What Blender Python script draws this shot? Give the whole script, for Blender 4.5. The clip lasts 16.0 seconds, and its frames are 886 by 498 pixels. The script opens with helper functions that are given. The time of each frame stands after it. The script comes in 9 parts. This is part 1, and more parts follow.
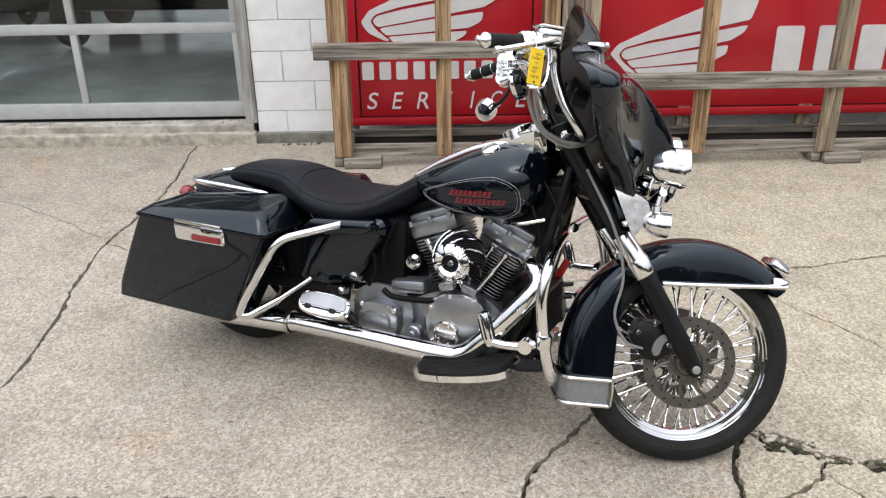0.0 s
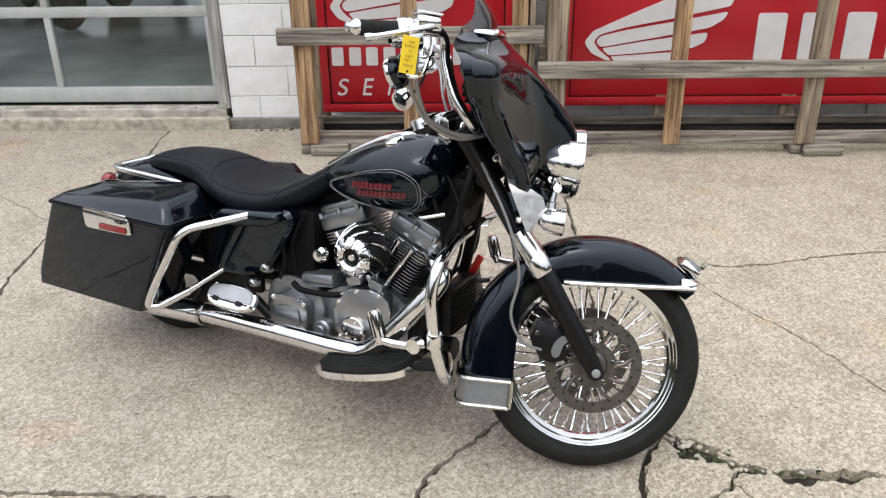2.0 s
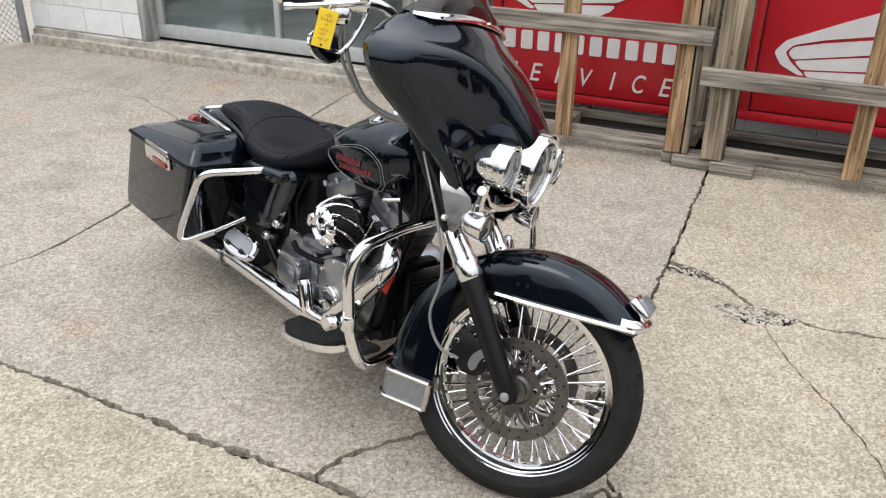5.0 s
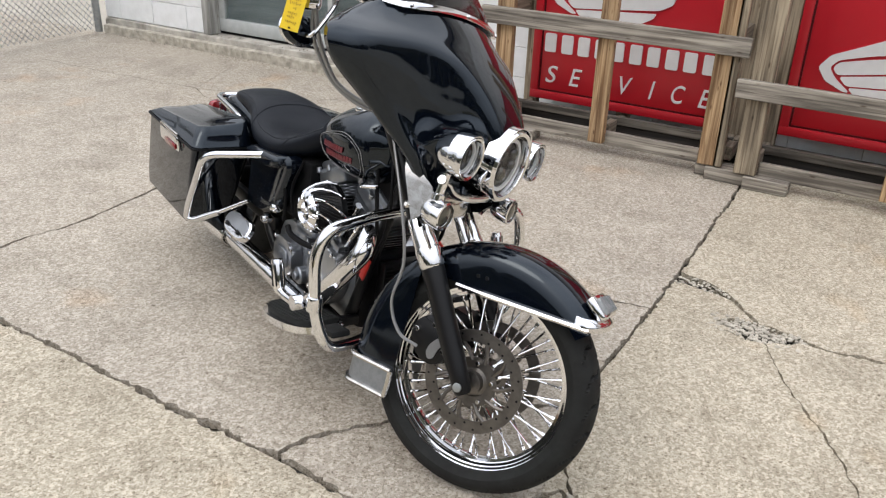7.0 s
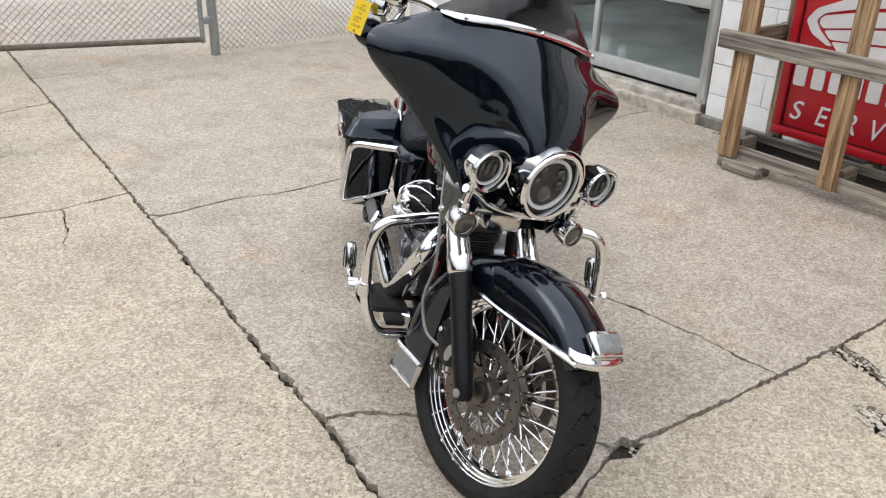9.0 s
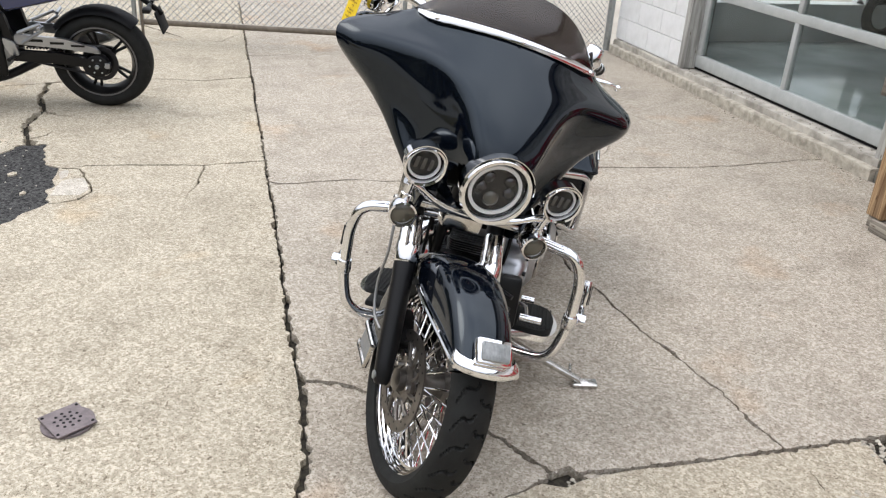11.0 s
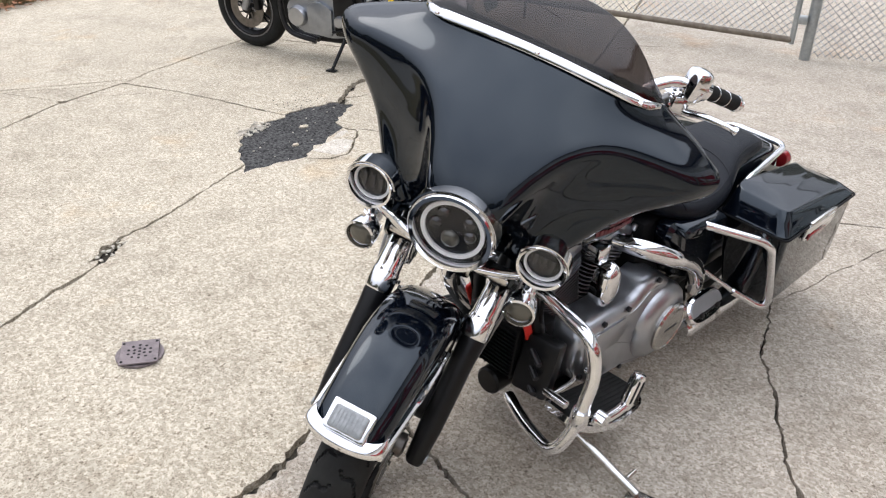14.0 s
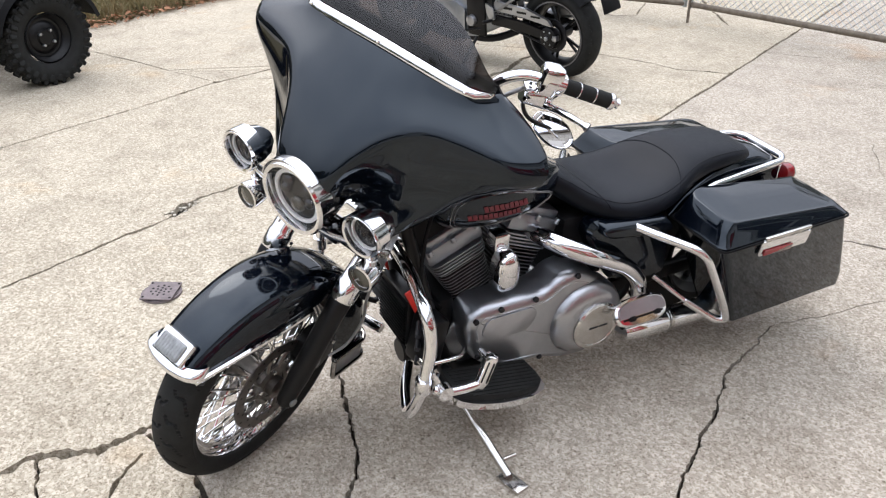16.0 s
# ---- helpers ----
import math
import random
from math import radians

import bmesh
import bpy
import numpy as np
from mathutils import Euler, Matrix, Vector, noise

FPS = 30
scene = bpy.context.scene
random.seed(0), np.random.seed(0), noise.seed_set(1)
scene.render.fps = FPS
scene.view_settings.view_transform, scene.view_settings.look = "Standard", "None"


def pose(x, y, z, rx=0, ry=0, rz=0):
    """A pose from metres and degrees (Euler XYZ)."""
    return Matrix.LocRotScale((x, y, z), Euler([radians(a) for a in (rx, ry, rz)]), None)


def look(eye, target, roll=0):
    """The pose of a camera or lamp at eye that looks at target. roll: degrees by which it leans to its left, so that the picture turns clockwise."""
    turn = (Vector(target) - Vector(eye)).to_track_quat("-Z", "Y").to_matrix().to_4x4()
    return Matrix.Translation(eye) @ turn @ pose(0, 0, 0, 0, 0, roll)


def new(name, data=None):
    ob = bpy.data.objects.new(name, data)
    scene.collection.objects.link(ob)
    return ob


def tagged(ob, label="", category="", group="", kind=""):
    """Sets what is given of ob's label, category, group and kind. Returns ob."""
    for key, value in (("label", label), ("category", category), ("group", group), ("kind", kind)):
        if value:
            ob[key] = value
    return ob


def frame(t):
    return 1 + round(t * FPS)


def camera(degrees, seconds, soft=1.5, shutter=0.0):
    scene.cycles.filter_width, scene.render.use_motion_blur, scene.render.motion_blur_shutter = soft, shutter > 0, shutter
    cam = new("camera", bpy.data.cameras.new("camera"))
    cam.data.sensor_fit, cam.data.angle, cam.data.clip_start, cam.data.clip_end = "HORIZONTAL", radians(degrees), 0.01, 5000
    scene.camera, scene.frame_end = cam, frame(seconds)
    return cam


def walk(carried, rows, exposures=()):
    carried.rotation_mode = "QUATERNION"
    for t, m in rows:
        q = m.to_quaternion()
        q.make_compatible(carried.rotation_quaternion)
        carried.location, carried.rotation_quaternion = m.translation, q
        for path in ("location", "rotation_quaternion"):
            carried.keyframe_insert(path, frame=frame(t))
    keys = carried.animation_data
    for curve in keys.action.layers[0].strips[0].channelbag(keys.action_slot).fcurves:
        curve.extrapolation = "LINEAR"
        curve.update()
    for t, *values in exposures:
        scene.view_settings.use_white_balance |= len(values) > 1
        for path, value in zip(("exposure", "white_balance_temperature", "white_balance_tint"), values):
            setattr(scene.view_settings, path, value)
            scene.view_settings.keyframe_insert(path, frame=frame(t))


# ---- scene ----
cam = camera(56.4, 16.0, soft=1.2)
METRES, EYE, TILT, LEAN, TURN = 5.36, 1.62, 0.0, 0.0, -0.2
ROWS = [
    (0.0, 0.0, 0.0, 0.0, -0.34, -24.29, 0.75),
    (0.5, 0.0024, 0.003, -0.0009, -1.23, -25.24, 1.11),
    (1.0, 0.0197, 0.0042, -0.0004, -1.73, -25.47, 1.62),
    (1.5, 0.0465, 0.0082, -0.002, -0.18, -25.2, 1.64),
    (2.0, 0.0705, 0.0168, -0.0028, 1.89, -25.26, 0.8),
    (2.5, 0.099, 0.0264, -0.0032, 5.1, -25.69, -0.17),
    (3.0, 0.1295, 0.0273, -0.003, 8.93, -26.33, 0.55),
    (3.5, 0.1635, 0.0301, -0.0034, 12.95, -26.23, 0.56),
    (4.0, 0.1891, 0.0417, -0.0059, 15.32, -25.84, 0.06),
    (4.5, 0.2152, 0.058, -0.0065, 19.63, -25.81, -1.03),
    (5.0, 0.2352, 0.0705, -0.0064, 24.48, -26.35, -0.84),
    (7.5, 0.3023, 0.1029, -0.0138, 34.78, -25.49, -2.4),
    (8.0, 0.3263, 0.1249, -0.0078, 41.91, -25.75, -2.36),
    (8.5, 0.36, 0.1493, -0.0083, 49.0, -25.71, -1.78),
    (11.0, 0.471, 0.3026, -0.0081, 74.92, -25.23, -3.29),
    (11.5, 0.4698, 0.3361, -0.0104, 79.7, -25.38, -4.82),
    (12.0, 0.4685, 0.3703, -0.0089, 84.52, -26.75, -3.88),
    (12.5, 0.4641, 0.4119, -0.0092, 92.12, -27.87, -2.74),
    (13.0, 0.4484, 0.4429, -0.01, 99.27, -28.16, -3.28),
    (13.5, 0.414, 0.4759, -0.0077, 102.67, -28.03, -2.86),
    (14.0, 0.3967, 0.5161, -0.0076, 108.75, -27.66, -1.45),
    (14.5, 0.3916, 0.56, -0.0059, 114.45, -27.79, -0.7),
    (15.0, 0.3804, 0.5931, -0.0082, 117.1, -27.8, -1.19),
    (15.5, 0.3663, 0.6324, -0.0033, 120.34, -28.03, -0.62),
    (16.0, 0.3518, 0.6766, -0.0038, 125.86, -27.61, 0.53),
]
walk(cam, [(t, pose(0, 0, EYE, TILT, LEAN, TURN) @ pose(METRES * x, METRES * y, METRES * z, 90 + pitch, roll, yaw)) for t, x, y, z, yaw, pitch, roll in ROWS], [(0.0, -0.66, 6500, 10), (5.0, -0.68, 6500, 10), (8.5, -0.74, 6500, 10), (11.0, -0.64, 6450, 10), (13.5, -0.56, 6350, 12), (16.0, -0.44, 6280, 12)])

# ---- daylight: a thin overcast with a soft, high sun ----
SUN_EL, SUN_AZ = 58.0, 200.0
world = bpy.data.worlds.new("overcast_sky")
scene.world = world
world.use_nodes = True
wn, wl = world.node_tree.nodes, world.node_tree.links
wn.clear()
w_out = wn.new("ShaderNodeOutputWorld")
w_bg = wn.new("ShaderNodeBackground")
w_sky = wn.new("ShaderNodeTexSky")
w_sky.sky_type = "NISHITA"
w_sky.sun_disc = False
w_sky.sun_elevation, w_sky.sun_rotation = radians(SUN_EL), radians(SUN_AZ)
w_sky.dust_density, w_sky.ozone_density = 4.0, 0.6
w_co = wn.new("ShaderNodeTexCoord")
w_cloud = wn.new("ShaderNodeTexNoise")
w_cloud.inputs["Scale"].default_value, w_cloud.inputs["Detail"].default_value = 2.2, 5.0
w_ramp = wn.new("ShaderNodeValToRGB")
w_ramp.color_ramp.elements[0].position, w_ramp.color_ramp.elements[1].position = 0.32, 0.72
w_ramp.color_ramp.elements[0].color = (8.1, 8.5, 9.35, 1)
w_ramp.color_ramp.elements[1].color = (12.6, 12.8, 13.3, 1)
w_sep, w_grad, w_mul = wn.new("ShaderNodeSeparateXYZ"), wn.new("ShaderNodeMapRange"), wn.new("ShaderNodeMix")
w_grad.inputs["From Min"].default_value, w_grad.inputs["From Max"].default_value = 0.0, 0.9
w_grad.inputs["To Min"].default_value, w_grad.inputs["To Max"].default_value = 0.33, 2.75
w_mul.data_type, w_mul.blend_type = "RGBA", "MULTIPLY"
w_mul.inputs["Factor"].default_value = 1.0
wl.new(w_co.outputs["Generated"], w_sep.inputs["Vector"])
wl.new(w_sep.outputs["Z"], w_grad.inputs["Value"])
w_mix = wn.new("ShaderNodeMix")
w_mix.data_type = "RGBA"
w_mix.inputs["Factor"].default_value = 0.8
wl.new(w_co.outputs["Generated"], w_cloud.inputs["Vector"])
wl.new(w_cloud.outputs["Fac"], w_ramp.inputs["Fac"])
wl.new(w_sky.outputs["Color"], w_mix.inputs["A"])
wl.new(w_ramp.outputs["Color"], w_mix.inputs["B"])
wl.new(w_mix.outputs["Result"], w_mul.inputs["A"])
wl.new(w_grad.outputs["Result"], w_mul.inputs["B"])
wl.new(w_mul.outputs["Result"], w_bg.inputs["Color"])
w_bg.inputs["Strength"].default_value = 0.15
wl.new(w_bg.outputs["Background"], w_out.inputs["Surface"])
sun = new("sun", bpy.data.lights.new("sun", "SUN"))
sun.data.energy, sun.data.angle, sun.data.color = 0.8, radians(28), (1.0, 0.97, 0.92)
_az = radians(SUN_AZ)
sun.matrix_world = look((0, 0, 20), (-math.sin(_az) * math.cos(radians(SUN_EL)), -math.cos(_az) * math.cos(radians(SUN_EL)), 20 - math.sin(radians(SUN_EL))))


# ---- materials ----
def material(name, base, rough=0.5, metal=0.0, coat=0.0, spec=0.5, vary=None, scale=30.0, bump=0.0, bump_scale=200.0, rough_vary=0.0, detail=4.0):
    """A principled surface; vary: second colour, mixed in by noise; bump: fine relief."""
    m = bpy.data.materials.new(name)
    m.use_nodes = True
    nodes, links = m.node_tree.nodes, m.node_tree.links
    p = nodes["Principled BSDF"]
    p.inputs["Base Color"].default_value = (*base, 1)
    p.inputs["Roughness"].default_value = rough
    p.inputs["Metallic"].default_value = metal
    p.inputs["Coat Weight"].default_value = coat
    p.inputs["Coat Roughness"].default_value = 0.03
    p.inputs["Specular IOR Level"].default_value = spec
    co = nodes.new("ShaderNodeTexCoord")
    if vary or rough_vary:
        n = nodes.new("ShaderNodeTexNoise")
        n.inputs["Scale"].default_value, n.inputs["Detail"].default_value, n.inputs["Roughness"].default_value = scale, detail, 0.6
        links.new(co.outputs["Object"], n.inputs["Vector"])
        if vary:
            r = nodes.new("ShaderNodeValToRGB")
            r.color_ramp.elements[0].position, r.color_ramp.elements[1].position = 0.36, 0.66
            r.color_ramp.elements[0].color, r.color_ramp.elements[1].color = (*base, 1), (*vary, 1)
            links.new(n.outputs["Fac"], r.inputs["Fac"])
            links.new(r.outputs["Color"], p.inputs["Base Color"])
        if rough_vary:
            mr = nodes.new("ShaderNodeMapRange")
            mr.inputs["From Min"].default_value, mr.inputs["From Max"].default_value = 0.3, 0.7
            mr.inputs["To Min"].default_value, mr.inputs["To Max"].default_value = max(0.0, rough - rough_vary), min(1.0, rough + rough_vary)
            links.new(n.outputs["Fac"], mr.inputs["Value"])
            links.new(mr.outputs["Result"], p.inputs["Roughness"])
    if bump:
        b, nb = nodes.new("ShaderNodeBump"), nodes.new("ShaderNodeTexNoise")
        nb.inputs["Scale"].default_value, nb.inputs["Detail"].default_value = bump_scale, 3.0
        b.inputs["Strength"].default_value, b.inputs["Distance"].default_value = bump, 0.002
        links.new(co.outputs["Object"], nb.inputs["Vector"])
        links.new(nb.outputs["Fac"], b.inputs["Height"])
        links.new(b.outputs["Normal"], p.inputs["Normal"])
    return m


def concrete(name, pale, deep, tint, pebbly=0.8):
    """Worn exposed-aggregate concrete: pebbles, dark grit, wide stains."""
    m = material(name, pale, 0.88)
    nodes, links = m.node_tree.nodes, m.node_tree.links
    p = nodes["Principled BSDF"]
    co = nodes.new("ShaderNodeTexCoord")

    def ramp(source, lo, hi, a, b):
        r = nodes.new("ShaderNodeValToRGB")
        r.color_ramp.elements[0].position, r.color_ramp.elements[1].position = lo, hi
        r.color_ramp.elements[0].color, r.color_ramp.elements[1].color = (*a, 1), (*b, 1)
        links.new(source, r.inputs["Fac"])
        return r.outputs["Color"]

    def mix(kind, fac, a, b):
        x = nodes.new("ShaderNodeMix")
        x.data_type, x.blend_type = "RGBA", kind
        x.inputs["Factor"].default_value = fac
        links.new(a, x.inputs["A"])
        links.new(b, x.inputs["B"])
        return x.outputs["Result"]

    def tex(kind, scale, detail=4.0):
        n = nodes.new(kind)
        n.inputs["Scale"].default_value = scale
        if kind == "ShaderNodeTexNoise":
            n.inputs["Detail"].default_value, n.inputs["Roughness"].default_value = detail, 0.62
        links.new(co.outputs["Object"], n.inputs["Vector"])
        return n

    wide, mid, grit, fine = tex("ShaderNodeTexNoise", 0.9, 6), tex("ShaderNodeTexNoise", 7, 5), tex("ShaderNodeTexNoise", 210, 2), tex("ShaderNodeTexNoise", 420, 2)
    peb, peb2 = tex("ShaderNodeTexVoronoi", 110), tex("ShaderNodeTexVoronoi", 230)
    colour = ramp(wide.outputs["Fac"], 0.30, 0.72, deep, pale)
    colour = mix("MULTIPLY", 0.45, colour, ramp(mid.outputs["Fac"], 0.3, 0.62, (0.80, 0.78, 0.75), (1.05, 1.05, 1.05)))
    colour = mix("MULTIPLY", pebbly, colour, ramp(peb.outputs["Color"], 0.25, 0.90, (0.74, 0.71, 0.66), (1.34, 1.34, 1.34)))
    colour = mix("MULTIPLY", pebbly, colour, ramp(peb2.outputs["Color"], 0.10, 0.42, (0.56, 0.52, 0.46), (1.08, 1.08, 1.08)))
    # small dark pits between the stones
    colour = mix("MULTIPLY", 1.0, colour, ramp(grit.outputs["Fac"], 0.33, 0.39, (0.48, 0.44, 0.39), (1, 1, 1)))
    pit = tex("ShaderNodeTexNoise", 48, 1)
    colour = mix("MULTIPLY", pebbly, colour, ramp(pit.outputs["Fac"], 0.25, 0.29, (0.38, 0.34, 0.30), (1, 1, 1)))
    stain = tex("ShaderNodeTexNoise", 2.6, 8)
    colour = mix("MULTIPLY", 0.7, colour, ramp(stain.outputs["Fac"], 0.36, 0.50, (0.80, 0.79, 0.78), (1.03, 1.03, 1.03)))
    rust = tex("ShaderNodeTexNoise", 1.7, 3)
    colour = mix("MULTIPLY", 1.0, colour, ramp(rust.outputs["Fac"], 0.6, 0.78, (1, 1, 1), tint))
    links.new(colour, p.inputs["Base Color"])
    bump = nodes.new("ShaderNodeBump")
    bump.inputs["Strength"].default_value, bump.inputs["Distance"].default_value = 0.5, 0.004
    h = nodes.new("ShaderNodeMath")
    h.operation = "ADD"
    links.new(grit.outputs["Fac"], h.inputs[0])
    links.new(fine.outputs["Fac"], h.inputs[1])
    links.new(h.outputs["Value"], bump.inputs["Height"])
    links.new(bump.outputs["Normal"], p.inputs["Normal"])
    return m


def timber(name, a, b, axis):
    """Weathered boards with grain along one axis of the object."""
    m = material(name, a, 0.8)
    nodes, links = m.node_tree.nodes, m.node_tree.links
    p = nodes["Principled BSDF"]
    co, mp, n, r, bump, info, add = (nodes.new(k) for k in ("ShaderNodeTexCoord", "ShaderNodeMapping", "ShaderNodeTexNoise", "ShaderNodeValToRGB", "ShaderNodeBump", "ShaderNodeObjectInfo", "ShaderNodeVectorMath"))
    mp.inputs["Scale"].default_value = [2.2 if i == axis else 62.0 for i in range(3)]
    n.inputs["Scale"].default_value, n.inputs["Detail"].default_value, n.inputs["Distortion"].default_value = 1.0, 6.0, 0.6
    r.color_ramp.elements[0].position, r.color_ramp.elements[1].position = 0.38, 0.60
    r.color_ramp.elements[0].color, r.color_ramp.elements[1].color = (*a, 1), (*b, 1)
    add.operation = "ADD"
    links.new(co.outputs["Object"], mp.inputs["Vector"])
    links.new(mp.outputs["Vector"], add.inputs[0])
    links.new(info.outputs["Random"], add.inputs[1])
    links.new(add.outputs["Vector"], n.inputs["Vector"])
    links.new(n.outputs["Fac"], r.inputs["Fac"])
    wide, wr, mx = nodes.new("ShaderNodeTexNoise"), nodes.new("ShaderNodeValToRGB"), nodes.new("ShaderNodeMix")
    wide.inputs["Scale"].default_value, wide.inputs["Detail"].default_value = 1.0, 5.0
    wm = nodes.new("ShaderNodeMapping")
    links.new(add.outputs["Vector"], wm.inputs["Vector"])
    wm.inputs["Scale"].default_value = [1.1 if i == axis else 0.26 for i in range(3)]
    wr.color_ramp.elements[0].position, wr.color_ramp.elements[1].position = 0.35, 0.65
    wr.color_ramp.elements[0].color, wr.color_ramp.elements[1].color = (0.50, 0.48, 0.46, 1), (1.16, 1.14, 1.10, 1)
    mx.data_type, mx.blend_type = "RGBA", "MULTIPLY"
    mx.inputs["Factor"].default_value = 0.9
    links.new(wm.outputs["Vector"], wide.inputs["Vector"])
    links.new(wide.outputs["Fac"], wr.inputs["Fac"])
    links.new(r.outputs["Color"], mx.inputs["A"])
    links.new(wr.outputs["Color"], mx.inputs["B"])
    # dark knots, drawn out along the grain
    km, kv, kr, kx = nodes.new("ShaderNodeMapping"), nodes.new("ShaderNodeTexVoronoi"), nodes.new("ShaderNodeValToRGB"), nodes.new("ShaderNodeMix")
    km.inputs["Scale"].default_value = [1.5 if i == axis else 5.0 for i in range(3)]
    kr.color_ramp.elements[0].position, kr.color_ramp.elements[1].position = 0.05, 0.15
    kr.color_ramp.elements[0].color, kr.color_ramp.elements[1].color = (0.30, 0.22, 0.16, 1), (1, 1, 1, 1)
    kx.data_type, kx.blend_type = "RGBA", "MULTIPLY"
    kx.inputs["Factor"].default_value = 0.85
    links.new(co.outputs["Object"], km.inputs["Vector"])
    ka = nodes.new("ShaderNodeVectorMath")
    ka.operation = "ADD"
    links.new(km.outputs["Vector"], ka.inputs[0])
    links.new(info.outputs["Random"], ka.inputs[1])
    links.new(ka.outputs["Vector"], kv.inputs["Vector"])
    links.new(kv.outputs["Distance"], kr.inputs["Fac"])
    links.new(mx.outputs["Result"], kx.inputs["A"])
    links.new(kr.outputs["Color"], kx.inputs["B"])
    links.new(kx.outputs["Result"], p.inputs["Base Color"])
    bump.inputs["Strength"].default_value, bump.inputs["Distance"].default_value = 0.5, 0.003
    links.new(n.outputs["Fac"], bump.inputs["Height"])
    links.new(bump.outputs["Normal"], p.inputs["Normal"])
    return m


def glass(name, tint, clear, rough=0.0, gloss=0.03):
    """A pane: mixes see-through tint with a mirror gloss by Fresnel."""
    m = bpy.data.materials.new(name)
    m.use_nodes = True
    nodes, links = m.node_tree.nodes, m.node_tree.links
    nodes.clear()
    out, t, g, f, mx, pw, ad = (nodes.new(k) for k in ("ShaderNodeOutputMaterial", "ShaderNodeBsdfTransparent", "ShaderNodeBsdfGlossy", "ShaderNodeLayerWeight", "ShaderNodeMixShader", "ShaderNodeMath", "ShaderNodeMath"))
    t.inputs["Color"].default_value = (*[c * clear for c in tint], 1)
    g.inputs["Roughness"].default_value = rough
    f.inputs["Blend"].default_value = 0.5
    pw.operation, ad.operation = "POWER", "MULTIPLY_ADD"
    pw.inputs[1].default_value, ad.inputs[1].default_value, ad.inputs[2].default_value = 5.0, 0.8, gloss
    links.new(f.outputs["Facing"], pw.inputs[0])
    links.new(pw.outputs["Value"], ad.inputs[0])
    links.new(ad.outputs["Value"], mx.inputs["Fac"])
    links.new(t.outputs["BSDF"], mx.inputs[1])
    links.new(g.outputs["BSDF"], mx.inputs[2])
    links.new(mx.outputs["Shader"], out.inputs["Surface"])
    return m


M_SLAB = concrete("grey_tan_concrete", (0.434, 0.393, 0.333), (0.374, 0.338, 0.289), (1.06, 0.90, 0.76), 0.85)
M_SLAB_WARM = concrete("warm_pebbled_concrete", (0.462, 0.418, 0.336), (0.392, 0.352, 0.281), (1.03, 0.88, 0.70), 0.88)
M_PALE = concrete("pale_broken_concrete", (0.54, 0.505, 0.445), (0.47, 0.435, 0.38), (1.0, 0.95, 0.88), 0.6)
M_SOIL = material("crack_soil", (0.014, 0.012, 0.009), 0.95, vary=(0.065, 0.054, 0.038), scale=60, bump=0.8, bump_scale=150)
M_DIRT = material("brown_dirt", (0.09, 0.075, 0.055), 0.95, vary=(0.17, 0.145, 0.105), scale=40)
M_MOSS = material("moss", (0.024, 0.032, 0.012), 0.95, vary=(0.055, 0.062, 0.026), scale=120, bump=0.8, bump_scale=300)
M_ASPHALT = material("coarse_asphalt", (0.012, 0.0118, 0.0115), 0.95, spec=0.08, vary=(0.10, 0.098, 0.095), scale=75, bump=1.0, bump_scale=70)
M_GROUND = material("far_ground", (0.344, 0.31, 0.258), 0.95, vary=(0.43, 0.396, 0.335), scale=1.2, bump=0.4, bump_scale=40)
M_WHITE = material("white_painted_block", (0.81, 0.82, 0.825), 0.6, vary=(0.70, 0.71, 0.705), scale=6, bump=0.35, bump_scale=90)
M_MORTAR = material("dirty_mortar", (0.66, 0.66, 0.645), 0.9, vary=(0.30, 0.285, 0.26), scale=7, detail=7.0)
M_BASE = material("bare_footing_concrete", (0.232, 0.224, 0.198), 0.9, vary=(0.138, 0.133, 0.112), scale=14, bump=0.6, bump_scale=70)
M_LEDGE = material("weathered_ledge_concrete", (0.50, 0.47, 0.415), 0.9, vary=(0.25, 0.232, 0.20), scale=9, bump=0.7, bump_scale=60, detail=8.0)
M_KERB = material("chipped_kerb_concrete", (0.50, 0.46, 0.385), 0.9, vary=(0.27, 0.245, 0.20), scale=18, bump=0.6, bump_scale=70)
M_UPPER = material("unseen_fascia_brown", (0.05, 0.042, 0.036), 0.75, vary=(0.075, 0.065, 0.055), scale=2.0)
M_ALU = material("grey_painted_door_frame", (0.447, 0.464, 0.456), 0.45, vary=(0.378, 0.396, 0.387), scale=12)
M_GLASS = glass("window_glass", (0.92, 0.95, 0.94), 0.95)
M_SHOPFLOOR = material("sealed_workshop_floor", (0.50, 0.55, 0.55), 0.10, vary=(0.27, 0.315, 0.315), scale=1.6, rough_vary=0.08, detail=7.0)
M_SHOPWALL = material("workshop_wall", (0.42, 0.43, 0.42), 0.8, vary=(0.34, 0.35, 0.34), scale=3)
M_RED = material("red_sign_face", (0.447, 0.0103, 0.0189), 0.34, vary=(0.396, 0.0086, 0.0172), scale=2.5)
# sign red taken down, shade of the recessed groove put into the colour
M_REDSHADE = material("groove_shade_red", (0.10, 0.006, 0.010), 0.6, vary=(0.07, 0.005, 0.008), scale=6)
M_SIGNWHITE = material("white_sign_lettering", (0.671, 0.662, 0.654), 0.45, vary=(0.602, 0.593, 0.585), scale=8)
M_POST = timber("new_pine_post", (0.19, 0.105, 0.048), (0.47, 0.325, 0.185), 2)
M_RAIL = timber("grey_weathered_rail", (0.135, 0.118, 0.10), (0.355, 0.325, 0.28), 0)
M_POSTGREY = timber("weathered_post", (0.15, 0.118, 0.082), (0.37, 0.31, 0.225), 2)
# deck boards in a darker tone than the rails
M_DECK = timber("dark_deck_board", (0.055, 0.047, 0.038), (0.155, 0.138, 0.115), 0)
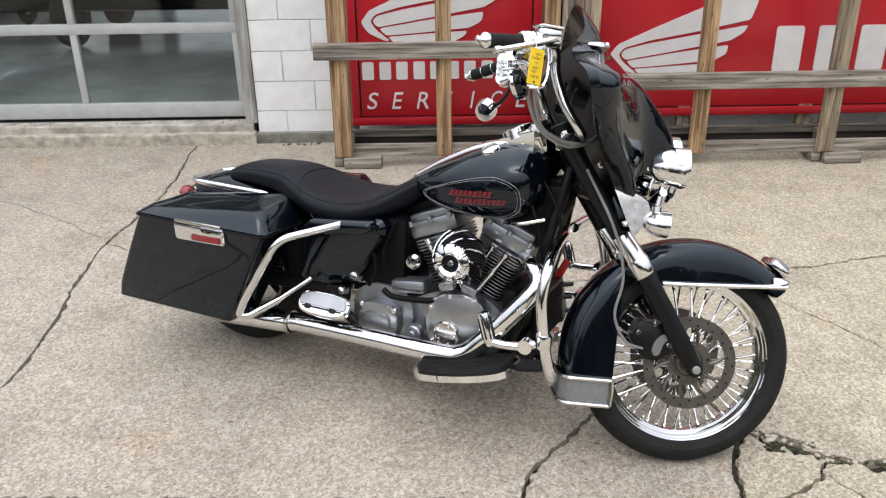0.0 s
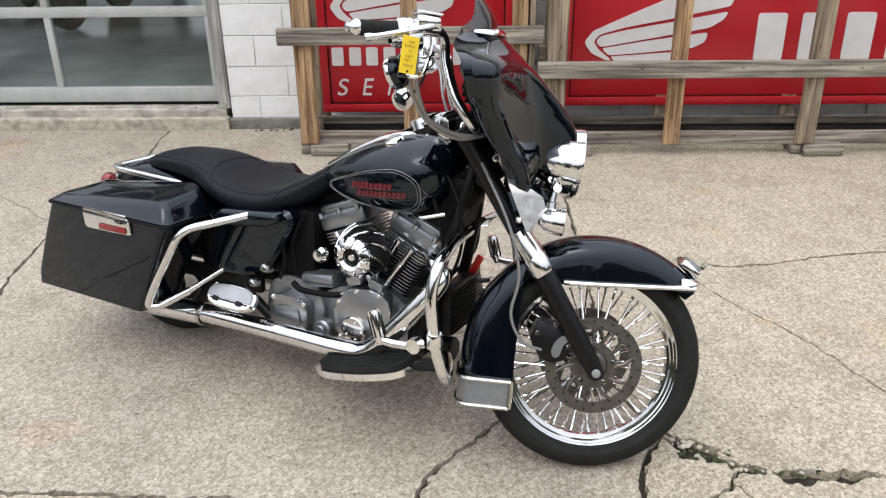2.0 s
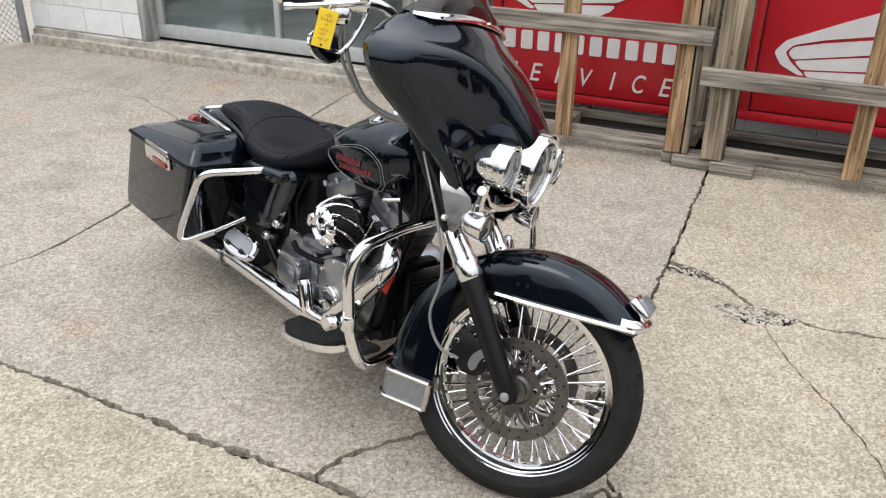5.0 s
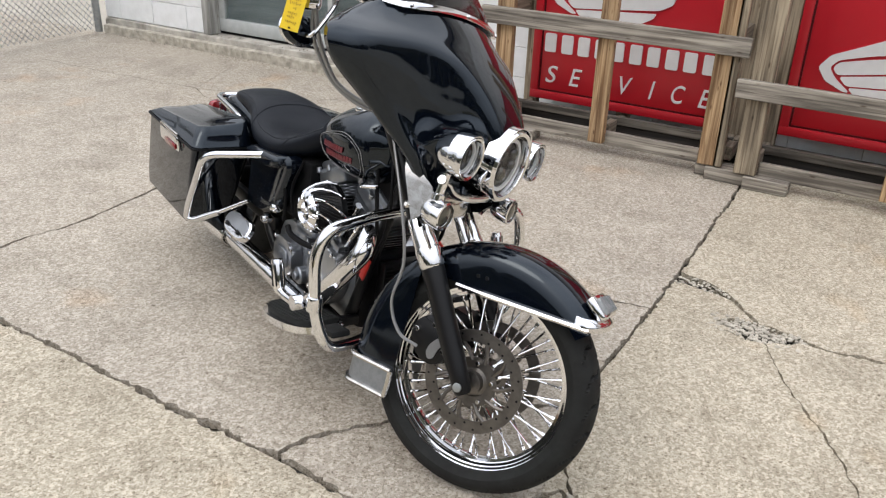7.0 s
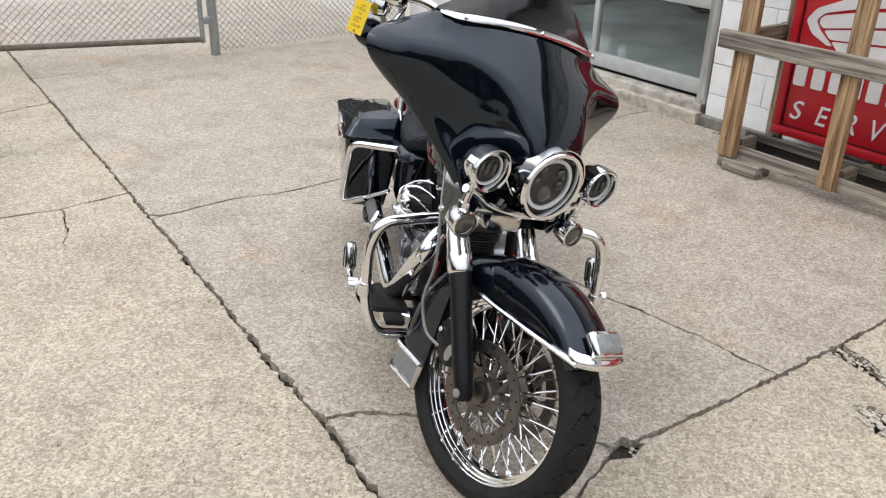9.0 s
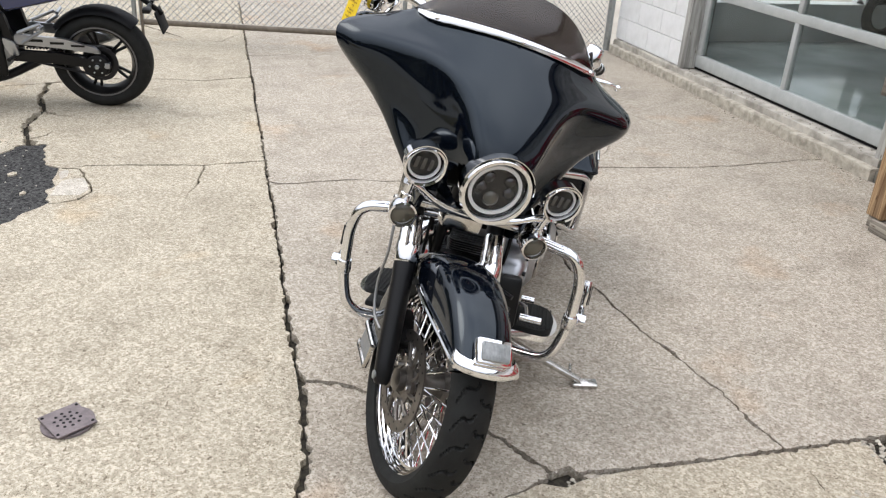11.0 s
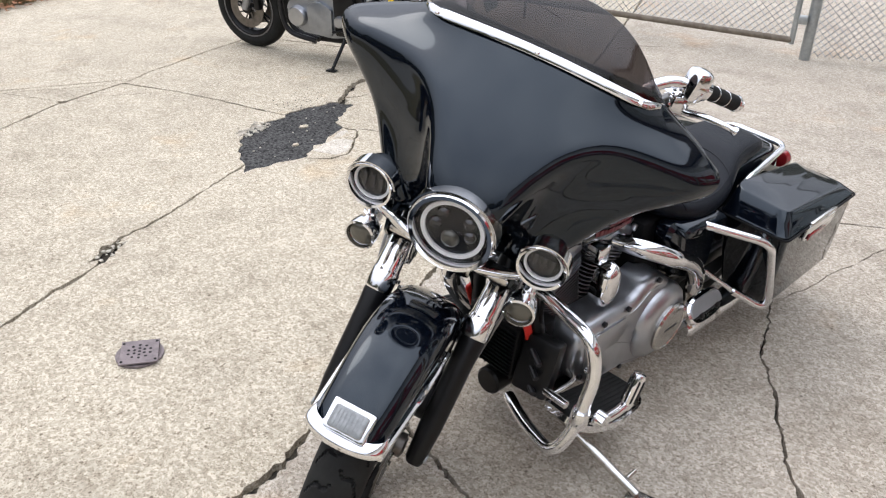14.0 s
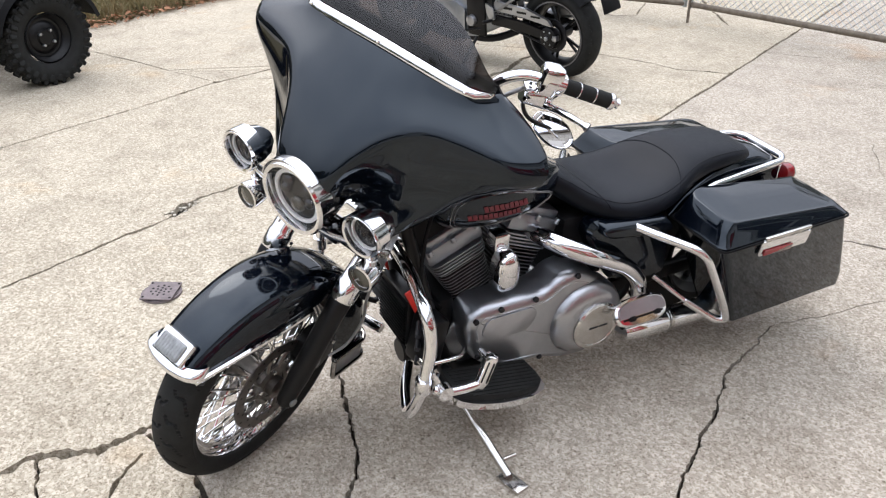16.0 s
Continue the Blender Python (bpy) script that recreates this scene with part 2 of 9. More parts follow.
# near-black, so the gap under the crates reads as deep shade
M_VOIDSHADE = timber("void_shade_board", (0.012, 0.010, 0.009), (0.03, 0.025, 0.021), 0)
M_JAMB = timber("weathered_painted_jamb", (0.33, 0.33, 0.32), (0.46, 0.47, 0.46), 2)
M_DEPTH = timber("weathered_bearer", (0.11, 0.09, 0.065), (0.22, 0.185, 0.14), 1)
M_GALV = material("galvanised_steel", (0.42, 0.44, 0.44), 0.45, 0.85, vary=(0.33, 0.35, 0.35), scale=30)
M_RUSTRAIL = material("brown_gate_rail", (0.12, 0.097, 0.072), 0.7, 0.2, vary=(0.19, 0.16, 0.125), scale=20)
M_RUST = material("rusted_iron", (0.15, 0.125, 0.128), 0.7, 0.3, vary=(0.21, 0.175, 0.175), scale=50, bump=0.5, bump_scale=200)
M_PAINT = material("black_gloss_paint", (0.0017, 0.0028, 0.0056), 0.05, 0.0, spec=0.54)
M_PAINT.node_tree.nodes["Principled BSDF"].inputs["Specular Tint"].default_value = (0.80, 0.91, 1.0, 1)
M_CHROME = material("chrome", (0.78, 0.78, 0.79), 0.05, 1.0, rough_vary=0.02, scale=20)
M_CHROMEDULL = material("worn_chrome", (0.62, 0.61, 0.59), 0.16, 1.0, vary=(0.5, 0.48, 0.45), scale=40, rough_vary=0.06)
M_SILVER = material("silver_engine_paint", (0.325, 0.342, 0.368), 0.33, 0.85, vary=(0.265, 0.28, 0.30), scale=14, rough_vary=0.04)
M_ALLOY = material("brushed_alloy", (0.425, 0.437, 0.46), 0.31, 0.95, vary=(0.36, 0.37, 0.39), scale=9, rough_vary=0.03)
M_FIN = material("dark_fin_metal", (0.022, 0.022, 0.025), 0.42, 0.5, vary=(0.014, 0.014, 0.016), scale=30)
M_SATIN = material("satin_black_metal", (0.004, 0.004, 0.0045), 0.36, spec=0.26)
M_PLASTIC = material("matt_black_plastic", (0.004, 0.004, 0.0045), 0.5, spec=0.13, bump=0.15, bump_scale=600)
M_RUBBER = material("tyre_rubber", (0.011, 0.0108, 0.0105), 0.72, spec=0.19, vary=(0.016, 0.017, 0.016), scale=25, bump=0.2, bump_scale=300)
M_VINYL = material("black_seat_vinyl", (0.0035, 0.0050, 0.0085), 0.47, spec=0.19, bump=0.25, bump_scale=900)
M_DISC = material("brake_disc_steel", (0.175, 0.16, 0.145), 0.36, 0.9, vary=(0.12, 0.11, 0.10), scale=30)
M_REDLENS = material("red_lens", (0.22, 0.010, 0.012), 0.16, coat=0.5)
M_REDTAG = material("red_plastic_strip", (0.62, 0.03, 0.02), 0.45)
M_REDLOGO = material("red_badge_enamel", (0.14, 0.010, 0.018), 0.4)
M_PIN = material("silver_pinstripe", (0.36, 0.36, 0.36), 0.4)
M_FINEDGE = material("bare_fin_edge", (0.16, 0.16, 0.165), 0.4, 0.7)
M_YELLOW = material("yellow_paper_tag", (0.80, 0.56, 0.015), 0.6, vary=(0.74, 0.52, 0.02), scale=30)
M_INK = material("brown_ink", (0.22, 0.09, 0.015), 0.7)
M_SMOKE = glass("smoked_screen", (0.30, 0.27, 0.265), 0.92, 0.10, 0.06)
M_LENS = glass("clear_lens", (0.95, 0.95, 0.95), 0.9)
M_HALO = material("white_halo_ring", (0.88, 0.88, 0.88), 0.35)
M_LAMPDARK = material("lamp_reflector_black", (0.02, 0.02, 0.022), 0.2, 0.4)
M_AMBER = material("smoked_signal_lens", (0.06, 0.055, 0.04), 0.12, coat=0.8)
M_TIPLENS = material("ribbed_clear_lens", (0.26, 0.27, 0.27), 0.12, 0.0, coat=0.6, vary=(0.17, 0.18, 0.18), scale=60)
M_FLAP = material("brushed_grey_plate", (0.27, 0.28, 0.29), 0.38, 0.6, vary=(0.22, 0.23, 0.24), scale=80)
M_BLUE = material("dark_blue_paint", (0.010, 0.018, 0.075), 0.15, coat=1.0)
M_CABLE = material("braided_hose", (0.28, 0.28, 0.28), 0.4, 0.6)
M_GRASS = material("dead_grass", (0.20, 0.15, 0.07), 0.9, vary=(0.11, 0.10, 0.04), scale=8)
M_LEAF = material("fallen_leaf", (0.22, 0.10, 0.045), 0.85, vary=(0.34, 0.17, 0.09), scale=6)
M_TREES = material("unseen_tree_mass", (0.045, 0.05, 0.03), 0.95, vary=(0.075, 0.075, 0.05), scale=0.6)


# ---- mesh helpers ----
def V(*a):
    return Vector(a)


def part(name, bm, mat, parent=None, label="", m=None, sharp=38):
    """Links a bmesh as one mesh object, under a thing or a part."""
    bmesh.ops.recalc_face_normals(bm, faces=bm.faces)
    me = bpy.data.meshes.new(name)
    bm.to_mesh(me)
    bm.free()
    me.materials.append(mat)
    for f in me.polygons:
        f.use_smooth = True
    me.set_sharp_from_angle(angle=radians(sharp))
    return place(name, me, parent, label, m)


def place(name, me, parent=None, label="", m=None):
    ob = new(name, me)
    if parent:
        ob.parent = parent
    if m is not None:
        ob.matrix_basis = m
    return tagged(ob, label)


def thing(name, label, category, group="", m=None, kind=""):
    ob = new(name)
    ob.empty_display_size = 0.1
    if m is not None:
        ob.matrix_basis = m
    return tagged(ob, label, category, group, kind)


def box(bm, size, m=None, bevel=0.0, seg=2):
    """A box of that size round the origin of m, its edges rounded by bevel."""
    r = bmesh.ops.create_cube(bm, size=1.0)
    vs = r["verts"]
    bmesh.ops.scale(bm, vec=size, verts=vs)
    if bevel > 0:
        es = list({e for v in vs for e in v.link_edges})
        r = bmesh.ops.bevel(bm, geom=es, offset=bevel, segments=seg, affect="EDGES", profile=0.5)
        vs = list({v for f in r["faces"] for v in f.verts} | {v for v in vs if v.is_valid})
    if m is not None:
        bmesh.ops.transform(bm, matrix=m, verts=vs)
    return bm


def boxed(x0, x1, y0, y1, z0, z1, bevel=0.0, bm=None, seg=2):
    bm = bm or bmesh.new()
    return box(bm, (abs(x1 - x0), abs(y1 - y0), abs(z1 - z0)), Matrix.Translation(((x0 + x1) / 2, (y0 + y1) / 2, (z0 + z1) / 2)), bevel, seg)


def to_axis(a, b):
    """A pose at a whose z axis points to b."""
    a, b = Vector(a), Vector(b)
    return Matrix.Translation(a) @ (b - a).to_track_quat("Z", "Y").to_matrix().to_4x4()


def lathe(bm, profile, seg=32, m=None, closed=False):
    """Turns (radius, height) pairs about the z axis of m. closed: the profile is a loop, as of a tyre."""
    rings = []
    for r, z in profile:
        if r < 1e-6:
            rings.append([bm.verts.new((0, 0, z))])
        else:
            rings.append([bm.verts.new((r * math.cos(2 * math.pi * i / seg), r * math.sin(2 * math.pi * i / seg), z)) for i in range(seg)])
    pairs = list(zip(rings, rings[1:])) + ([(rings[-1], rings[0])] if closed else [])
    for a, b in pairs:
        for i in range(seg):
            j = (i + 1) % seg
            if len(a) == 1 and len(b) == 1:
                continue
            if len(a) == 1:
                bm.faces.new((a[0], b[i], b[j]))
            elif len(b) == 1:
                bm.faces.new((a[i], a[j], b[0]))
            else:
                bm.faces.new((a[i], a[j], b[j], b[i]))
    if m is not None:
        bmesh.ops.transform(bm, matrix=m, verts=[v for ring in rings for v in ring])
    return bm


def rod(bm, a, b, r, r2=None, seg=16):
    """A capped round bar from a to b."""
    h = (Vector(b) - Vector(a)).length
    r2 = r if r2 is None else r2
    e = min(r, r2) * 0.15
    return lathe(bm, [(0, 0), (r - e, 0), (r, e), (r2, h - e), (r2 - e, h), (0, h)], seg, to_axis(a, b))


def smooth_path(points, per=8):
    """Catmull-Rom through the points."""
    p = [Vector(q) for q in points]
    p = [p[0] * 2 - p[1]] + p + [p[-1] * 2 - p[-2]]
    out = []
    for i in range(1, len(p) - 2):
        a, b, c, d = p[i - 1:i + 3]
        for k in range(per):
            t = k / per
            out.append(0.5 * ((2 * b) + (c - a) * t + (2 * a - 5 * b + 4 * c - d) * t * t + (3 * b - a - 3 * c + d) * t ** 3))
    out.append(p[-2])
    return out


def round_path(points, radius, per=6):
    """Straight runs whose corners are rounded."""
    p = [Vector(q) for q in points]
    out = [p[0]]
    for a, b, c in zip(p, p[1:], p[2:]):
        u, w = a - b, c - b
        d = min(radius, u.length * 0.48, w.length * 0.48)
        s, e = b + u.normalized() * d, b + w.normalized() * d
        for k in range(per + 1):
            t = k / per
            out.append(s * (1 - t) ** 2 + b * 2 * t * (1 - t) + e * t * t)
    out.append(p[-1])
    return out


def tube(bm, path, r, seg=12, taper=None):
    """A round tube along a path; r may change along it by taper(t)."""
    path = [Vector(q) for q in path]
    n = len(path)
    up = None
    rings = []
    for i, q in enumerate(path):
        d = (path[min(i + 1, n - 1)] - path[max(i - 1, 0)]).normalized()
        if up is None:
            up = d.orthogonal().normalized()
        up = (up - d * up.dot(d)).normalized()
        side = d.cross(up)
        rr = r * (taper(i / (n - 1)) if taper else 1.0)
        rings.append([bm.verts.new(q + (up * math.cos(2 * math.pi * k / seg) + side * math.sin(2 * math.pi * k / seg)) * rr) for k in range(seg)])
    for a, b in zip(rings, rings[1:]):
        for k in range(seg):
            j = (k + 1) % seg
            bm.faces.new((a[k], a[j], b[j], b[k]))
    bm.faces.new(rings[0])
    bm.faces.new(list(reversed(rings[-1])))
    return bm


def loft(bm, rings, caps=True, closed=True):
    """Skins rings of the same number of points."""
    vs = [[bm.verts.new(p) for p in ring] for ring in rings]
    n = len(vs[0])
    for a, b in zip(vs, vs[1:]):
        for k in range(n if closed else n - 1):
            j = (k + 1) % n
            bm.faces.new((a[k], a[j], b[j], b[k]))
    if caps:
        bm.faces.new(vs[0])
        bm.faces.new(list(reversed(vs[-1])))
    return vs


def oval(x, zb, zt, w, n=28, top=2.3, low=2.6, y=0.0):
    """A rounded cross section at x between two heights, w its half width."""
    zc, h, out = (zb + zt) / 2, (zt - zb) / 2, []
    for k in range(n):
        a = 2 * math.pi * k / n
        c, s = math.cos(a), math.sin(a)
        e = top if s > 0 else low
        out.append(Vector((x, y + w * math.copysign(abs(c) ** (2 / e), c), zc + h * math.copysign(abs(s) ** (2 / e), s))))
    return out


def prism(bm, outline, y0, y1, bevel=0.0):
    """Extrudes an (x, z) outline from y0 to y1."""
    a = [bm.verts.new((x, y0, z)) for x, z in outline]
    b = [bm.verts.new((x, y1, z)) for x, z in outline]
    n = len(a)
    fs = [bm.faces.new(a), bm.faces.new(list(reversed(b)))] + [bm.faces.new((a[i], b[i], b[(i + 1) % n], a[(i + 1) % n])) for i in range(n)]
    if bevel:
        es = list({e for f in fs for e in f.edges})
        bmesh.ops.bevel(bm, geom=es, offset=bevel, segments=2, affect="EDGES", profile=0.5)
    return bm


def rounded(points, r, per=4):
    """An outline with rounded corners."""
    n, out = len(points), []
    for i in range(n):
        a, b, c = (Vector(points[k % n]) for k in (i - 1, i, i + 1))
        u, w = a - b, c - b
        d = min(r, u.length * 0.48, w.length * 0.48)
        s, e = b + u.normalized() * d, b + w.normalized() * d
        for k in range(per + 1):
            t = k / per
            out.append(tuple(s * (1 - t) ** 2 + b * 2 * t * (1 - t) + e * t * t))
    return out


# ---- pavement: concrete cut by joints and cracks ----
GAPS = []


def crack(points, width, wander=0.012, ends=(True, True)):
    """A gap through the concrete along a line; ends: whether it fades out there."""
    p = [Vector((*q, 0)) for q in points]
    line = []
    for a, b in zip(p, p[1:]):
        n = max(1, int((b - a).length / 0.012))
        line += [a.lerp(b, k / n) for k in range(n)]
    line.append(p[-1])
    seed, n, left, right = len(GAPS) * 7.31, len(line), [], []
    for i, q in enumerate(line):
        d = (line[min(i + 1, n - 1)] - line[max(i - 1, 0)]).normalized()
        side = Vector((-d.y, d.x, 0))
        off = wander * (noise.noise((q.x * 4 + seed, q.y * 4, 1.3)) + 0.6 * noise.noise((q.x * 17, q.y * 17 + seed, 4.7))) + 0.010 * noise.noise((q.x * 42, q.y * 42 + seed, 9.1)) + 0.004 * noise.noise((q.x * 110, q.y * 110 + seed, 3.3))
        w = 1.08 * width * (0.75 + 1.5 * abs(noise.noise((q.x * 9, q.y * 9, seed))) + 1.0 * noise.noise((q.x * 38, q.y * 38, seed)) + 0.7 * noise.noise((q.x * 95, q.y * 95, seed)))
        if ends[0]:
            w *= min(1.0, 0.12 + i / 18)
        if ends[1]:
            w *= min(1.0, 0.12 + (n - 1 - i) / 18)
        w = max(w, 0.0012, width * 0.3 if 18 < i < n - 19 else 0)
        left.append(q + side * (off + w / 2))
        right.append(q + side * (off - w / 2))
    GAPS.append([(v.x, v.y) for v in left + right[::-1]])


def hole(points, rough=0.02):
    """A ragged pit in the concrete."""
    p, out = [Vector((*q, 0)) for q in points], []
    for a, b in zip(p, p[1:] + p[:1]):
        n = max(2, int((b - a).length / 0.03))
        for k in range(n):
            q = a.lerp(b, k / n)
            out.append((q.x + rough * noise.noise((q.x * 14, q.y * 14, 2.2)), q.y + rough * noise.noise((q.x * 14, q.y * 14, 8.1))))
    GAPS.append(out)
    return out


# straight joints
crack([(-7.98, 2.02), (-3.9, 1.94), (-1.57, 1.89), (-0.25, 1.852)], 0.016, 0.008, (False, False))
crack([(-0.26, 1.852), (0.0, 1.845), (0.24, 1.85), (0.62, 1.82), (1.0, 1.72)], 0.022, 0.010, (False, False))
crack([(1.0, 1.72), (1.12, 1.60), (1.9, 1.5), (5.98, 1.3)], 0.016, 0.02, (False, False))
crack([(0.84, 2.45), (0.865, 3.0), (0.875, 3.6), (0.87, 4.3), (0.855, 5.33)], 0.013, 0.008, (False, False))
crack([(-1.575, 1.89), (-1.58, 2.3), (-1.545, 2.6), (-1.55, 2.95), (-1.62, 3.3), (-1.64, 3.74), (-1.55, 4.4), (-1.59, 4.95), (-1.62, 5.33)], 0.010, 0.02, (False, False))
crack([(5.9, 0.6), (2.0, 0.62), (0.16, 0.61), (-0.17, 0.63), (-0.34, 0.57), (-0.63, 0.61), (-1.25, 0.62)], 0.010, 0.016, (False, False))
crack([(-1.94, 1.9), (-1.90, 1.57), (-1.95, 1.17), (-1.95, 0.92)], 0.010, 0.01, (False, False))
crack([(-2.0, 0.42), (-2.07, 0.1), (-2.15, -0.4), (-2.17, -0.83), (-1.7, -0.9)], 0.008, 0.012, (False, False))
crack([(-1.7, -0.9), (-1.72, -2.0), (-1.75, -3.58)], 0.009, 0.012, (False, False))
crack([(-1.7, -0.9), (-1.12, -0.87), (-0.7, -0.88), (1.5, -0.9), (5.98, -1.0)], 0.010, 0.012, (False, False))
crack([(-2.17, -0.83), (-2.8, -0.79), (-3.6, -0.72), (-7.98, -0.6)], 0.009, 0.02, (False, False))
crack([(-3.84, 1.93), (-3.75, 1.6), (-3.80, 1.36), (-3.82, 1.13), (-3.83, 0.9), (-3.70, 0.45), (-3.6, 0.0), (-3.62, -0.72)], 0.012, 0.02, (False, False))
crack([(-2.30, 0.66), (-2.42, 0.605), (-2.71, 0.54), (-2.89, 0.572), (-3.01, 0.612)], 0.034, 0.02, (False, False))
crack([(-3.0, 0.61), (-3.30, 0.547), (-3.64, 0.534), (-3.73, 0.55)], 0.030, 0.02, (False, False))
crack([(-2.99, 0.62), (-2.91, 0.72), (-2.88, 0.83)], 0.026, 0.015, (False, True))
crack([(-2.45, 0.60), (-2.52, 0.69), (-2.60, 0.72)], 0.020, 0.015, (False, True))
# wandering cracks
crack([(-0.80, 3.12), (-0.45, 3.08), (-0.28, 3.10), (0.05, 3.14), (0.27, 3.18), (0.55, 3.22), (0.87, 3.25)], 0.009, 0.016, (True, False))
crack([(-1.64, 3.72), (-1.37, 3.55), (-1.05, 3.32), (-0.80, 3.14)], 0.004, 0.02, (False, False))
crack([(0.23, 1.86), (0.27, 1.98), (0.35, 2.10), (0.44, 2.21), (0.56, 2.33), (0.69, 2.43), (0.84, 2.52)], 0.010, 0.016, (False, False))
crack([(-1.64, 3.76), (-1.87, 3.93), (-2.05, 4.08), (-2.44, 4.32), (-2.78, 4.49), (-3.2, 4.46), (-4.5, 4.4)], 0.005, 0.03, (False, True))
crack([(-2.78, 4.49), (-2.97, 4.99), (-3.07, 5.32)], 0.003, 0.02, (False, True))
crack([(-2.78, 4.49), (-2.12, 4.70), (-1.59, 4.95)], 0.003, 0.02, (False, False))
crack([(-1.55, 3.02), (-1.28, 3.07), (-0.9, 3.05)], 0.0025, 0.02, (False, True))
crack([(0.875, 3.58), (1.09, 3.53), (1.24, 3.38), (1.31, 3.30), (1.54, 3.31), (1.75, 3.37), (2.04, 3.43), (3.2, 3.6), (5.98, 3.8)], 0.013, 0.02, (False, False))
crack([(0.875, 3.25), (1.08, 3.26), (1.29, 3.24)], 0.005, 0.02, (False, False))
crack([(1.29, 3.24), (1.42, 2.97), (1.55, 2.79), (1.65, 2.60), (1.73, 2.40), (2.0, 1.9), (2.1, 1.48)], 0.005, 0.018, (False, False))
crack([(0.84, 2.50), (0.90, 2.30), (1.0, 2.15)], 0.007, 0.012, (False, False))
crack([(1.0, 2.15), (1.08, 2.09), (1.17, 2.03), (1.33, 1.99), (1.7, 1.97), (2.02, 1.86)], 0.030, 0.025, (False, False))
crack([(0.97, 2.16), (0.90, 2.04), (0.87, 1.94), (0.86, 1.78)], 0.016, 0.016, (False, False))
crack([(1.16, 2.03), (1.12, 1.95), (1.04, 1.88), (0.92, 1.84)], 0.010, 0.016, (False, False))
crack([(1.12, 1.95), (1.22, 1.80), (1.12, 1.62)], 0.007, 0.016, (False, False))
crack([(-1.90, 1.57), (-1.67, 1.55), (-1.46, 1.48), (-1.38, 1.45)], 0.008, 0.025, (False, True))
crack([(-3.49, 1.11), (-3.67, 1.33), (-3.77, 1.47)], 0.005, 0.02, (True, False))
crack([(-3.64, 1.50), (-3.72, 1.44)], 0.006, 0.01, (True, False))
crack([(-4.58, 1.93), (-4.607, 2.14), (-4.655, 2.45)], 0.009, 0.02, (False, True))
crack([(-5.19, 1.62), (-5.11, 1.755), (-5.29, 1.815), (-5.55, 1.97)], 0.008, 0.02, (True, False))
crack([(-6.6, 0.62), (-6.25, 0.84), (-5.70, 1.17), (-5.28, 1.44)], 0.022, 0.02, (True, True))
crack([(-5.24, 0.25), (-5.13, 0.44), (-5.24, 0.61), (-5.92, 0.43)], 0.010, 0.02, (True, True))
crack([(-3.08, 2.96), (-2.93, 3.03), (-2.70, 3.10), (-2.42, 3.18)], 0.003, 0.03, (True, True))
crack([(-1.22, -0.02), (-1.5, -0.05), (-2.06, 0.0)], 0.002, 0.02, (True, True))
# pits: the asphalt patch, and crumbled spots along the cracks
PATCH = hole([(-1.15, 0.665), (-1.33, 0.53), (-1.51, 0.43), (-1.70, 0.355), (-1.96, 0.43), (-2.12, 0.46), (-2.34, 0.58), (-2.36, 0.70), (-2.12, 0.75), (-2.0, 0.77), (-1.93, 0.84), (-1.80, 0.835), (-1.66, 0.822), (-1.54, 0.83), (-1.44, 0.84), (-1.36, 0.78)], 0.035)
crack([(-1.93, 0.85), (-1.92, 0.94), (-1.74, 1.0), (-1.57, 1.045), (-1.47, 0.98), (-1.44, 0.85)], 0.011, 0.02, (False, False))
hole([(1.22, 3.22), (1.09, 3.30), (1.14, 3.36), (1.29, 3.37), (1.42, 3.31), (1.31, 3.25)], 0.05)
hole([(0.872, 3.63), (0.872, 3.53), (0.96, 3.525), (1.09, 3.505), (1.16, 3.47), (1.10, 3.545), (0.98, 3.60)], 0.02)
hole([(0.83, 2.48), (0.80, 2.56), (0.86, 2.60), (0.90, 2.52)], 0.02)
hole([(1.0, 2.06), (0.97, 2.15), (1.06, 2.15), (1.13, 2.10), (1.08, 2.05)], 0.03)
hole([(-0.12, 0.58), (-0.26, 0.55), (-0.34, 0.60), (-0.2, 0.64)], 0.02)
hole([(-1.66, -0.90), (-1.71, -0.935), (-1.74, -0.895), (-1.69, -0.875)], 0.02)
hole([(-1.38, -0.885), (-1.43, -0.90), (-1.45, -0.875), (-1.40, -0.862)], 0.015)

def sag(x, y):
    """How far the slabs have sunk round the broken joint."""
    return -0.019 * math.exp(-((x - 0.68) / 0.55) ** 2 - ((y - 2.0) / 0.34) ** 2)


SLAB_X0, SLAB_X1, SLAB_Y0, SLAB_Y1 = -8.0, 6.0, -3.6, 5.36
ground = part("ground", boxed(-400, 400, -400, 400, -0.36, -0.06), M_GROUND)
tagged(ground, "pale dusty open ground reaching to the horizon", "ground", kind="structure")
bed = part("soil_bed", boxed(SLAB_X0, SLAB_X1, SLAB_Y0, SLAB_Y1, -0.055, -0.040), M_SOIL)
tagged(bed, "dark soil showing in the gaps of the concrete", "soil", kind="structure")


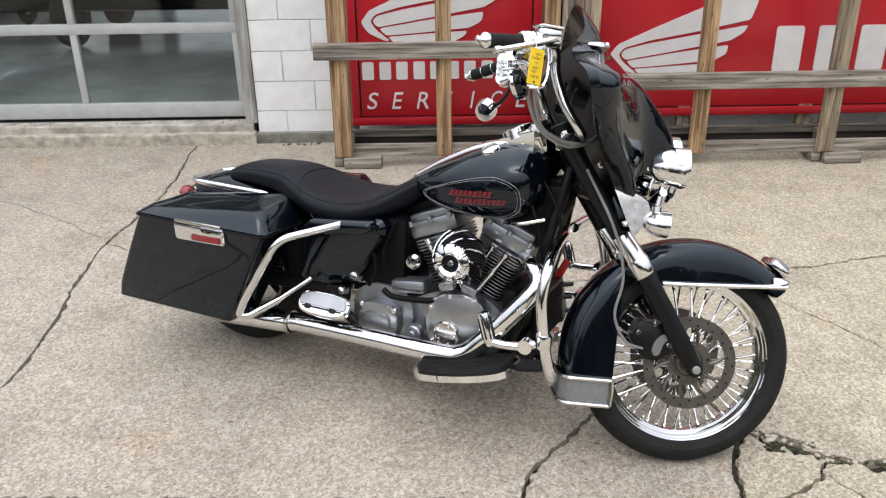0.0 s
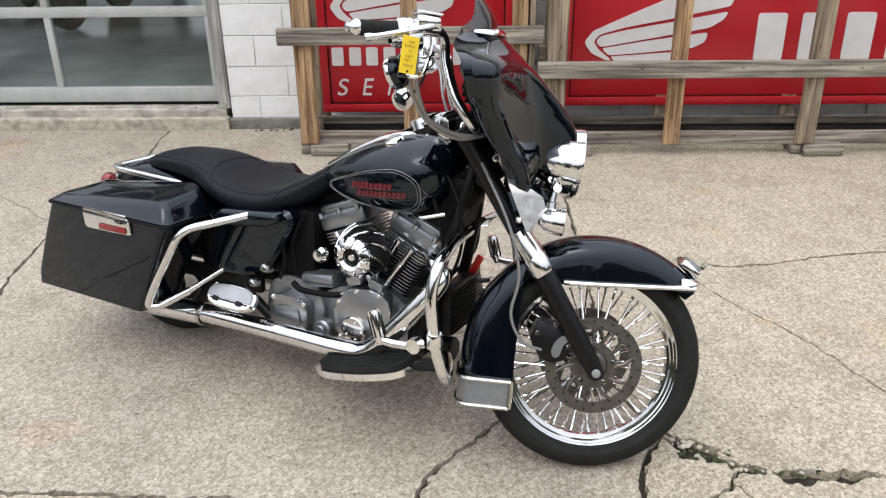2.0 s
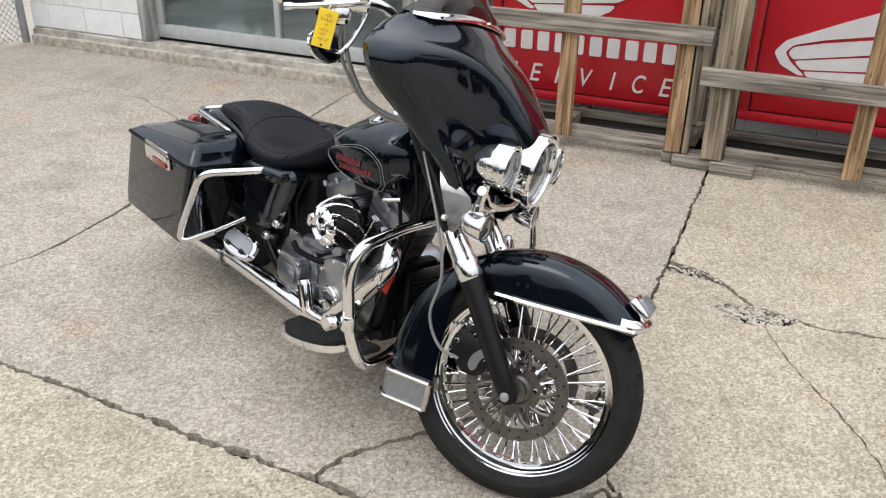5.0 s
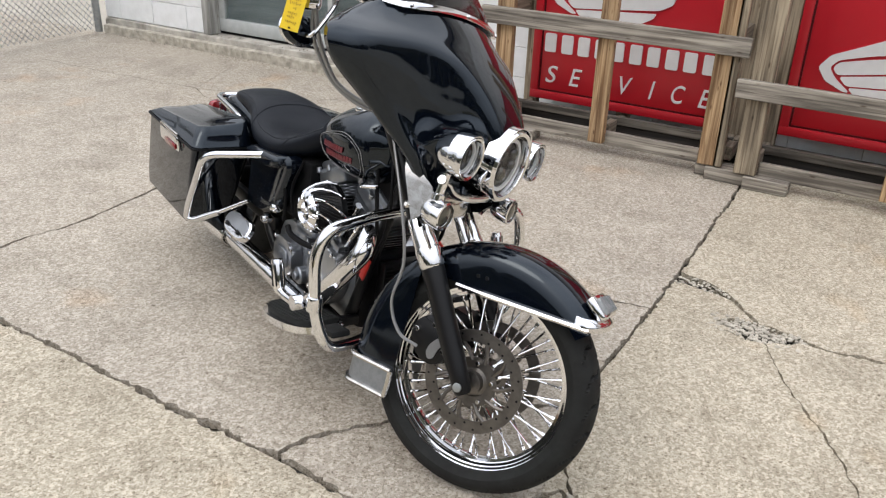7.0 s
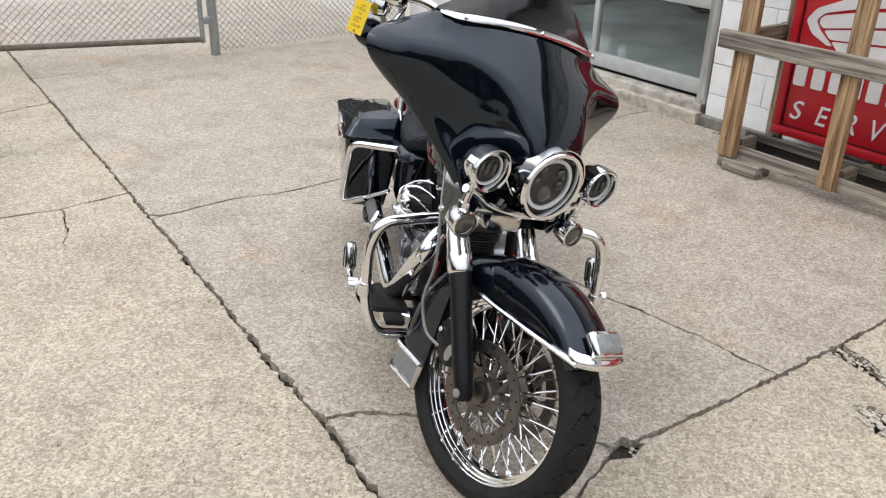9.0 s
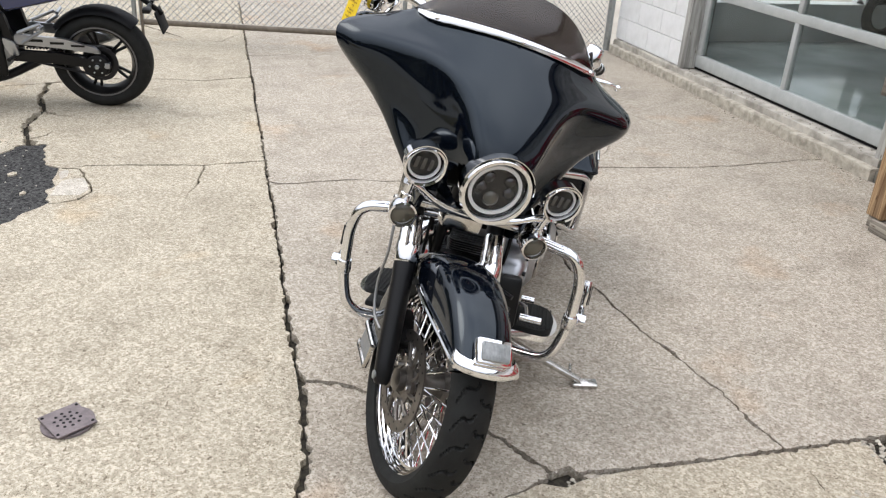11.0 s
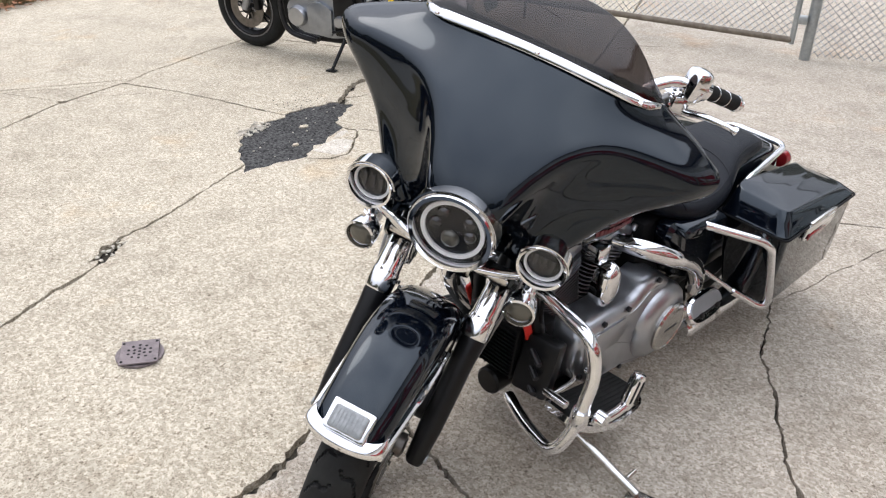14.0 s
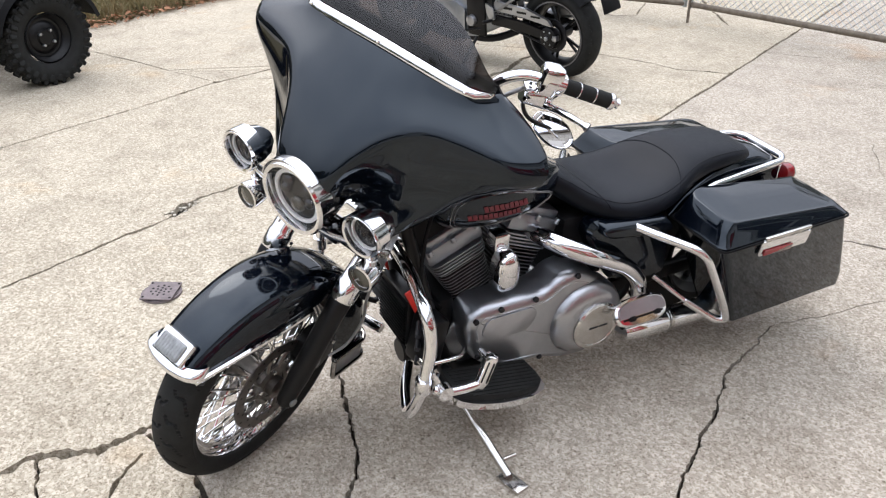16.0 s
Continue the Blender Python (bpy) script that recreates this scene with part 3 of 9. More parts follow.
def build_pavement():
    from mathutils.geometry import delaunay_2d_cdt
    pavement = tagged(part("pavement", boxed(SLAB_X0 - 0.1, SLAB_X1 + 0.1, SLAB_Y0 - 0.1, SLAB_Y1, -0.059, -0.056), M_SLAB), "cracked exposed-aggregate concrete yard with grit-filled joints", "pavement", kind="structure")
    verts = [Vector(p) for p in ((SLAB_X0, SLAB_Y0), (SLAB_X1, SLAB_Y0), (SLAB_X1, SLAB_Y1), (SLAB_X0, SLAB_Y1))]
    faces = [[0, 1, 2, 3]]
    for g in GAPS:
        if sum(a[0] * b[1] - b[0] * a[1] for a, b in zip(g, g[1:] + g[:1])) < 0:
            g = g[::-1]
        k = len(verts)
        verts += [Vector((min(max(x, SLAB_X0), SLAB_X1), min(max(y, SLAB_Y0), SLAB_Y1))) for x, y in g]
        faces.append(list(range(k, k + len(g))))
    co, _, tris, _, _, orig = delaunay_2d_cdt(verts, [], faces, 1, 1e-5, True)
    keep = [f for f, o in zip(tris, orig) if o == [0]]
    # the pour that a face belongs to
    joint = ((-8.1, 2.02), (-3.9, 1.94), (-1.57, 1.89), (0.0, 1.845), (0.62, 1.82), (1.0, 1.72), (1.12, 1.60), (1.9, 1.5), (6.1, 1.3))

    def pour(f):
        x, y = sum(co[v].x for v in f) / len(f), sum(co[v].y for v in f) / len(f)
        line = next((b + (d - b) * (x - a) / (c - a) for (a, b), (c, d) in zip(joint, joint[1:]) if a <= x <= c), 1.8)
        if y > line:
            return (3, 0 if x < -1.6 else 1 if x < 0.87 else 2)
        return (0 if y < -0.88 else 1 if y < 0.61 else 2, 0 if x < -1.95 else 1)

    of_pour = [pour(f) for f in keep]
    # join faces that share an edge into slabs
    edge_of, root = {}, list(range(len(keep)))

    def find(i):
        while root[i] != i:
            root[i] = root[root[i]]
            i = root[i]
        return i

    for i, f in enumerate(keep):
        for a, b in zip(f, f[1:] + f[:1]):
            key = (min(a, b), max(a, b))
            if key in edge_of:
                if of_pour[edge_of[key]] == of_pour[i]:
                    root[find(i)] = find(edge_of[key])
            else:
                edge_of[key] = i
    slabs = {}
    for i, f in enumerate(keep):
        slabs.setdefault(find(i), []).append(f)
    rnd = random.Random(4)
    for fs in slabs.values():
        area = sum(abs((co[f[1]] - co[f[0]]).cross(co[f[2]] - co[f[0]])) / 2 for f in fs)
        used = sorted({v for f in fs for v in f})
        tri = [(sum((co[v] for v in f), Vector((0, 0))) / len(f), abs((co[f[1]] - co[f[0]]).cross(co[f[2]] - co[f[0]])) / 2) for f in fs]
        cx, cy = (sum(c[i] * q for c, q in tri) / max(area, 1e-9) for i in (0, 1))
        warm = of_pour[keep.index(fs[0])] not in ((3, 0), (3, 1))
        bm = bmesh.new()
        drop = 0.0 if area > 0.5 else -0.004 * rnd.random()
        vm = {v: bm.verts.new((co[v].x, co[v].y, drop + sag(co[v].x, co[v].y))) for v in used}
        for f in fs:
            try:
                bm.faces.new([vm[v] for v in f])
            except ValueError:
                pass
        rim = [e for e in bm.edges if len(e.link_faces) == 1]
        r = bmesh.ops.extrude_edge_only(bm, edges=rim)
        for v in r["geom"]:
            if isinstance(v, bmesh.types.BMVert):
                v.co.z -= 0.034
        if area < 0.0006:
            bm.free()
            continue
        part("slab", bm, M_SLAB_WARM if warm else M_SLAB, pavement, sharp=30)
    return pavement


build_pavement()

# the asphalt fill of the broken corner
bm = bmesh.new()
bm.faces.new([bm.verts.new((x, y, -0.014)) for x, y in PATCH])
r = bmesh.ops.extrude_face_region(bm, geom=list(bm.faces))
bmesh.ops.translate(bm, vec=(0, 0, 0.008), verts=[v for v in r["geom"] if isinstance(v, bmesh.types.BMVert)])
asphalt = tagged(part("asphalt_patch", bm, M_ASPHALT), "dark crumbling asphalt patch set in the broken concrete", "asphalt patch", kind="structure")


# slabs left standing in the patch
def fragment(points, mat=None):
    bm = bmesh.new()
    bm.faces.new([bm.verts.new((x, y, -0.012)) for x, y in points])
    r = bmesh.ops.extrude_face_region(bm, geom=list(bm.faces))
    bmesh.ops.translate(bm, vec=(0, 0, 0.0135), verts=[v for v in r["geom"] if isinstance(v, bmesh.types.BMVert)])
    return part("concrete_fragment", bm, mat or M_SLAB_WARM, asphalt)


fragment([(-1.845, 0.605), (-1.875, 0.60), (-1.90, 0.62), (-1.893, 0.64), (-1.868, 0.646), (-1.85, 0.63)])
fragment([(-1.57, 0.705), (-1.60, 0.702), (-1.617, 0.717), (-1.60, 0.731), (-1.578, 0.724)])

fragment([(-1.54, 0.845), (-1.66, 0.858), (-1.735, 0.875), (-1.765, 0.93), (-1.77, 0.972), (-1.68, 1.0), (-1.60, 1.012), (-1.535, 0.98)], M_PALE)
fragment([(-1.755, 0.862), (-1.86, 0.846), (-1.905, 0.868), (-1.885, 0.888), (-1.80, 0.892)], M_PALE)


# ---- loose stones and moss in the wide cracks ----
def pebble(bm, x, y, z, s, rnd):
    r = bmesh.ops.create_icosphere(bm, subdivisions=1, radius=s)
    for v in r["verts"]:
        v.co *= 0.75 + 0.5 * rnd.random()
        v.co.z *= 0.6
        v.co += Vector((x, y, z + sag(x, y)))


rnd = random.Random(11)
bm = bmesh.new()
for (x0, y0, x1, y1, n, s) in ((0.95, 2.06, 1.14, 2.16, 34, 0.010), (1.08, 3.23, 1.42, 3.37, 330, 0.009), (0.88, 3.51, 1.10, 3.61, 120, 0.007), (1.13, 2.05, 1.35, 1.98, 22, 0.008), (0.80, 2.48, 0.90, 2.6, 14, 0.007),
                               (-0.34, 0.55, -0.12, 0.64, 40, 0.008), (-2.9, 0.5, -2.4, 0.66, 14, 0.005), (-2.3, 0.45, -1.3, 0.8, 26, 0.006)):
    for _ in range(n):
        pebble(bm, rnd.uniform(x0, x1), rnd.uniform(min(y0, y1), max(y0, y1)), -0.010 + rnd.random() * 0.008, s * rnd.uniform(0.4, 1.3), rnd)
for x0, y0, x1, y1, n, s in ((-1.83, 0.335, -1.60, 0.44, 110, 0.011),):
    for _ in range(n):
        pebble(bm, rnd.uniform(x0, x1), rnd.uniform(y0, y1), -0.006 + rnd.random() * 0.010, s * rnd.uniform(0.4, 1.2), rnd)
crumb = bmesh.new()
for _ in range(90):
    pebble(crumb, rnd.gauss(-2.30, 0.13), rnd.gauss(0.40, 0.075), 0.001, rnd.uniform(0.0015, 0.0045), rnd)
tagged(part("asphalt_crumbs", crumb, M_ASPHALT, sharp=20), "loose black asphalt grit beside the patch", "grit", kind="stuff")
tagged(part("crack_rubble", bm, M_KERB, sharp=20), "loose grey concrete crumbs lying in the cracks", "rubble", kind="stuff")
bm = bmesh.new()
for (x0, y0, x1, y1, n) in ((1.0, 2.10, 1.20, 2.05, 34), (1.2, 2.02, 1.4, 1.98, 16), (-1.05, 5.30, -0.78, 5.37, 120)):
    for _ in range(n):
        pebble(bm, rnd.uniform(x0, x1), rnd.uniform(min(y0, y1), max(y0, y1)), -0.012 + rnd.random() * 0.012, 0.009 * rnd.uniform(0.4, 1.3), rnd)
tagged(part("crack_moss", bm, M_MOSS, sharp=20), "green moss tufts growing in the cracks", "moss", kind="stuff")


# ---- drain cover ----
drain = thing("drain_cover", "rusty square iron drain cover set flush in concrete", "drain cover", m=pose(0.325, 1.15, 0, 0, 0, 32))
bm = bmesh.new()
lathe(bm, [(0.0, 0.001), (0.072, 0.001), (0.076, 0.003), (0.076, -0.004), (0, -0.004)], 28)
part("collar", bm, M_RUST, drain)
bm = boxed(-0.066, 0.066, -0.060, 0.060, 0.0045, 0.0105, 0.0015)
part("plate", bm, M_RUST, drain)
bm = bmesh.new()
for rr, n in ((0.0, 1), (0.018, 6), (0.036, 10)):
    for k in range(n):
        a = 2 * math.pi * k / n
        lathe(bm, [(0, 0.0114), (0.0048, 0.0114), (0.0048, 0.0106), (0, 0.0106)], 8, Matrix.Translation((rr * math.cos(a), rr * math.sin(a), 0)))
part("drain_hole", bm, M_PLASTIC, drain)
for sx in (-1, 1):
    for sy in (-1, 1):
        bm = bmesh.new()
        lathe(bm, [(0, 0.0125), (0.004, 0.0125), (0.005, 0.0106), (0, 0.0106)], 10, Matrix.Translation((sx * 0.052, sy * 0.052, 0)))
        part("screw", bm, M_PLASTIC, drain)

# ---- dead grass and leaves at the yard's edge ----
bank = tagged(part("grass_bank", boxed(-9, 6, -9, -3.20, -0.05, 0.03, 0.02), M_GRASS), "low bank of brown dead grass at the yard edge", "grass bank", kind="structure")
bm = bmesh.new()
for _ in range(9000):
    x, y = rnd.uniform(-6.0, 1.0), -3.13 - 1.5 * rnd.random() ** 1.6
    h, a, b = rnd.uniform(0.06, 0.2), rnd.uniform(0, 6.28), rnd.uniform(0.02, 0.12)
    d, s = Vector((math.cos(a), math.sin(a), 0)), Vector((-math.sin(a), math.cos(a), 0)) * 0.004
    q = Vector((x, y, 0))
    bm.faces.new([bm.verts.new(p) for p in (q - s, q + s, q + d * b * 0.5 + V(0, 0, h * 0.7) + s * 0.6, q + d * b + V(0, 0, h))])
tagged(part("dead_grass", bm, M_GRASS), "tufts of straw-coloured dead grass", "grass", kind="stuff")
bm = bmesh.new()
for _ in range(1500):
    x, y = rnd.uniform(-5.5, 0.5), -3.08 - 0.6 * rnd.random() ** 2 + 0.22 * rnd.random() ** 4
    a, s, t = rnd.uniform(0, 6.28), rnd.uniform(0.015, 0.04), rnd.uniform(-0.5, 0.5)
    m = Matrix.Translation((x, y, 0.015 + 0.05 * rnd.random())) @ Euler((t, rnd.uniform(-0.5, 0.5), a)).to_matrix().to_4x4()
    bm.faces.new([bm.verts.new(m @ Vector(p)) for p in ((-s, 0, 0), (-s * 0.3, s * 0.5, s * 0.2), (s, 0, 0), (-s * 0.2, -s * 0.5, s * 0.15))])
tagged(part("leaf_litter", bm, M_LEAF), "fallen brown leaves along the yard edge", "leaves", kind="stuff")


# ---- building: painted block wall, overhead glass door, workshop behind ----
WY = 5.42
wall_l = tagged(part("wall_1", boxed(-4.78, -3.60, WY + 0.012, WY + 0.2, 0.0, 2.8), M_MORTAR), "white painted concrete-block wall beside the glass door", "wall", kind="structure")
wall_r = tagged(part("wall_2", boxed(-1.21, 6.0, WY + 0.012, WY + 0.2, 0.0, 2.8), M_MORTAR), "white painted concrete-block wall behind the sign crates", "wall", kind="structure")
tagged(part("wall_3", boxed(-3.60, -1.21, WY + 0.0, WY + 0.2, 2.5, 2.8), M_WHITE), "white painted wall above the overhead door", "wall", kind="structure")
bm = boxed(-4.78, -4.58, WY + 0.2, WY + 0.9, 0.0, 2.8)
boxed(-4.78, -4.58, WY + 6.4, WY + 9.0, 0.0, 2.8, bm=bm)
boxed(-4.78, -4.58, WY + 0.9, WY + 6.4, 0.0, 0.5, bm=bm)
boxed(-4.78, -4.58, WY + 0.9, WY + 6.4, 2.6, 2.8, bm=bm)
for y in (2.6, 4.4):
    boxed(-4.78, -4.58, WY + y, WY + y + 0.15, 0.5, 2.6, bm=bm)
tagged(part("wall_4", bm, M_WHITE), "white painted side wall of the workshop with wide windows", "wall", kind="structure")
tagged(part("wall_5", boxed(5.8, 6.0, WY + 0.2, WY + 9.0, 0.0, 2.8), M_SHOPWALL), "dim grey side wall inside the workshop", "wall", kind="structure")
bm = boxed(-4.58, -4.4, WY + 8.8, WY + 9.0, 0.0, 2.8)
boxed(2.6, 6.0, WY + 8.8, WY + 9.0, 0.0, 2.8, bm=bm)
boxed(-4.4, 2.6, WY + 8.8, WY + 9.0, 2.6, 2.8, bm=bm)
for x in (-2.1, 0.4):
    boxed(x, x + 0.25, WY + 8.8, WY + 9.0, 0.0, 2.6, bm=bm)
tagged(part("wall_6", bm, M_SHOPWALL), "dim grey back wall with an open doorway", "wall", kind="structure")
# fascia is out of view, added to bound the sky in the paint's reflections
tagged(part("wall_7", boxed(-4.78, 6.0, WY - 0.09, WY - 0.002, 2.81, 2.98), M_UPPER), "added dark fascia above the wall, out of view, for reflections", "wall", kind="structure")
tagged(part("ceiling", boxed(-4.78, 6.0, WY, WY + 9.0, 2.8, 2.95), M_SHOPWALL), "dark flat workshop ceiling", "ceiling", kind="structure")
tagged(part("floor", boxed(-4.58, 5.8, WY + 0.2, WY + 9.0, -0.02, 0.135), M_SHOPFLOOR), "shiny grey-green sealed workshop floor", "floor", kind="structure")


def worn_strip(x0, x1, y0, y1, z0, z1, chip, seed):
    """A long concrete edge with a chipped, uneven nose."""
    n = int((x1 - x0) / 0.025)
    rows = []
    for k in range(n + 1):
        x = x0 + (x1 - x0) * k / n
        a = chip * (0.5 + noise.noise((x * 3, seed, 0.3)) + 0.8 * max(0.0, noise.noise((x * 16, seed, 4.1)) - 0.1) * 3)
        c = chip * (0.5 + noise.noise((x * 5, seed, 7.7)))
        up = 0.004 * noise.noise((x * 2.3, seed, 2.0)) + 0.002 * noise.noise((x * 21, seed, 5.0))
        a = max(a, 0.002)
        rows.append([V(x, y1, z0), V(x, y0 + c * 0.4, z0), V(x, y0 + c * 0.4, z1 - a * 1.1 + up), V(x, y0 + c * 0.4 + a * 0.5, z1 - a * 0.3 + up), V(x, y0 + c * 0.4 + a * 1.4, z1 + up), V(x, y1, z1 + up * 0.3)])
    bm = bmesh.new()
    loft(bm, rows)
    return bm


sill = tagged(part("door_sill", worn_strip(-4.78, -1.24, WY - 0.02, WY + 0.22, -0.02, 0.122, 0.012, 1.7), M_LEDGE, sharp=28), "worn chipped concrete ledge below the glass door", "sill", kind="structure")
tagged(part("kerb", worn_strip(-4.74, -1.22, WY - 0.078, WY - 0.012, -0.02, 0.074, 0.011, 6.2), M_KERB, sharp=28), "chipped low concrete kerb along the door ledge", "kerb", kind="structure")
tagged(part("footing", worn_strip(-1.235, 6.0, WY - 0.04, WY + 0.008, -0.02, 0.062, 0.010, 3.1), M_BASE, sharp=28), "dirty bare concrete footing under the block wall", "footing", kind="structure")
# crumbs, grit and leaf bits swept against the ledge
rnd = random.Random(23)
for nm, mat, label, n, s in (("ledge_grit", M_KERB, "pale crumbs fallen from the ledge", 190, 0.0065), ("ledge_dirt", M_DIRT, "dark dirt gathered along the ledge and footing", 260, 0.0045)):
    bm = bmesh.new()
    for _ in range(n):
        x = rnd.uniform(-4.7, 0.5)
        on = rnd.random() < 0.45 and x < -1.3
        y, z = (rnd.uniform(WY - 0.005, WY + 0.08), 0.124) if on else (WY - 0.085 - 0.07 * rnd.random() ** 3 + (0.035 if x > -1.2 else 0), 0.002)
        pebble(bm, x, y, z, s * rnd.uniform(0.35, 1.3), rnd)
    tagged(part(nm, bm, mat, sharp=20), label, "grit", kind="stuff")

# overhead door in rails and panes
door = tagged(part("door_1", boxed(-3.52, -1.29, WY + 0.10, WY + 0.15, 0.146, 0.245, 0.004), M_ALU), "closed overhead glass door with grey frames", "door", kind="structure")
RAILS = (0.705, 1.25, 1.79, 2.33)
for z in RAILS:
    part("rail", boxed(-3.52, -1.29, WY + 0.10, WY + 0.15, z, z + 0.065, 0.004), M_ALU, door)
part("weather_strip", boxed(-3.52, -1.29, WY + 0.105, WY + 0.145, 0.128, 0.1455), M_PLASTIC, door)
zs = [0.245] + [z for z in RAILS]
for i in range(4):
    z0, z1 = (zs[i] if i == 0 else zs[i] + 0.065), zs[i + 1]
    for x0, x1 in ((-3.52, -3.46), (-2.405, -2.36), (-1.345, -1.29)):
        part("stile", boxed(x0, x1, WY + 0.102, WY + 0.148, z0, z1, 0.003), M_ALU, door)
    for x0, x1 in ((-3.46, -2.405), (-2.36, -1.345)):
        part("pane", boxed(x0, x1, WY + 0.122, WY + 0.128, z0, z1), M_GLASS, door).visible_shadow = False
for x0, x1, nm in ((-1.288, -1.212, "trim_1"), (-3.598, -3.522, "trim_2")):
    t = part(nm, boxed(x0, x1, WY - 0.012, WY + 0.2, 0.1255, 2.5, 0.006), M_JAMB)
    tagged(t, "weathered grey timber door jamb with worn paint", "door jamb", kind="structure")


def tyre_profile(R, w, bead, n=9):
    """Half-round tyre section as (radius, height) pairs, a closed loop."""
    out = [(bead, -w * 0.36)]
    for k in range(n + 1):
        a = -math.pi / 2 + math.pi * k / n
        out.append((bead + 0.25 * (R - bead) + (R - bead) * 0.75 * math.cos(a), w / 2 * math.sin(a)))
    out.append((bead, w * 0.36))
    return out


# a dark machine on tyres inside, seen through the panes
cart = thing("parked_machine", "dark parked machine with black tyres on workshop floor", "machine", m=pose(-4.1, WY + 3.4, 0.135, 0, 0, 90))
# bed made wide and low to darken the upper panes and the floor's reflection
part("bed", boxed(-0.62, 1.0, -2.6, 0.42, 0.34, 0.9, 0.05), M_PLASTIC, cart)
for x in (-0.55, 0.75):
    for y in (-2.5, -0.55, 0.55):
        bm = bmesh.new()
        lathe(bm, tyre_profile(0.28, 0.24, 0.15), 28, pose(x, y, 0.28, 90), closed=True)
        w = part("tyre", bm, M_RUBBER, cart)
        bm = bmesh.new()
        lathe(bm, [(0, 0.03), (0.1, 0.03), (0.15, 0.07), (0.15, -0.07), (0, -0.07)], 20, pose(x, y, 0.28, 90))
        part("wheel_disc", bm, M_SATIN, cart)

# ---- sign crates ----


def plank(name, x0, x1, y0, y1, z0, z1, mat, parent, bevel=0.004):
    """A board, its grain kept to its own place."""
    m = Matrix.Translation(((x0 + x1) / 2, (y0 + y1) / 2, (z0 + z1) / 2))
    return part(name, box(bmesh.new(), (x1 - x0, y1 - y0, z1 - z0), None, bevel, 1), mat, parent, m=m)


def crate(label, x0, x1, posts, feet, rail_z, yf, top):
    """Pallet crate: posts on raised skids; feet: the posts that stand on blocks."""
    c = thing("sign_crate", label, "crate", "timber sign crates")
    for x, w, mat in posts:
        plank("post", x - w / 2, x + w / 2, yf, yf + 0.045, 0.074, top, mat, c)
        plank("back_post", x - w / 2 + 0.02, x + w / 2 + 0.01, yf + 0.40, yf + 0.44, 0.074, top, M_POSTGREY, c)
    plank("front_rail", x0 - 0.07, x1 + 0.05, yf - 0.042, yf - 0.002, rail_z, rail_z + 0.094, M_RAIL, c)
    plank("back_rail", x0 - 0.03, x1 + 0.03, yf + 0.445, yf + 0.48, rail_z, rail_z + 0.095, M_RAIL, c)
    for sx in (x0 + 0.03, x1 - 0.05):
        plank("side_rail", sx - 0.02, sx + 0.02, yf + 0.048, yf + 0.396, rail_z + 0.01, rail_z + 0.10, M_DEPTH, c)
    plank("sill_board", x0 + 0.10, x1 - 0.05, yf + 0.047, yf + 0.080, 0.060, 0.136, M_RAIL, c)
    plank("deck_board", x0 + 0.02, x1, yf + 0.225, yf + 0.25, 0.130, 0.178, M_DECK, c)
    # added board, its colour paints the shade behind the deck board
    plank("skid", x0 + 0.03, x1 - 0.01, yf + 0.254, yf + 0.30, 0.030, 0.150, M_VOIDSHADE, c)
    for k, (x, w, mat) in enumerate(posts):
        plank("bearer", x + 0.004, x + 0.05, yf + 0.088, yf + 0.212, 0.092, 0.168, M_DEPTH, c)
        plank("bearer", x + 0.004, x + 0.05, yf + 0.302, yf + 0.395, 0.074, 0.150, M_DEPTH, c)
        plank("back_block", x - 0.06, x + 0.12, yf + 0.33, yf + 0.45, 0.002, 0.073, M_RAIL, c)
        if k in feet:
            for dx, wd, dy, h in ((-0.062, 0.055, 0.03, 0.071), (0.0, 0.225, -0.012, 0.069)):
                plank("foot_block", x + dx, x + dx + wd, yf + dy, yf + dy + 0.13, 0.002, h, M_RAIL, c)
            plank("bearer", x - 0.05, x + 0.04, yf + 0.165, yf + 0.33, 0.004, 0.070, M_DEPTH, c)
    return c


crate("weathered pine crate standing round a red service sign", -0.64, 0.74, ((-0.575, 0.105, M_POST), (0.035, 0.09, M_POST), (0.665, 0.10, M_POST), (0.72, 0.045, M_POSTGREY)), (0, 2), 0.666, 4.80, 1.5)
crate("wide grey timber crate standing round a large red sign", 0.83, 3.05, ((0.87, 0.11, M_POSTGREY), (1.555, 0.09, M_POST), (2.33, 0.10, M_POSTGREY), (3.0, 0.1, M_POSTGREY)), (0, 2, 3), 0.474, 4.765, 1.5)


def slab_shape(outline, parent, name, y=0.0, depth=0.008, mat=None):
    """A raised flat shape on a sign face."""
    bm = bmesh.new()
    prism(bm, outline, y - depth, y)
    return part(name, bm, mat or M_SIGNWHITE, parent)


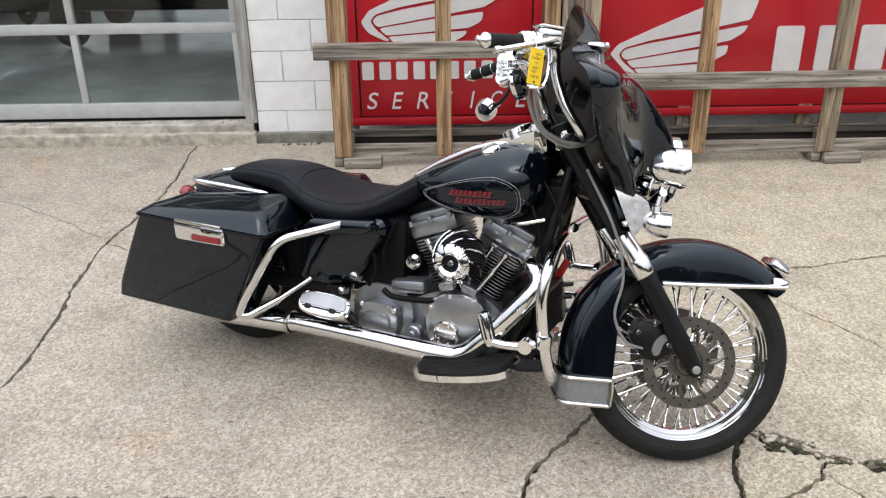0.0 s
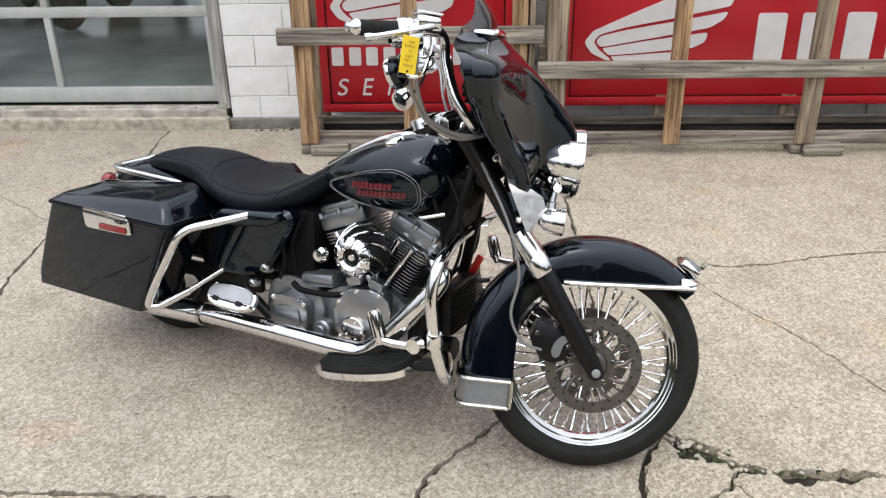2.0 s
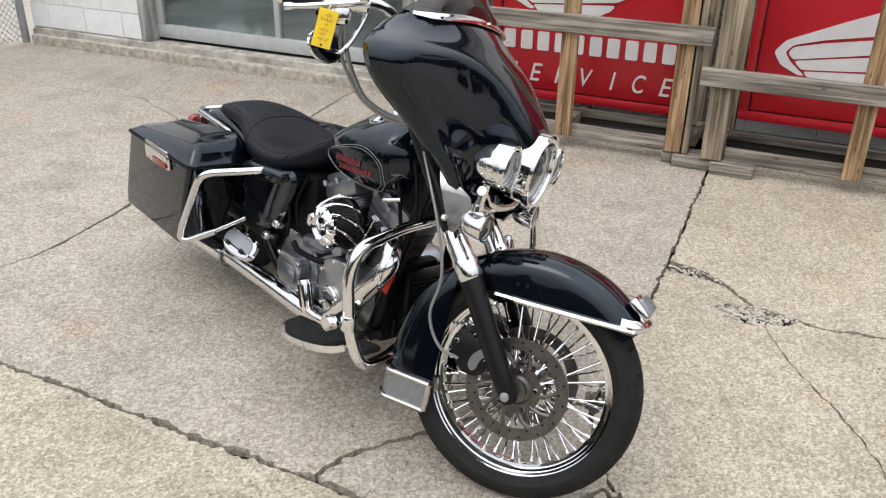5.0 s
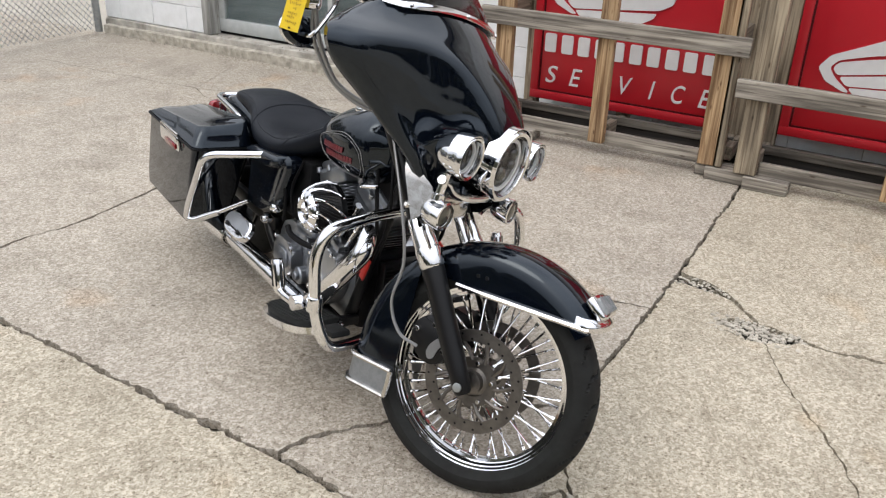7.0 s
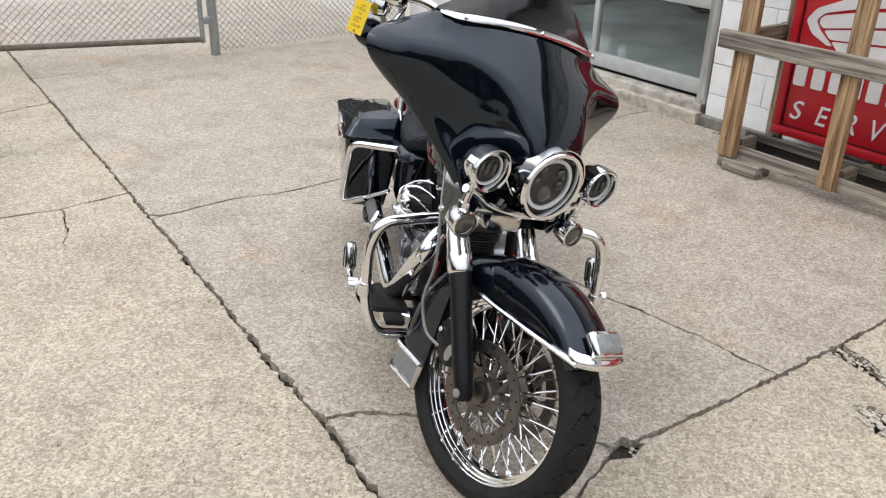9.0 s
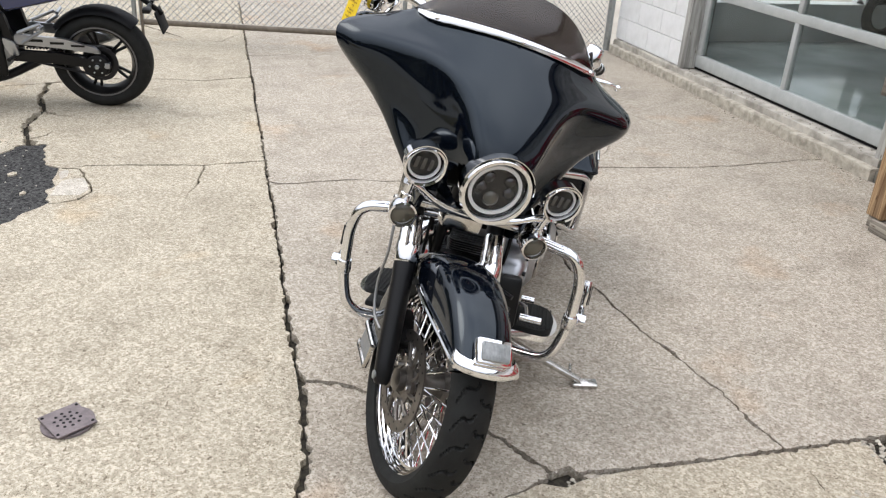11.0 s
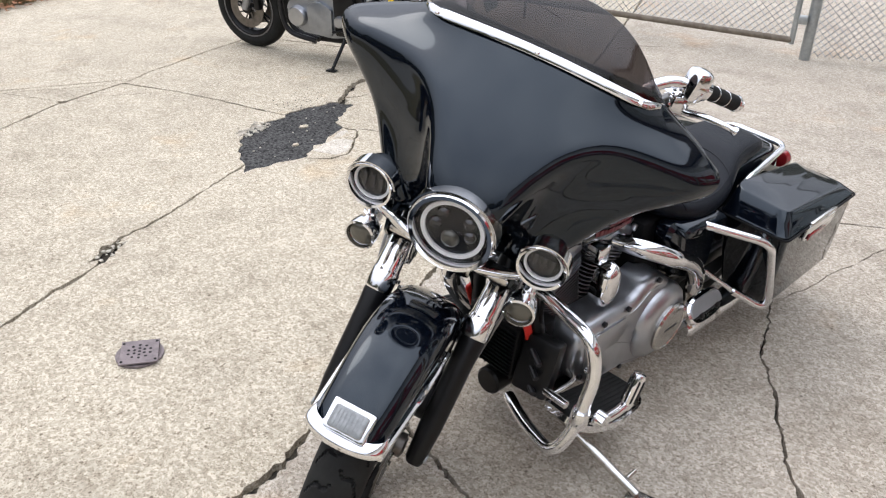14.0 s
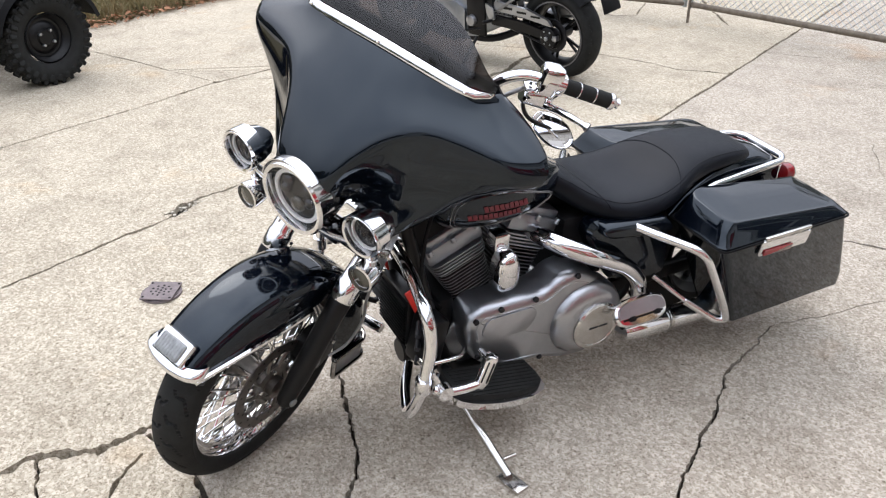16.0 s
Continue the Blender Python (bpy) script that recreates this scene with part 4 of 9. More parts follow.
def wing(parent, x, z, s, y):
    """Plain swept bars fanned from a rounded leading band; (x, z) is its foremost point."""
    band = [(0.142, -0.111), (0.044, -0.065), (0.0, 0.0), (0.05, 0.066), (0.311, 0.181), (0.60, 0.30), (0.90, 0.42), (0.88, 0.30), (0.852, 0.205), (0.50, 0.132), (0.24, 0.086), (0.09, 0.045), (0.056, 0.004), (0.09, -0.045), (0.172, -0.111)]
    bars = ([(0.070, 0.002), (0.092, 0.034), (0.24, 0.068), (0.50, 0.112), (0.842, 0.172), (0.817, 0.126), (0.74, 0.080), (0.40, 0.020), (0.10, -0.030)],
            [(0.108, -0.038), (0.40, 0.008), (0.735, 0.052), (0.723, -0.003), (0.65, -0.040), (0.35, -0.066), (0.150, -0.080)],
            [(0.160, -0.088), (0.35, -0.076), (0.640, -0.058), (0.619, -0.089), (0.53, -0.133), (0.30, -0.140), (0.215, -0.140)])
    for pts, name in [(band, "wing_edge")] + [(q, "wing_bar") for q in bars]:
        slab_shape(rounded([(x + px * s, z + pz * s) for px, pz in pts], 0.018 * s, 3), parent, name, y)


def sign_panel(label, x0, x1, z0, z1, y):
    s = thing("red_sign", label, "sign", "red signs")
    # darker red case paints the shaded groove between rim and face
    part("case", boxed(x0, x1, y, y + 0.16, z0, z1, 0.012), M_REDSHADE, s)
    part("face", boxed(x0 + 0.060, x1 - 0.060, y - 0.006, y - 0.0005, z0 + 0.060, z1 - 0.060, 0.002), M_RED, s)
    for a, b, c, d in ((x0, x1, z0, z0 + 0.049), (x0, x1, z1 - 0.049, z1), (x0, x0 + 0.049, z0 + 0.049, z1 - 0.049), (x1 - 0.049, x1, z0 + 0.049, z1 - 0.049)):
        part("rim", boxed(a, b, y - 0.020, y - 0.001, c, d, 0.003), M_RED, s)
    return s


def word(parent, text, x, z, height, width, y, mat, name="lettering", shear=0.0, extrude=0.003):
    """Raised writing in the built-in font, fitted to a width."""
    cu = bpy.data.curves.new(name, "FONT")
    cu.body, cu.size, cu.shear, cu.extrude, cu.space_character = text, 1.0, shear, 0.0, 1.0
    tmp = bpy.data.objects.new("tmp_text", cu)
    me = bpy.data.meshes.new_from_object(tmp)
    xs, ys = [v.co.x for v in me.vertices], [v.co.y for v in me.vertices]
    bpy.data.objects.remove(tmp)
    sx, sy = width / (max(xs) - min(xs)), height / (max(ys) - min(ys))
    bm = bmesh.new()
    bm.from_mesh(me)
    bpy.data.meshes.remove(me)
    for v in bm.verts:
        v.co = Vector(((v.co.x - min(xs)) * sx + x, y, (v.co.y - min(ys)) * sy + z))
    r = bmesh.ops.extrude_face_region(bm, geom=list(bm.faces))
    bmesh.ops.translate(bm, vec=(0, -extrude * 2, 0), verts=[v for v in r["geom"] if isinstance(v, bmesh.types.BMVert)])
    return part(name, bm, mat, parent)


SY = 5.17
sign_a = sign_panel("red service sign with white lettering standing inside the crate", -0.545, 0.64, 0.17, 1.45, SY)
for k, ch in enumerate("SERVICE"):
    w = 0.03 if ch == "I" else 0.075
    word(sign_a, ch, -0.45 + k * 0.157 + (0.025 if ch == "I" else 0), 0.275, 0.105, w, SY - 0.006, M_SIGNWHITE, shear=0.22)
for k in range(5):
    x = -0.47 + k * 0.212
    for dx in (0.0, 0.108):
        slab_shape(rounded([(x + dx, 0.462), (x + dx + 0.072, 0.462), (x + dx + 0.072, 0.572), (x + dx, 0.572)], 0.012), sign_a, "brand_bar", SY - 0.006)
wing(sign_a, -0.464, 0.815, 1.02, SY - 0.006)
sign_b = sign_panel("large red sign with white shapes standing inside the wide crate", 0.94, 4.2, 0.205, 1.45, SY)
wing(sign_b, 1.068, 0.593, 1.0, SY - 0.006)
for k in range(4):
    x = 2.09 + k * 0.52
    for dx in (0.0, 0.26):
        slab_shape(rounded([(x + dx, 0.475), (x + dx + 0.17, 0.475), (x + dx + 0.17, 0.755), (x + dx, 0.755)], 0.02), sign_b, "brand_bar", SY - 0.006)


# ---- chain-link fence and gate ----
def wire_mesh(y0, y1, z0, z1, x, parent, cell=0.055, x1=None):
    """Diagonal woven wires as thin three-sided bars."""
    bm = bmesh.new()
    r = 0.0030
    width, height = y1 - y0, z1 - z0
    n = int((width + height) / cell)
    for k in range(n + 1):
        for flip in (0, 1):
            s = k * cell - height
            a, b = max(0.0, s), min(width, s + height)
            if b - a < 0.01:
                continue
            p, q = (a, a - s), (b, b - s)
            if flip:
                p, q = (p[0], height - p[1]), (q[0], height - q[1])
            xa = x if x1 is None else x + (x1 - x) * p[0] / width
            xb = x if x1 is None else x + (x1 - x) * q[0] / width
            o = 0.0015 if flip else -0.0015
            tube(bm, [V(xa + o, y0 + p[0], z0 + p[1]), V(xb + o, y0 + q[0], z0 + q[1])], r, 3)
    return part("wire_mesh", bm, M_GALV, parent, "woven diamond wire")


def fence_post(x, y, h, parent, r=0.03):
    bm = bmesh.new()
    lathe(bm, [(0, -0.02), (r, -0.02), (r, h), (r + 0.006, h), (r + 0.006, h + 0.02), (r * 0.6, h + 0.045), (0, h + 0.05)], 18, Matrix.Translation((x, y, 0)))
    return part("post", bm, M_GALV, parent)


fence = thing("chain_link_fence", "galvanised chain-link fence running up to the white wall", "fence")
fence_post(-4.83, 5.36, 1.85, fence, 0.032)
fence_post(-4.70, 3.42, 1.9, fence, 0.04)
bm = bmesh.new()
rod(bm, (-4.83, 5.36, 1.80), (-4.70, 3.42, 1.80), 0.02)
part("top_rail", bm, M_GALV, fence)
wire_mesh(3.46, 5.34, 0.03, 1.8, -4.702, fence, x1=-4.828)


def gate_leaf(label, x0, y0, x1, y1, rod_end):
    """A leaf hung at (x0, y0), its free end at (x1, y1)."""
    g = thing("fence_gate", label, "gate", "chain-link gate leaves")
    for x, y in ((x0, y0), (x1, y1)):
        bm = bmesh.new()
        rod(bm, (x, y, 0.12), (x, y, 1.8), 0.02)
        part("stile", bm, M_GALV, g)
    for z, mat in ((0.15, M_RUSTRAIL), (1.78, M_GALV)):
        bm = bmesh.new()
        rod(bm, (x0, y0, z), (x1, y1, z), 0.024)
        part("rail", bm, mat, g)
    lo, hi = ((x0, y0), (x1, y1)) if y0 < y1 else ((x1, y1), (x0, y0))
    wire_mesh(lo[1] + 0.02, hi[1] - 0.02, 0.17, 1.76, lo[0], g, x1=hi[0])
    if rod_end:
        bm = bmesh.new()
        rod(bm, (x1 + 0.03, y1, 0.0), (x1 + 0.03, y1, 0.75), 0.012)
        part("drop_rod", bm, M_RUSTRAIL, g)
    return g


gate = gate_leaf("open chain-link gate leaf with a brown bottom rail", -4.64, 3.30, -5.25, 1.10, True)
for z in (0.3, 1.5):
    part("hinge", boxed(-4.70, -4.62, 3.31, 3.38, z - 0.03, z + 0.03, 0.01), M_GALV, gate)
gate_leaf("chain-link gate leaf with a brown bottom rail", -5.0, -1.6, -5.27, 1.04, False)

# ---- dark tree masses all round, out of view, added for the paint's reflections ----
bm = bmesh.new()
rt = random.Random(3)
for k in range(260):
    a = rt.uniform(0, 2 * math.pi)
    d = rt.uniform(26, 44)
    x, y = d * math.cos(a), d * math.sin(a)
    if y > 12 and -30 < x < 30:
        continue
    h = rt.uniform(2.5, 7.5)
    r = bmesh.ops.create_icosphere(bm, subdivisions=2, radius=1.0)
    for v in r["verts"]:
        v.co *= 0.8 + 0.5 * rt.random()
        v.co = Vector((v.co.x * rt.uniform(1.8, 2.2) + x, v.co.y * 2.0 + y, v.co.z * h * 0.55 + h * 0.5))
tagged(part("backdrop", bm, M_TREES, sharp=10), "added dark tree masses out of view, for the reflections", "trees", kind="structure")


# ---- the black touring motorcycle: x forward, y left, z up; it leans on its side stand ----
bike = thing("motorcycle", "black and chrome touring motorcycle leaning on its side stand", "motorcycle", m=pose(-0.7384, 2.8072, -0.034) @ pose(0, 0, 0, 0, 0, -26) @ pose(0, 0, 0, -7))
PIVOT = Vector((1.772, 0, 0))
STEER = Matrix.Translation(PIVOT) @ Matrix.Rotation(radians(27), 4, Vector((-math.sin(radians(26)), 0, math.cos(radians(26))))) @ Matrix.Translation(-PIVOT)
AX = Vector((1.608, 0, 0.321))      # front axle
AROUND_Y = pose(0, 0, 0, 90)        # turns a lathe's axis onto y


def wheel_tyre(R, w, bead, grooves, seg=480):
    """A tyre about the y axis with curved tread grooves cut in."""
    bm = bmesh.new()
    prof = []
    n = 36
    for k in range(n + 1):
        a = -math.pi / 2 + math.pi * k / n
        prof.append((bead + 0.30 * (R - bead) + (R - bead) * 0.70 * math.cos(a) ** 0.85 if abs(math.cos(a)) > 1e-6 else bead + 0.30 * (R - bead), w / 2 * math.sin(a), math.sin(a)))
    prof = [(bead, -w * 0.40, -2)] + prof + [(bead, w * 0.40, 2)]
    rings = []
    for r, y, v in prof:
        ring = []
        for i in range(seg):
            a = 2 * math.pi * i / seg
            rr = r
            if abs(v) < 0.86:
                u = (i / seg * grooves + (0.5 if v > 0 else 0.0) + 0.95 * abs(v) ** 1.2 + 0.16 * math.sin(abs(v) * 8)) % 1.0
                if u < 0.085 and abs(v) > 0.08:
                    rr -= 0.009
            ring.append(bm.verts.new((rr * math.cos(a), y, rr * math.sin(a))))
        rings.append(ring)
    for a, b in zip(rings, rings[1:] + rings[:1]):
        for i in range(seg):
            j = (i + 1) % seg
            bm.faces.new((a[i], a[j], b[j], b[i]))
    return bm


def build_front_wheel():
    rim = bmesh.new()
    half = [(0.2625, 0.0455), (0.264, 0.042), (0.261, 0.038), (0.251, 0.034), (0.240, 0.022), (0.235, 0.012)]
    back = [(0.221, 0.006), (0.223, 0.014), (0.2305, 0.0155), (0.2315, 0.0245), (0.2382, 0.0255), (0.2392, 0.0330), (0.2450, 0.0340), (0.2460, 0.0400), (0.2512, 0.0408), (0.2522, 0.0448), (0.2565, 0.0470)]
    lathe(rim, [(r, -y) for r, y in half] + [(r, y) for r, y in half[::-1]] + [(r, y) for r, y in back[::-1]] + [(r, -y) for r, y in back], 96, AROUND_Y, closed=True)
    wheel = part("front_wheel", rim, M_CHROME, bike, "chrome wire-spoked front wheel", m=STEER @ Matrix.Translation(AX) @ pose(0, 0, 0, 0, 0, 3.2), sharp=30)
    part("tyre", wheel_tyre(0.317, 0.120, 0.246, 26), M_RUBBER, wheel, "black tyre with curved tread grooves", sharp=25)
    hub = bmesh.new()
    lathe(hub, [(0, -0.095), (0.018, -0.095), (0.030, -0.090), (0.030, -0.070), (0.052, -0.062), (0.056, -0.050), (0.040, -0.040), (0.032, 0.0), (0.040, 0.040), (0.056, 0.050), (0.052, 0.062), (0.030, 0.070), (0.030, 0.090), (0, 0.095)], 32, AROUND_Y)
    part("hub", hub, M_DISC, wheel)
    shared = None
    n = 52
    for k in range(n):
        side = -1 if k % 2 else 1
        a0, a1 = 2 * math.pi * k / n, 2 * math.pi * (k + (1.6 if (k // 2) % 2 else -1.6)) / n
        a, b = V(0.229 * math.cos(a0), side * 0.006, 0.229 * math.sin(a0)), V(0.053 * math.cos(a1), side * 0.050, 0.053 * math.sin(a1))
        L = (b - a).length
        if shared is None:
            bm = bmesh.new()
            lathe(bm, [(0, 0), (0.0052, 0), (0.0052, 0.016), (0.0036, 0.019), (0.0030, 0.024), (0.0030, L - 0.03), (0.0042, L - 0.02), (0.0042, L), (0, L)], 8)
            ob = part("spoke", bm, M_CHROME, wheel, m=to_axis(a, b))
            shared = ob.data
        else:
            place("spoke", shared, wheel, m=to_axis(a, b))
    for s in (-1, 1):
        disc = bmesh.new()
        seg = 72
        y0, y1 = s * 0.066, s * 0.071
        # outer band with drilled holes shown as pads, inner carrier ring and arms
        lathe(disc, [(0.106, y0), (0.138, y0), (0.138, y1), (0.106, y1)], seg, AROUND_Y @ pose(0, 0, 0, 180), closed=True)
        d = part("brake_disc", disc, M_DISC, wheel, "worn drilled steel brake disc")
        car = bmesh.new()
        lathe(car, [(0.040, s * 0.064), (0.066, s * 0.064), (0.066, s * 0.070), (0.040, s * 0.070)], 40, AROUND_Y @ pose(0, 0, 0, 180), closed=True)
        bmesh.ops.transform(car, matrix=pose(0, 0, 0, 0, 0, 180), verts=car.verts)
        part("disc_carrier", car, M_DISC, wheel)
        arm = None
        for k in range(10):
            a = 360 * k / 10
            m = pose(0, -s * 0.067, 0, 0, a)
            if arm is None:
                bm = bmesh.new()
                tube(bm, [V(0.058, 0, 0), V(0.085, 0, 0.010), V(0.105, 0, 0.026)], 0.0058, 6)
                arm = part("carrier_arm", bm, M_DISC, wheel, m=m).data
            else:
                place("carrier_arm", arm, wheel, m=m)
        bm = bmesh.new()
        for k in range(30):
            a = 2 * math.pi * k / 30
            rr = 0.113 if k % 2 else 0.128
            lathe(bm, [(0, 0), (0.0032, 0), (0.0032, 0.0008), (0, 0.0008)], 8, Matrix.Translation((rr * math.cos(a), -s * 0.0712, rr * math.sin(a))) @ pose(0, 0, 0, 90 * s))
        tagged(part("drill_hole", bm, M_SATIN, wheel), kind="stuff")
        for k in range(5):
            a = 2 * math.pi * k / 5 + 0.3
            bm = bmesh.new()
            rod(bm, (0.053 * math.cos(a), -s * 0.070, 0.053 * math.sin(a)), (0.053 * math.cos(a), -s * 0.079, 0.053 * math.sin(a)), 0.0065, seg=6)
            part("disc_bolt", bm, M_CHROME, wheel)
    return wheel


build_front_wheel()

LEG_TOP, LEG_MID = Vector((1.275, 0, 0.790)), Vector((1.437, 0, 0.580))
LEG_DIR = (AX - LEG_MID).normalized()


def build_fork():
    yoke = bmesh.new()
    box(yoke, (0.07, 0.25, 0.035), Matrix.Translation((1.262, 0, 0.80)) @ pose(0, 0, 0, 0, 37, 0), 0.012)
    box(yoke, (0.06, 0.27, 0.03), Matrix.Translation((1.20, 0, 0.93)) @ pose(0, 0, 0, 0, 37, 0), 0.01)
    fork = part("fork", yoke, M_SATIN, bike, "chrome and satin black front fork", m=STEER)
    for s in (-1, 1):
        o = V(0, s * 0.127, 0)
        low = bmesh.new()
        end = AX + o + LEG_DIR * 0.022
        h = (end - (LEG_MID + o)).length
        lathe(low, [(0, 0), (0.030, 0), (0.031, 0.01), (0.029, 0.05), (0.0285, h * 0.72), (0.026, h * 0.82), (0.024, h - 0.012), (0.018, h), (0, h)], 24, to_axis(LEG_MID + o, end))
        leg = part("lower_leg", low, M_SATIN, fork, "satin black fork leg")
        bm = bmesh.new()
        lathe(bm, [(0, 0), (0.011, 0), (0.012, 0.002), (0.012, 0.007), (0.006, 0.009), (0, 0.008)], 14, to_axis(AX + V(0, s * 0.146, 0), AX + V(0, s * 0.2, 0)))
        part("axle_nut", bm, M_GALV, leg)
        up = bmesh.new()
        top = LEG_MID.lerp(LEG_TOP, 0.5)
        h = (LEG_MID - top).length
        lathe(up, [(0, 0), (0.027, 0), (0.0285, 0.004), (0.0315, h - 0.055), (0.0325, h - 0.050), (0.0340, h - 0.046), (0.0340, h - 0.004), (0.031, h + 0.002), (0, h + 0.002)], 28, to_axis(top + o, LEG_MID + o))
        part("slider_cover", up, M_CHROME, fork, "chrome fork slider cover")
        # upper dark tube to the bars, seen beside the fairing
        bm = bmesh.new()
        rod(bm, top + o * 0.99, (1.175, s * 0.122, 0.945), 0.0265, seg=20)
        part("upper_tube", bm, M_SATIN, fork)
        # caliper
        cal = bmesh.new()
        prism(cal, rounded([(1.418, 0.390), (1.440, 0.448), (1.510, 0.436), (1.542, 0.385), (1.525, 0.335), (1.465, 0.328)], 0.02), s * 0.055, s * 0.118, 0.006)
        c = part("brake_caliper", cal, M_SATIN, fork, "black brake caliper")
        plate = bmesh.new()
        prism(plate, rounded([(1.482, 0.360), (1.488, 0.386), (1.506, 0.408), (1.524, 0.410), (1.528, 0.396), (1.514, 0.382), (1.506, 0.350), (1.492, 0.344)], 0.008), s * 0.119, s * 0.1225)
        part("caliper_badge", plate, M_ALLOY, fork, "polished caliper plate")
        for x, z in ((1.488, 0.438), (1.53, 0.38), (1.44, 0.41)):
            bm = bmesh.new()
            rod(bm, (x, s * 0.114, z), (x, s * 0.126, z), 0.007, seg=8)
            part("caliper_bolt", bm, M_CHROME, fork)
        # polished nacelle plate under the fairing, its head leaning in, with its bolts
        edge_f = ((0.884, 1.296), (0.868, 1.302), (0.845, 1.322), (0.822, 1.346), (0.808, 1.368), (0.797, 1.390), (0.786, 1.408), (0.745, 1.424), (0.715, 1.398), (0.692, 1.384))
        edge_r = ((0.884, 1.284), (0.868, 1.290), (0.845, 1.301), (0.822, 1.311), (0.808, 1.317), (0.797, 1.322), (0.786, 1.327), (0.745, 1.347), (0.715, 1.362), (0.692, 1.374))
        rows = []
        for (z, xf), (_, xr) in zip(edge_f, edge_r):
            y = 0.157 + 0.40 * (0.884 - max(z, 0.80)) + 0.02 * (0.80 - min(z, 0.80))
            rows.append([V(xr, s * y, z), V(xf, s * y, z), V(xf, s * (y - 0.006), z), V(xr, s * (y - 0.006), z)])
        nac = bmesh.new()
        loft(nac, rows)
        part("nacelle_plate", nac, M_CHROMEDULL, fork, "polished chrome plate beside the headlamp", sharp=30)
        nac = bmesh.new()
        prism(nac, rounded([(1.315, 0.792), (1.435, 0.790), (1.430, 0.745), (1.395, 0.705), (1.352, 0.692)], 0.008), s * 0.150, s * 0.158, 0.002)
        part("nacelle_side", nac, M_PAINT, fork)
        for x, z in ((1.275, 0.874), (1.352, 0.722)):
            nac = bmesh.new()
            y = 0.157 + 0.40 * (0.884 - max(z, 0.80)) + 0.02 * (0.80 - min(z, 0.80))
            lathe(nac, [(0, 0.006), (0.005, 0.006), (0.007, 0.003), (0.009, 0.001), (0.009, -0.002), (0, -0.002)], 16, to_axis((x, s * y, z), (x, s, z + 0.2)))
            part("nacelle_bolt", nac, M_CHROMEDULL, fork)
        hose = bmesh.new()
        tube(hose, smooth_path([(1.24, s * 0.15, 0.86), (1.33, s * 0.17, 0.70), (1.37, s * 0.16, 0.57), (1.36, s * 0.15, 0.46), (1.40, s * 0.14, 0.385), (1.455, s * 0.125, 0.365)], 8), 0.0042, 8)
        part("brake_hose", hose, M_CABLE, fork, "braided grey brake hose")
    return fork


build_fork()


def fender_ring(th, R, inner):
    """The fender's section at an angle: side skirts, rounded shoulders, crown."""
    pts = []
    w, d = 0.088 - 0.009 * max(0.0, min(1.0, (95 - math.degrees(th)) / 45)), Vector((math.cos(th), 0, math.sin(th)))
    r_in = min(inner, R - 0.02)
    prof = [(-w, r_in), (-w, (r_in + R - 0.055) / 2), (-w, R - 0.055), (-w * 0.97, R - 0.035), (-w * 0.86, R - 0.016), (-w * 0.6, R - 0.005), (-w * 0.3, R - 0.001), (0, R)]
    prof += [(-y, r) for y, r in prof[-2::-1]]
    t = 0.004
    for y, r in prof:
        pts.append(AX + d * r + V(0, y, 0))
    for y, r in prof[::-1]:
        f = 1 - t / w
        pts.append(AX + d * (r - (t if r > r_in + 1e-6 else 0)) + V(0, y * f, 0))
    return pts


def fender_inner(deg):
    c, s = math.cos(radians(deg)), math.sin(radians(deg))
    if deg < 125:
        r = 0.236 / max(s, 0.2)
    else:
        r = 0.220 / max(-c, 0.2)
    if 112 < deg < 148:
        r = min(r, 0.340)
    return max(r, 0.20)


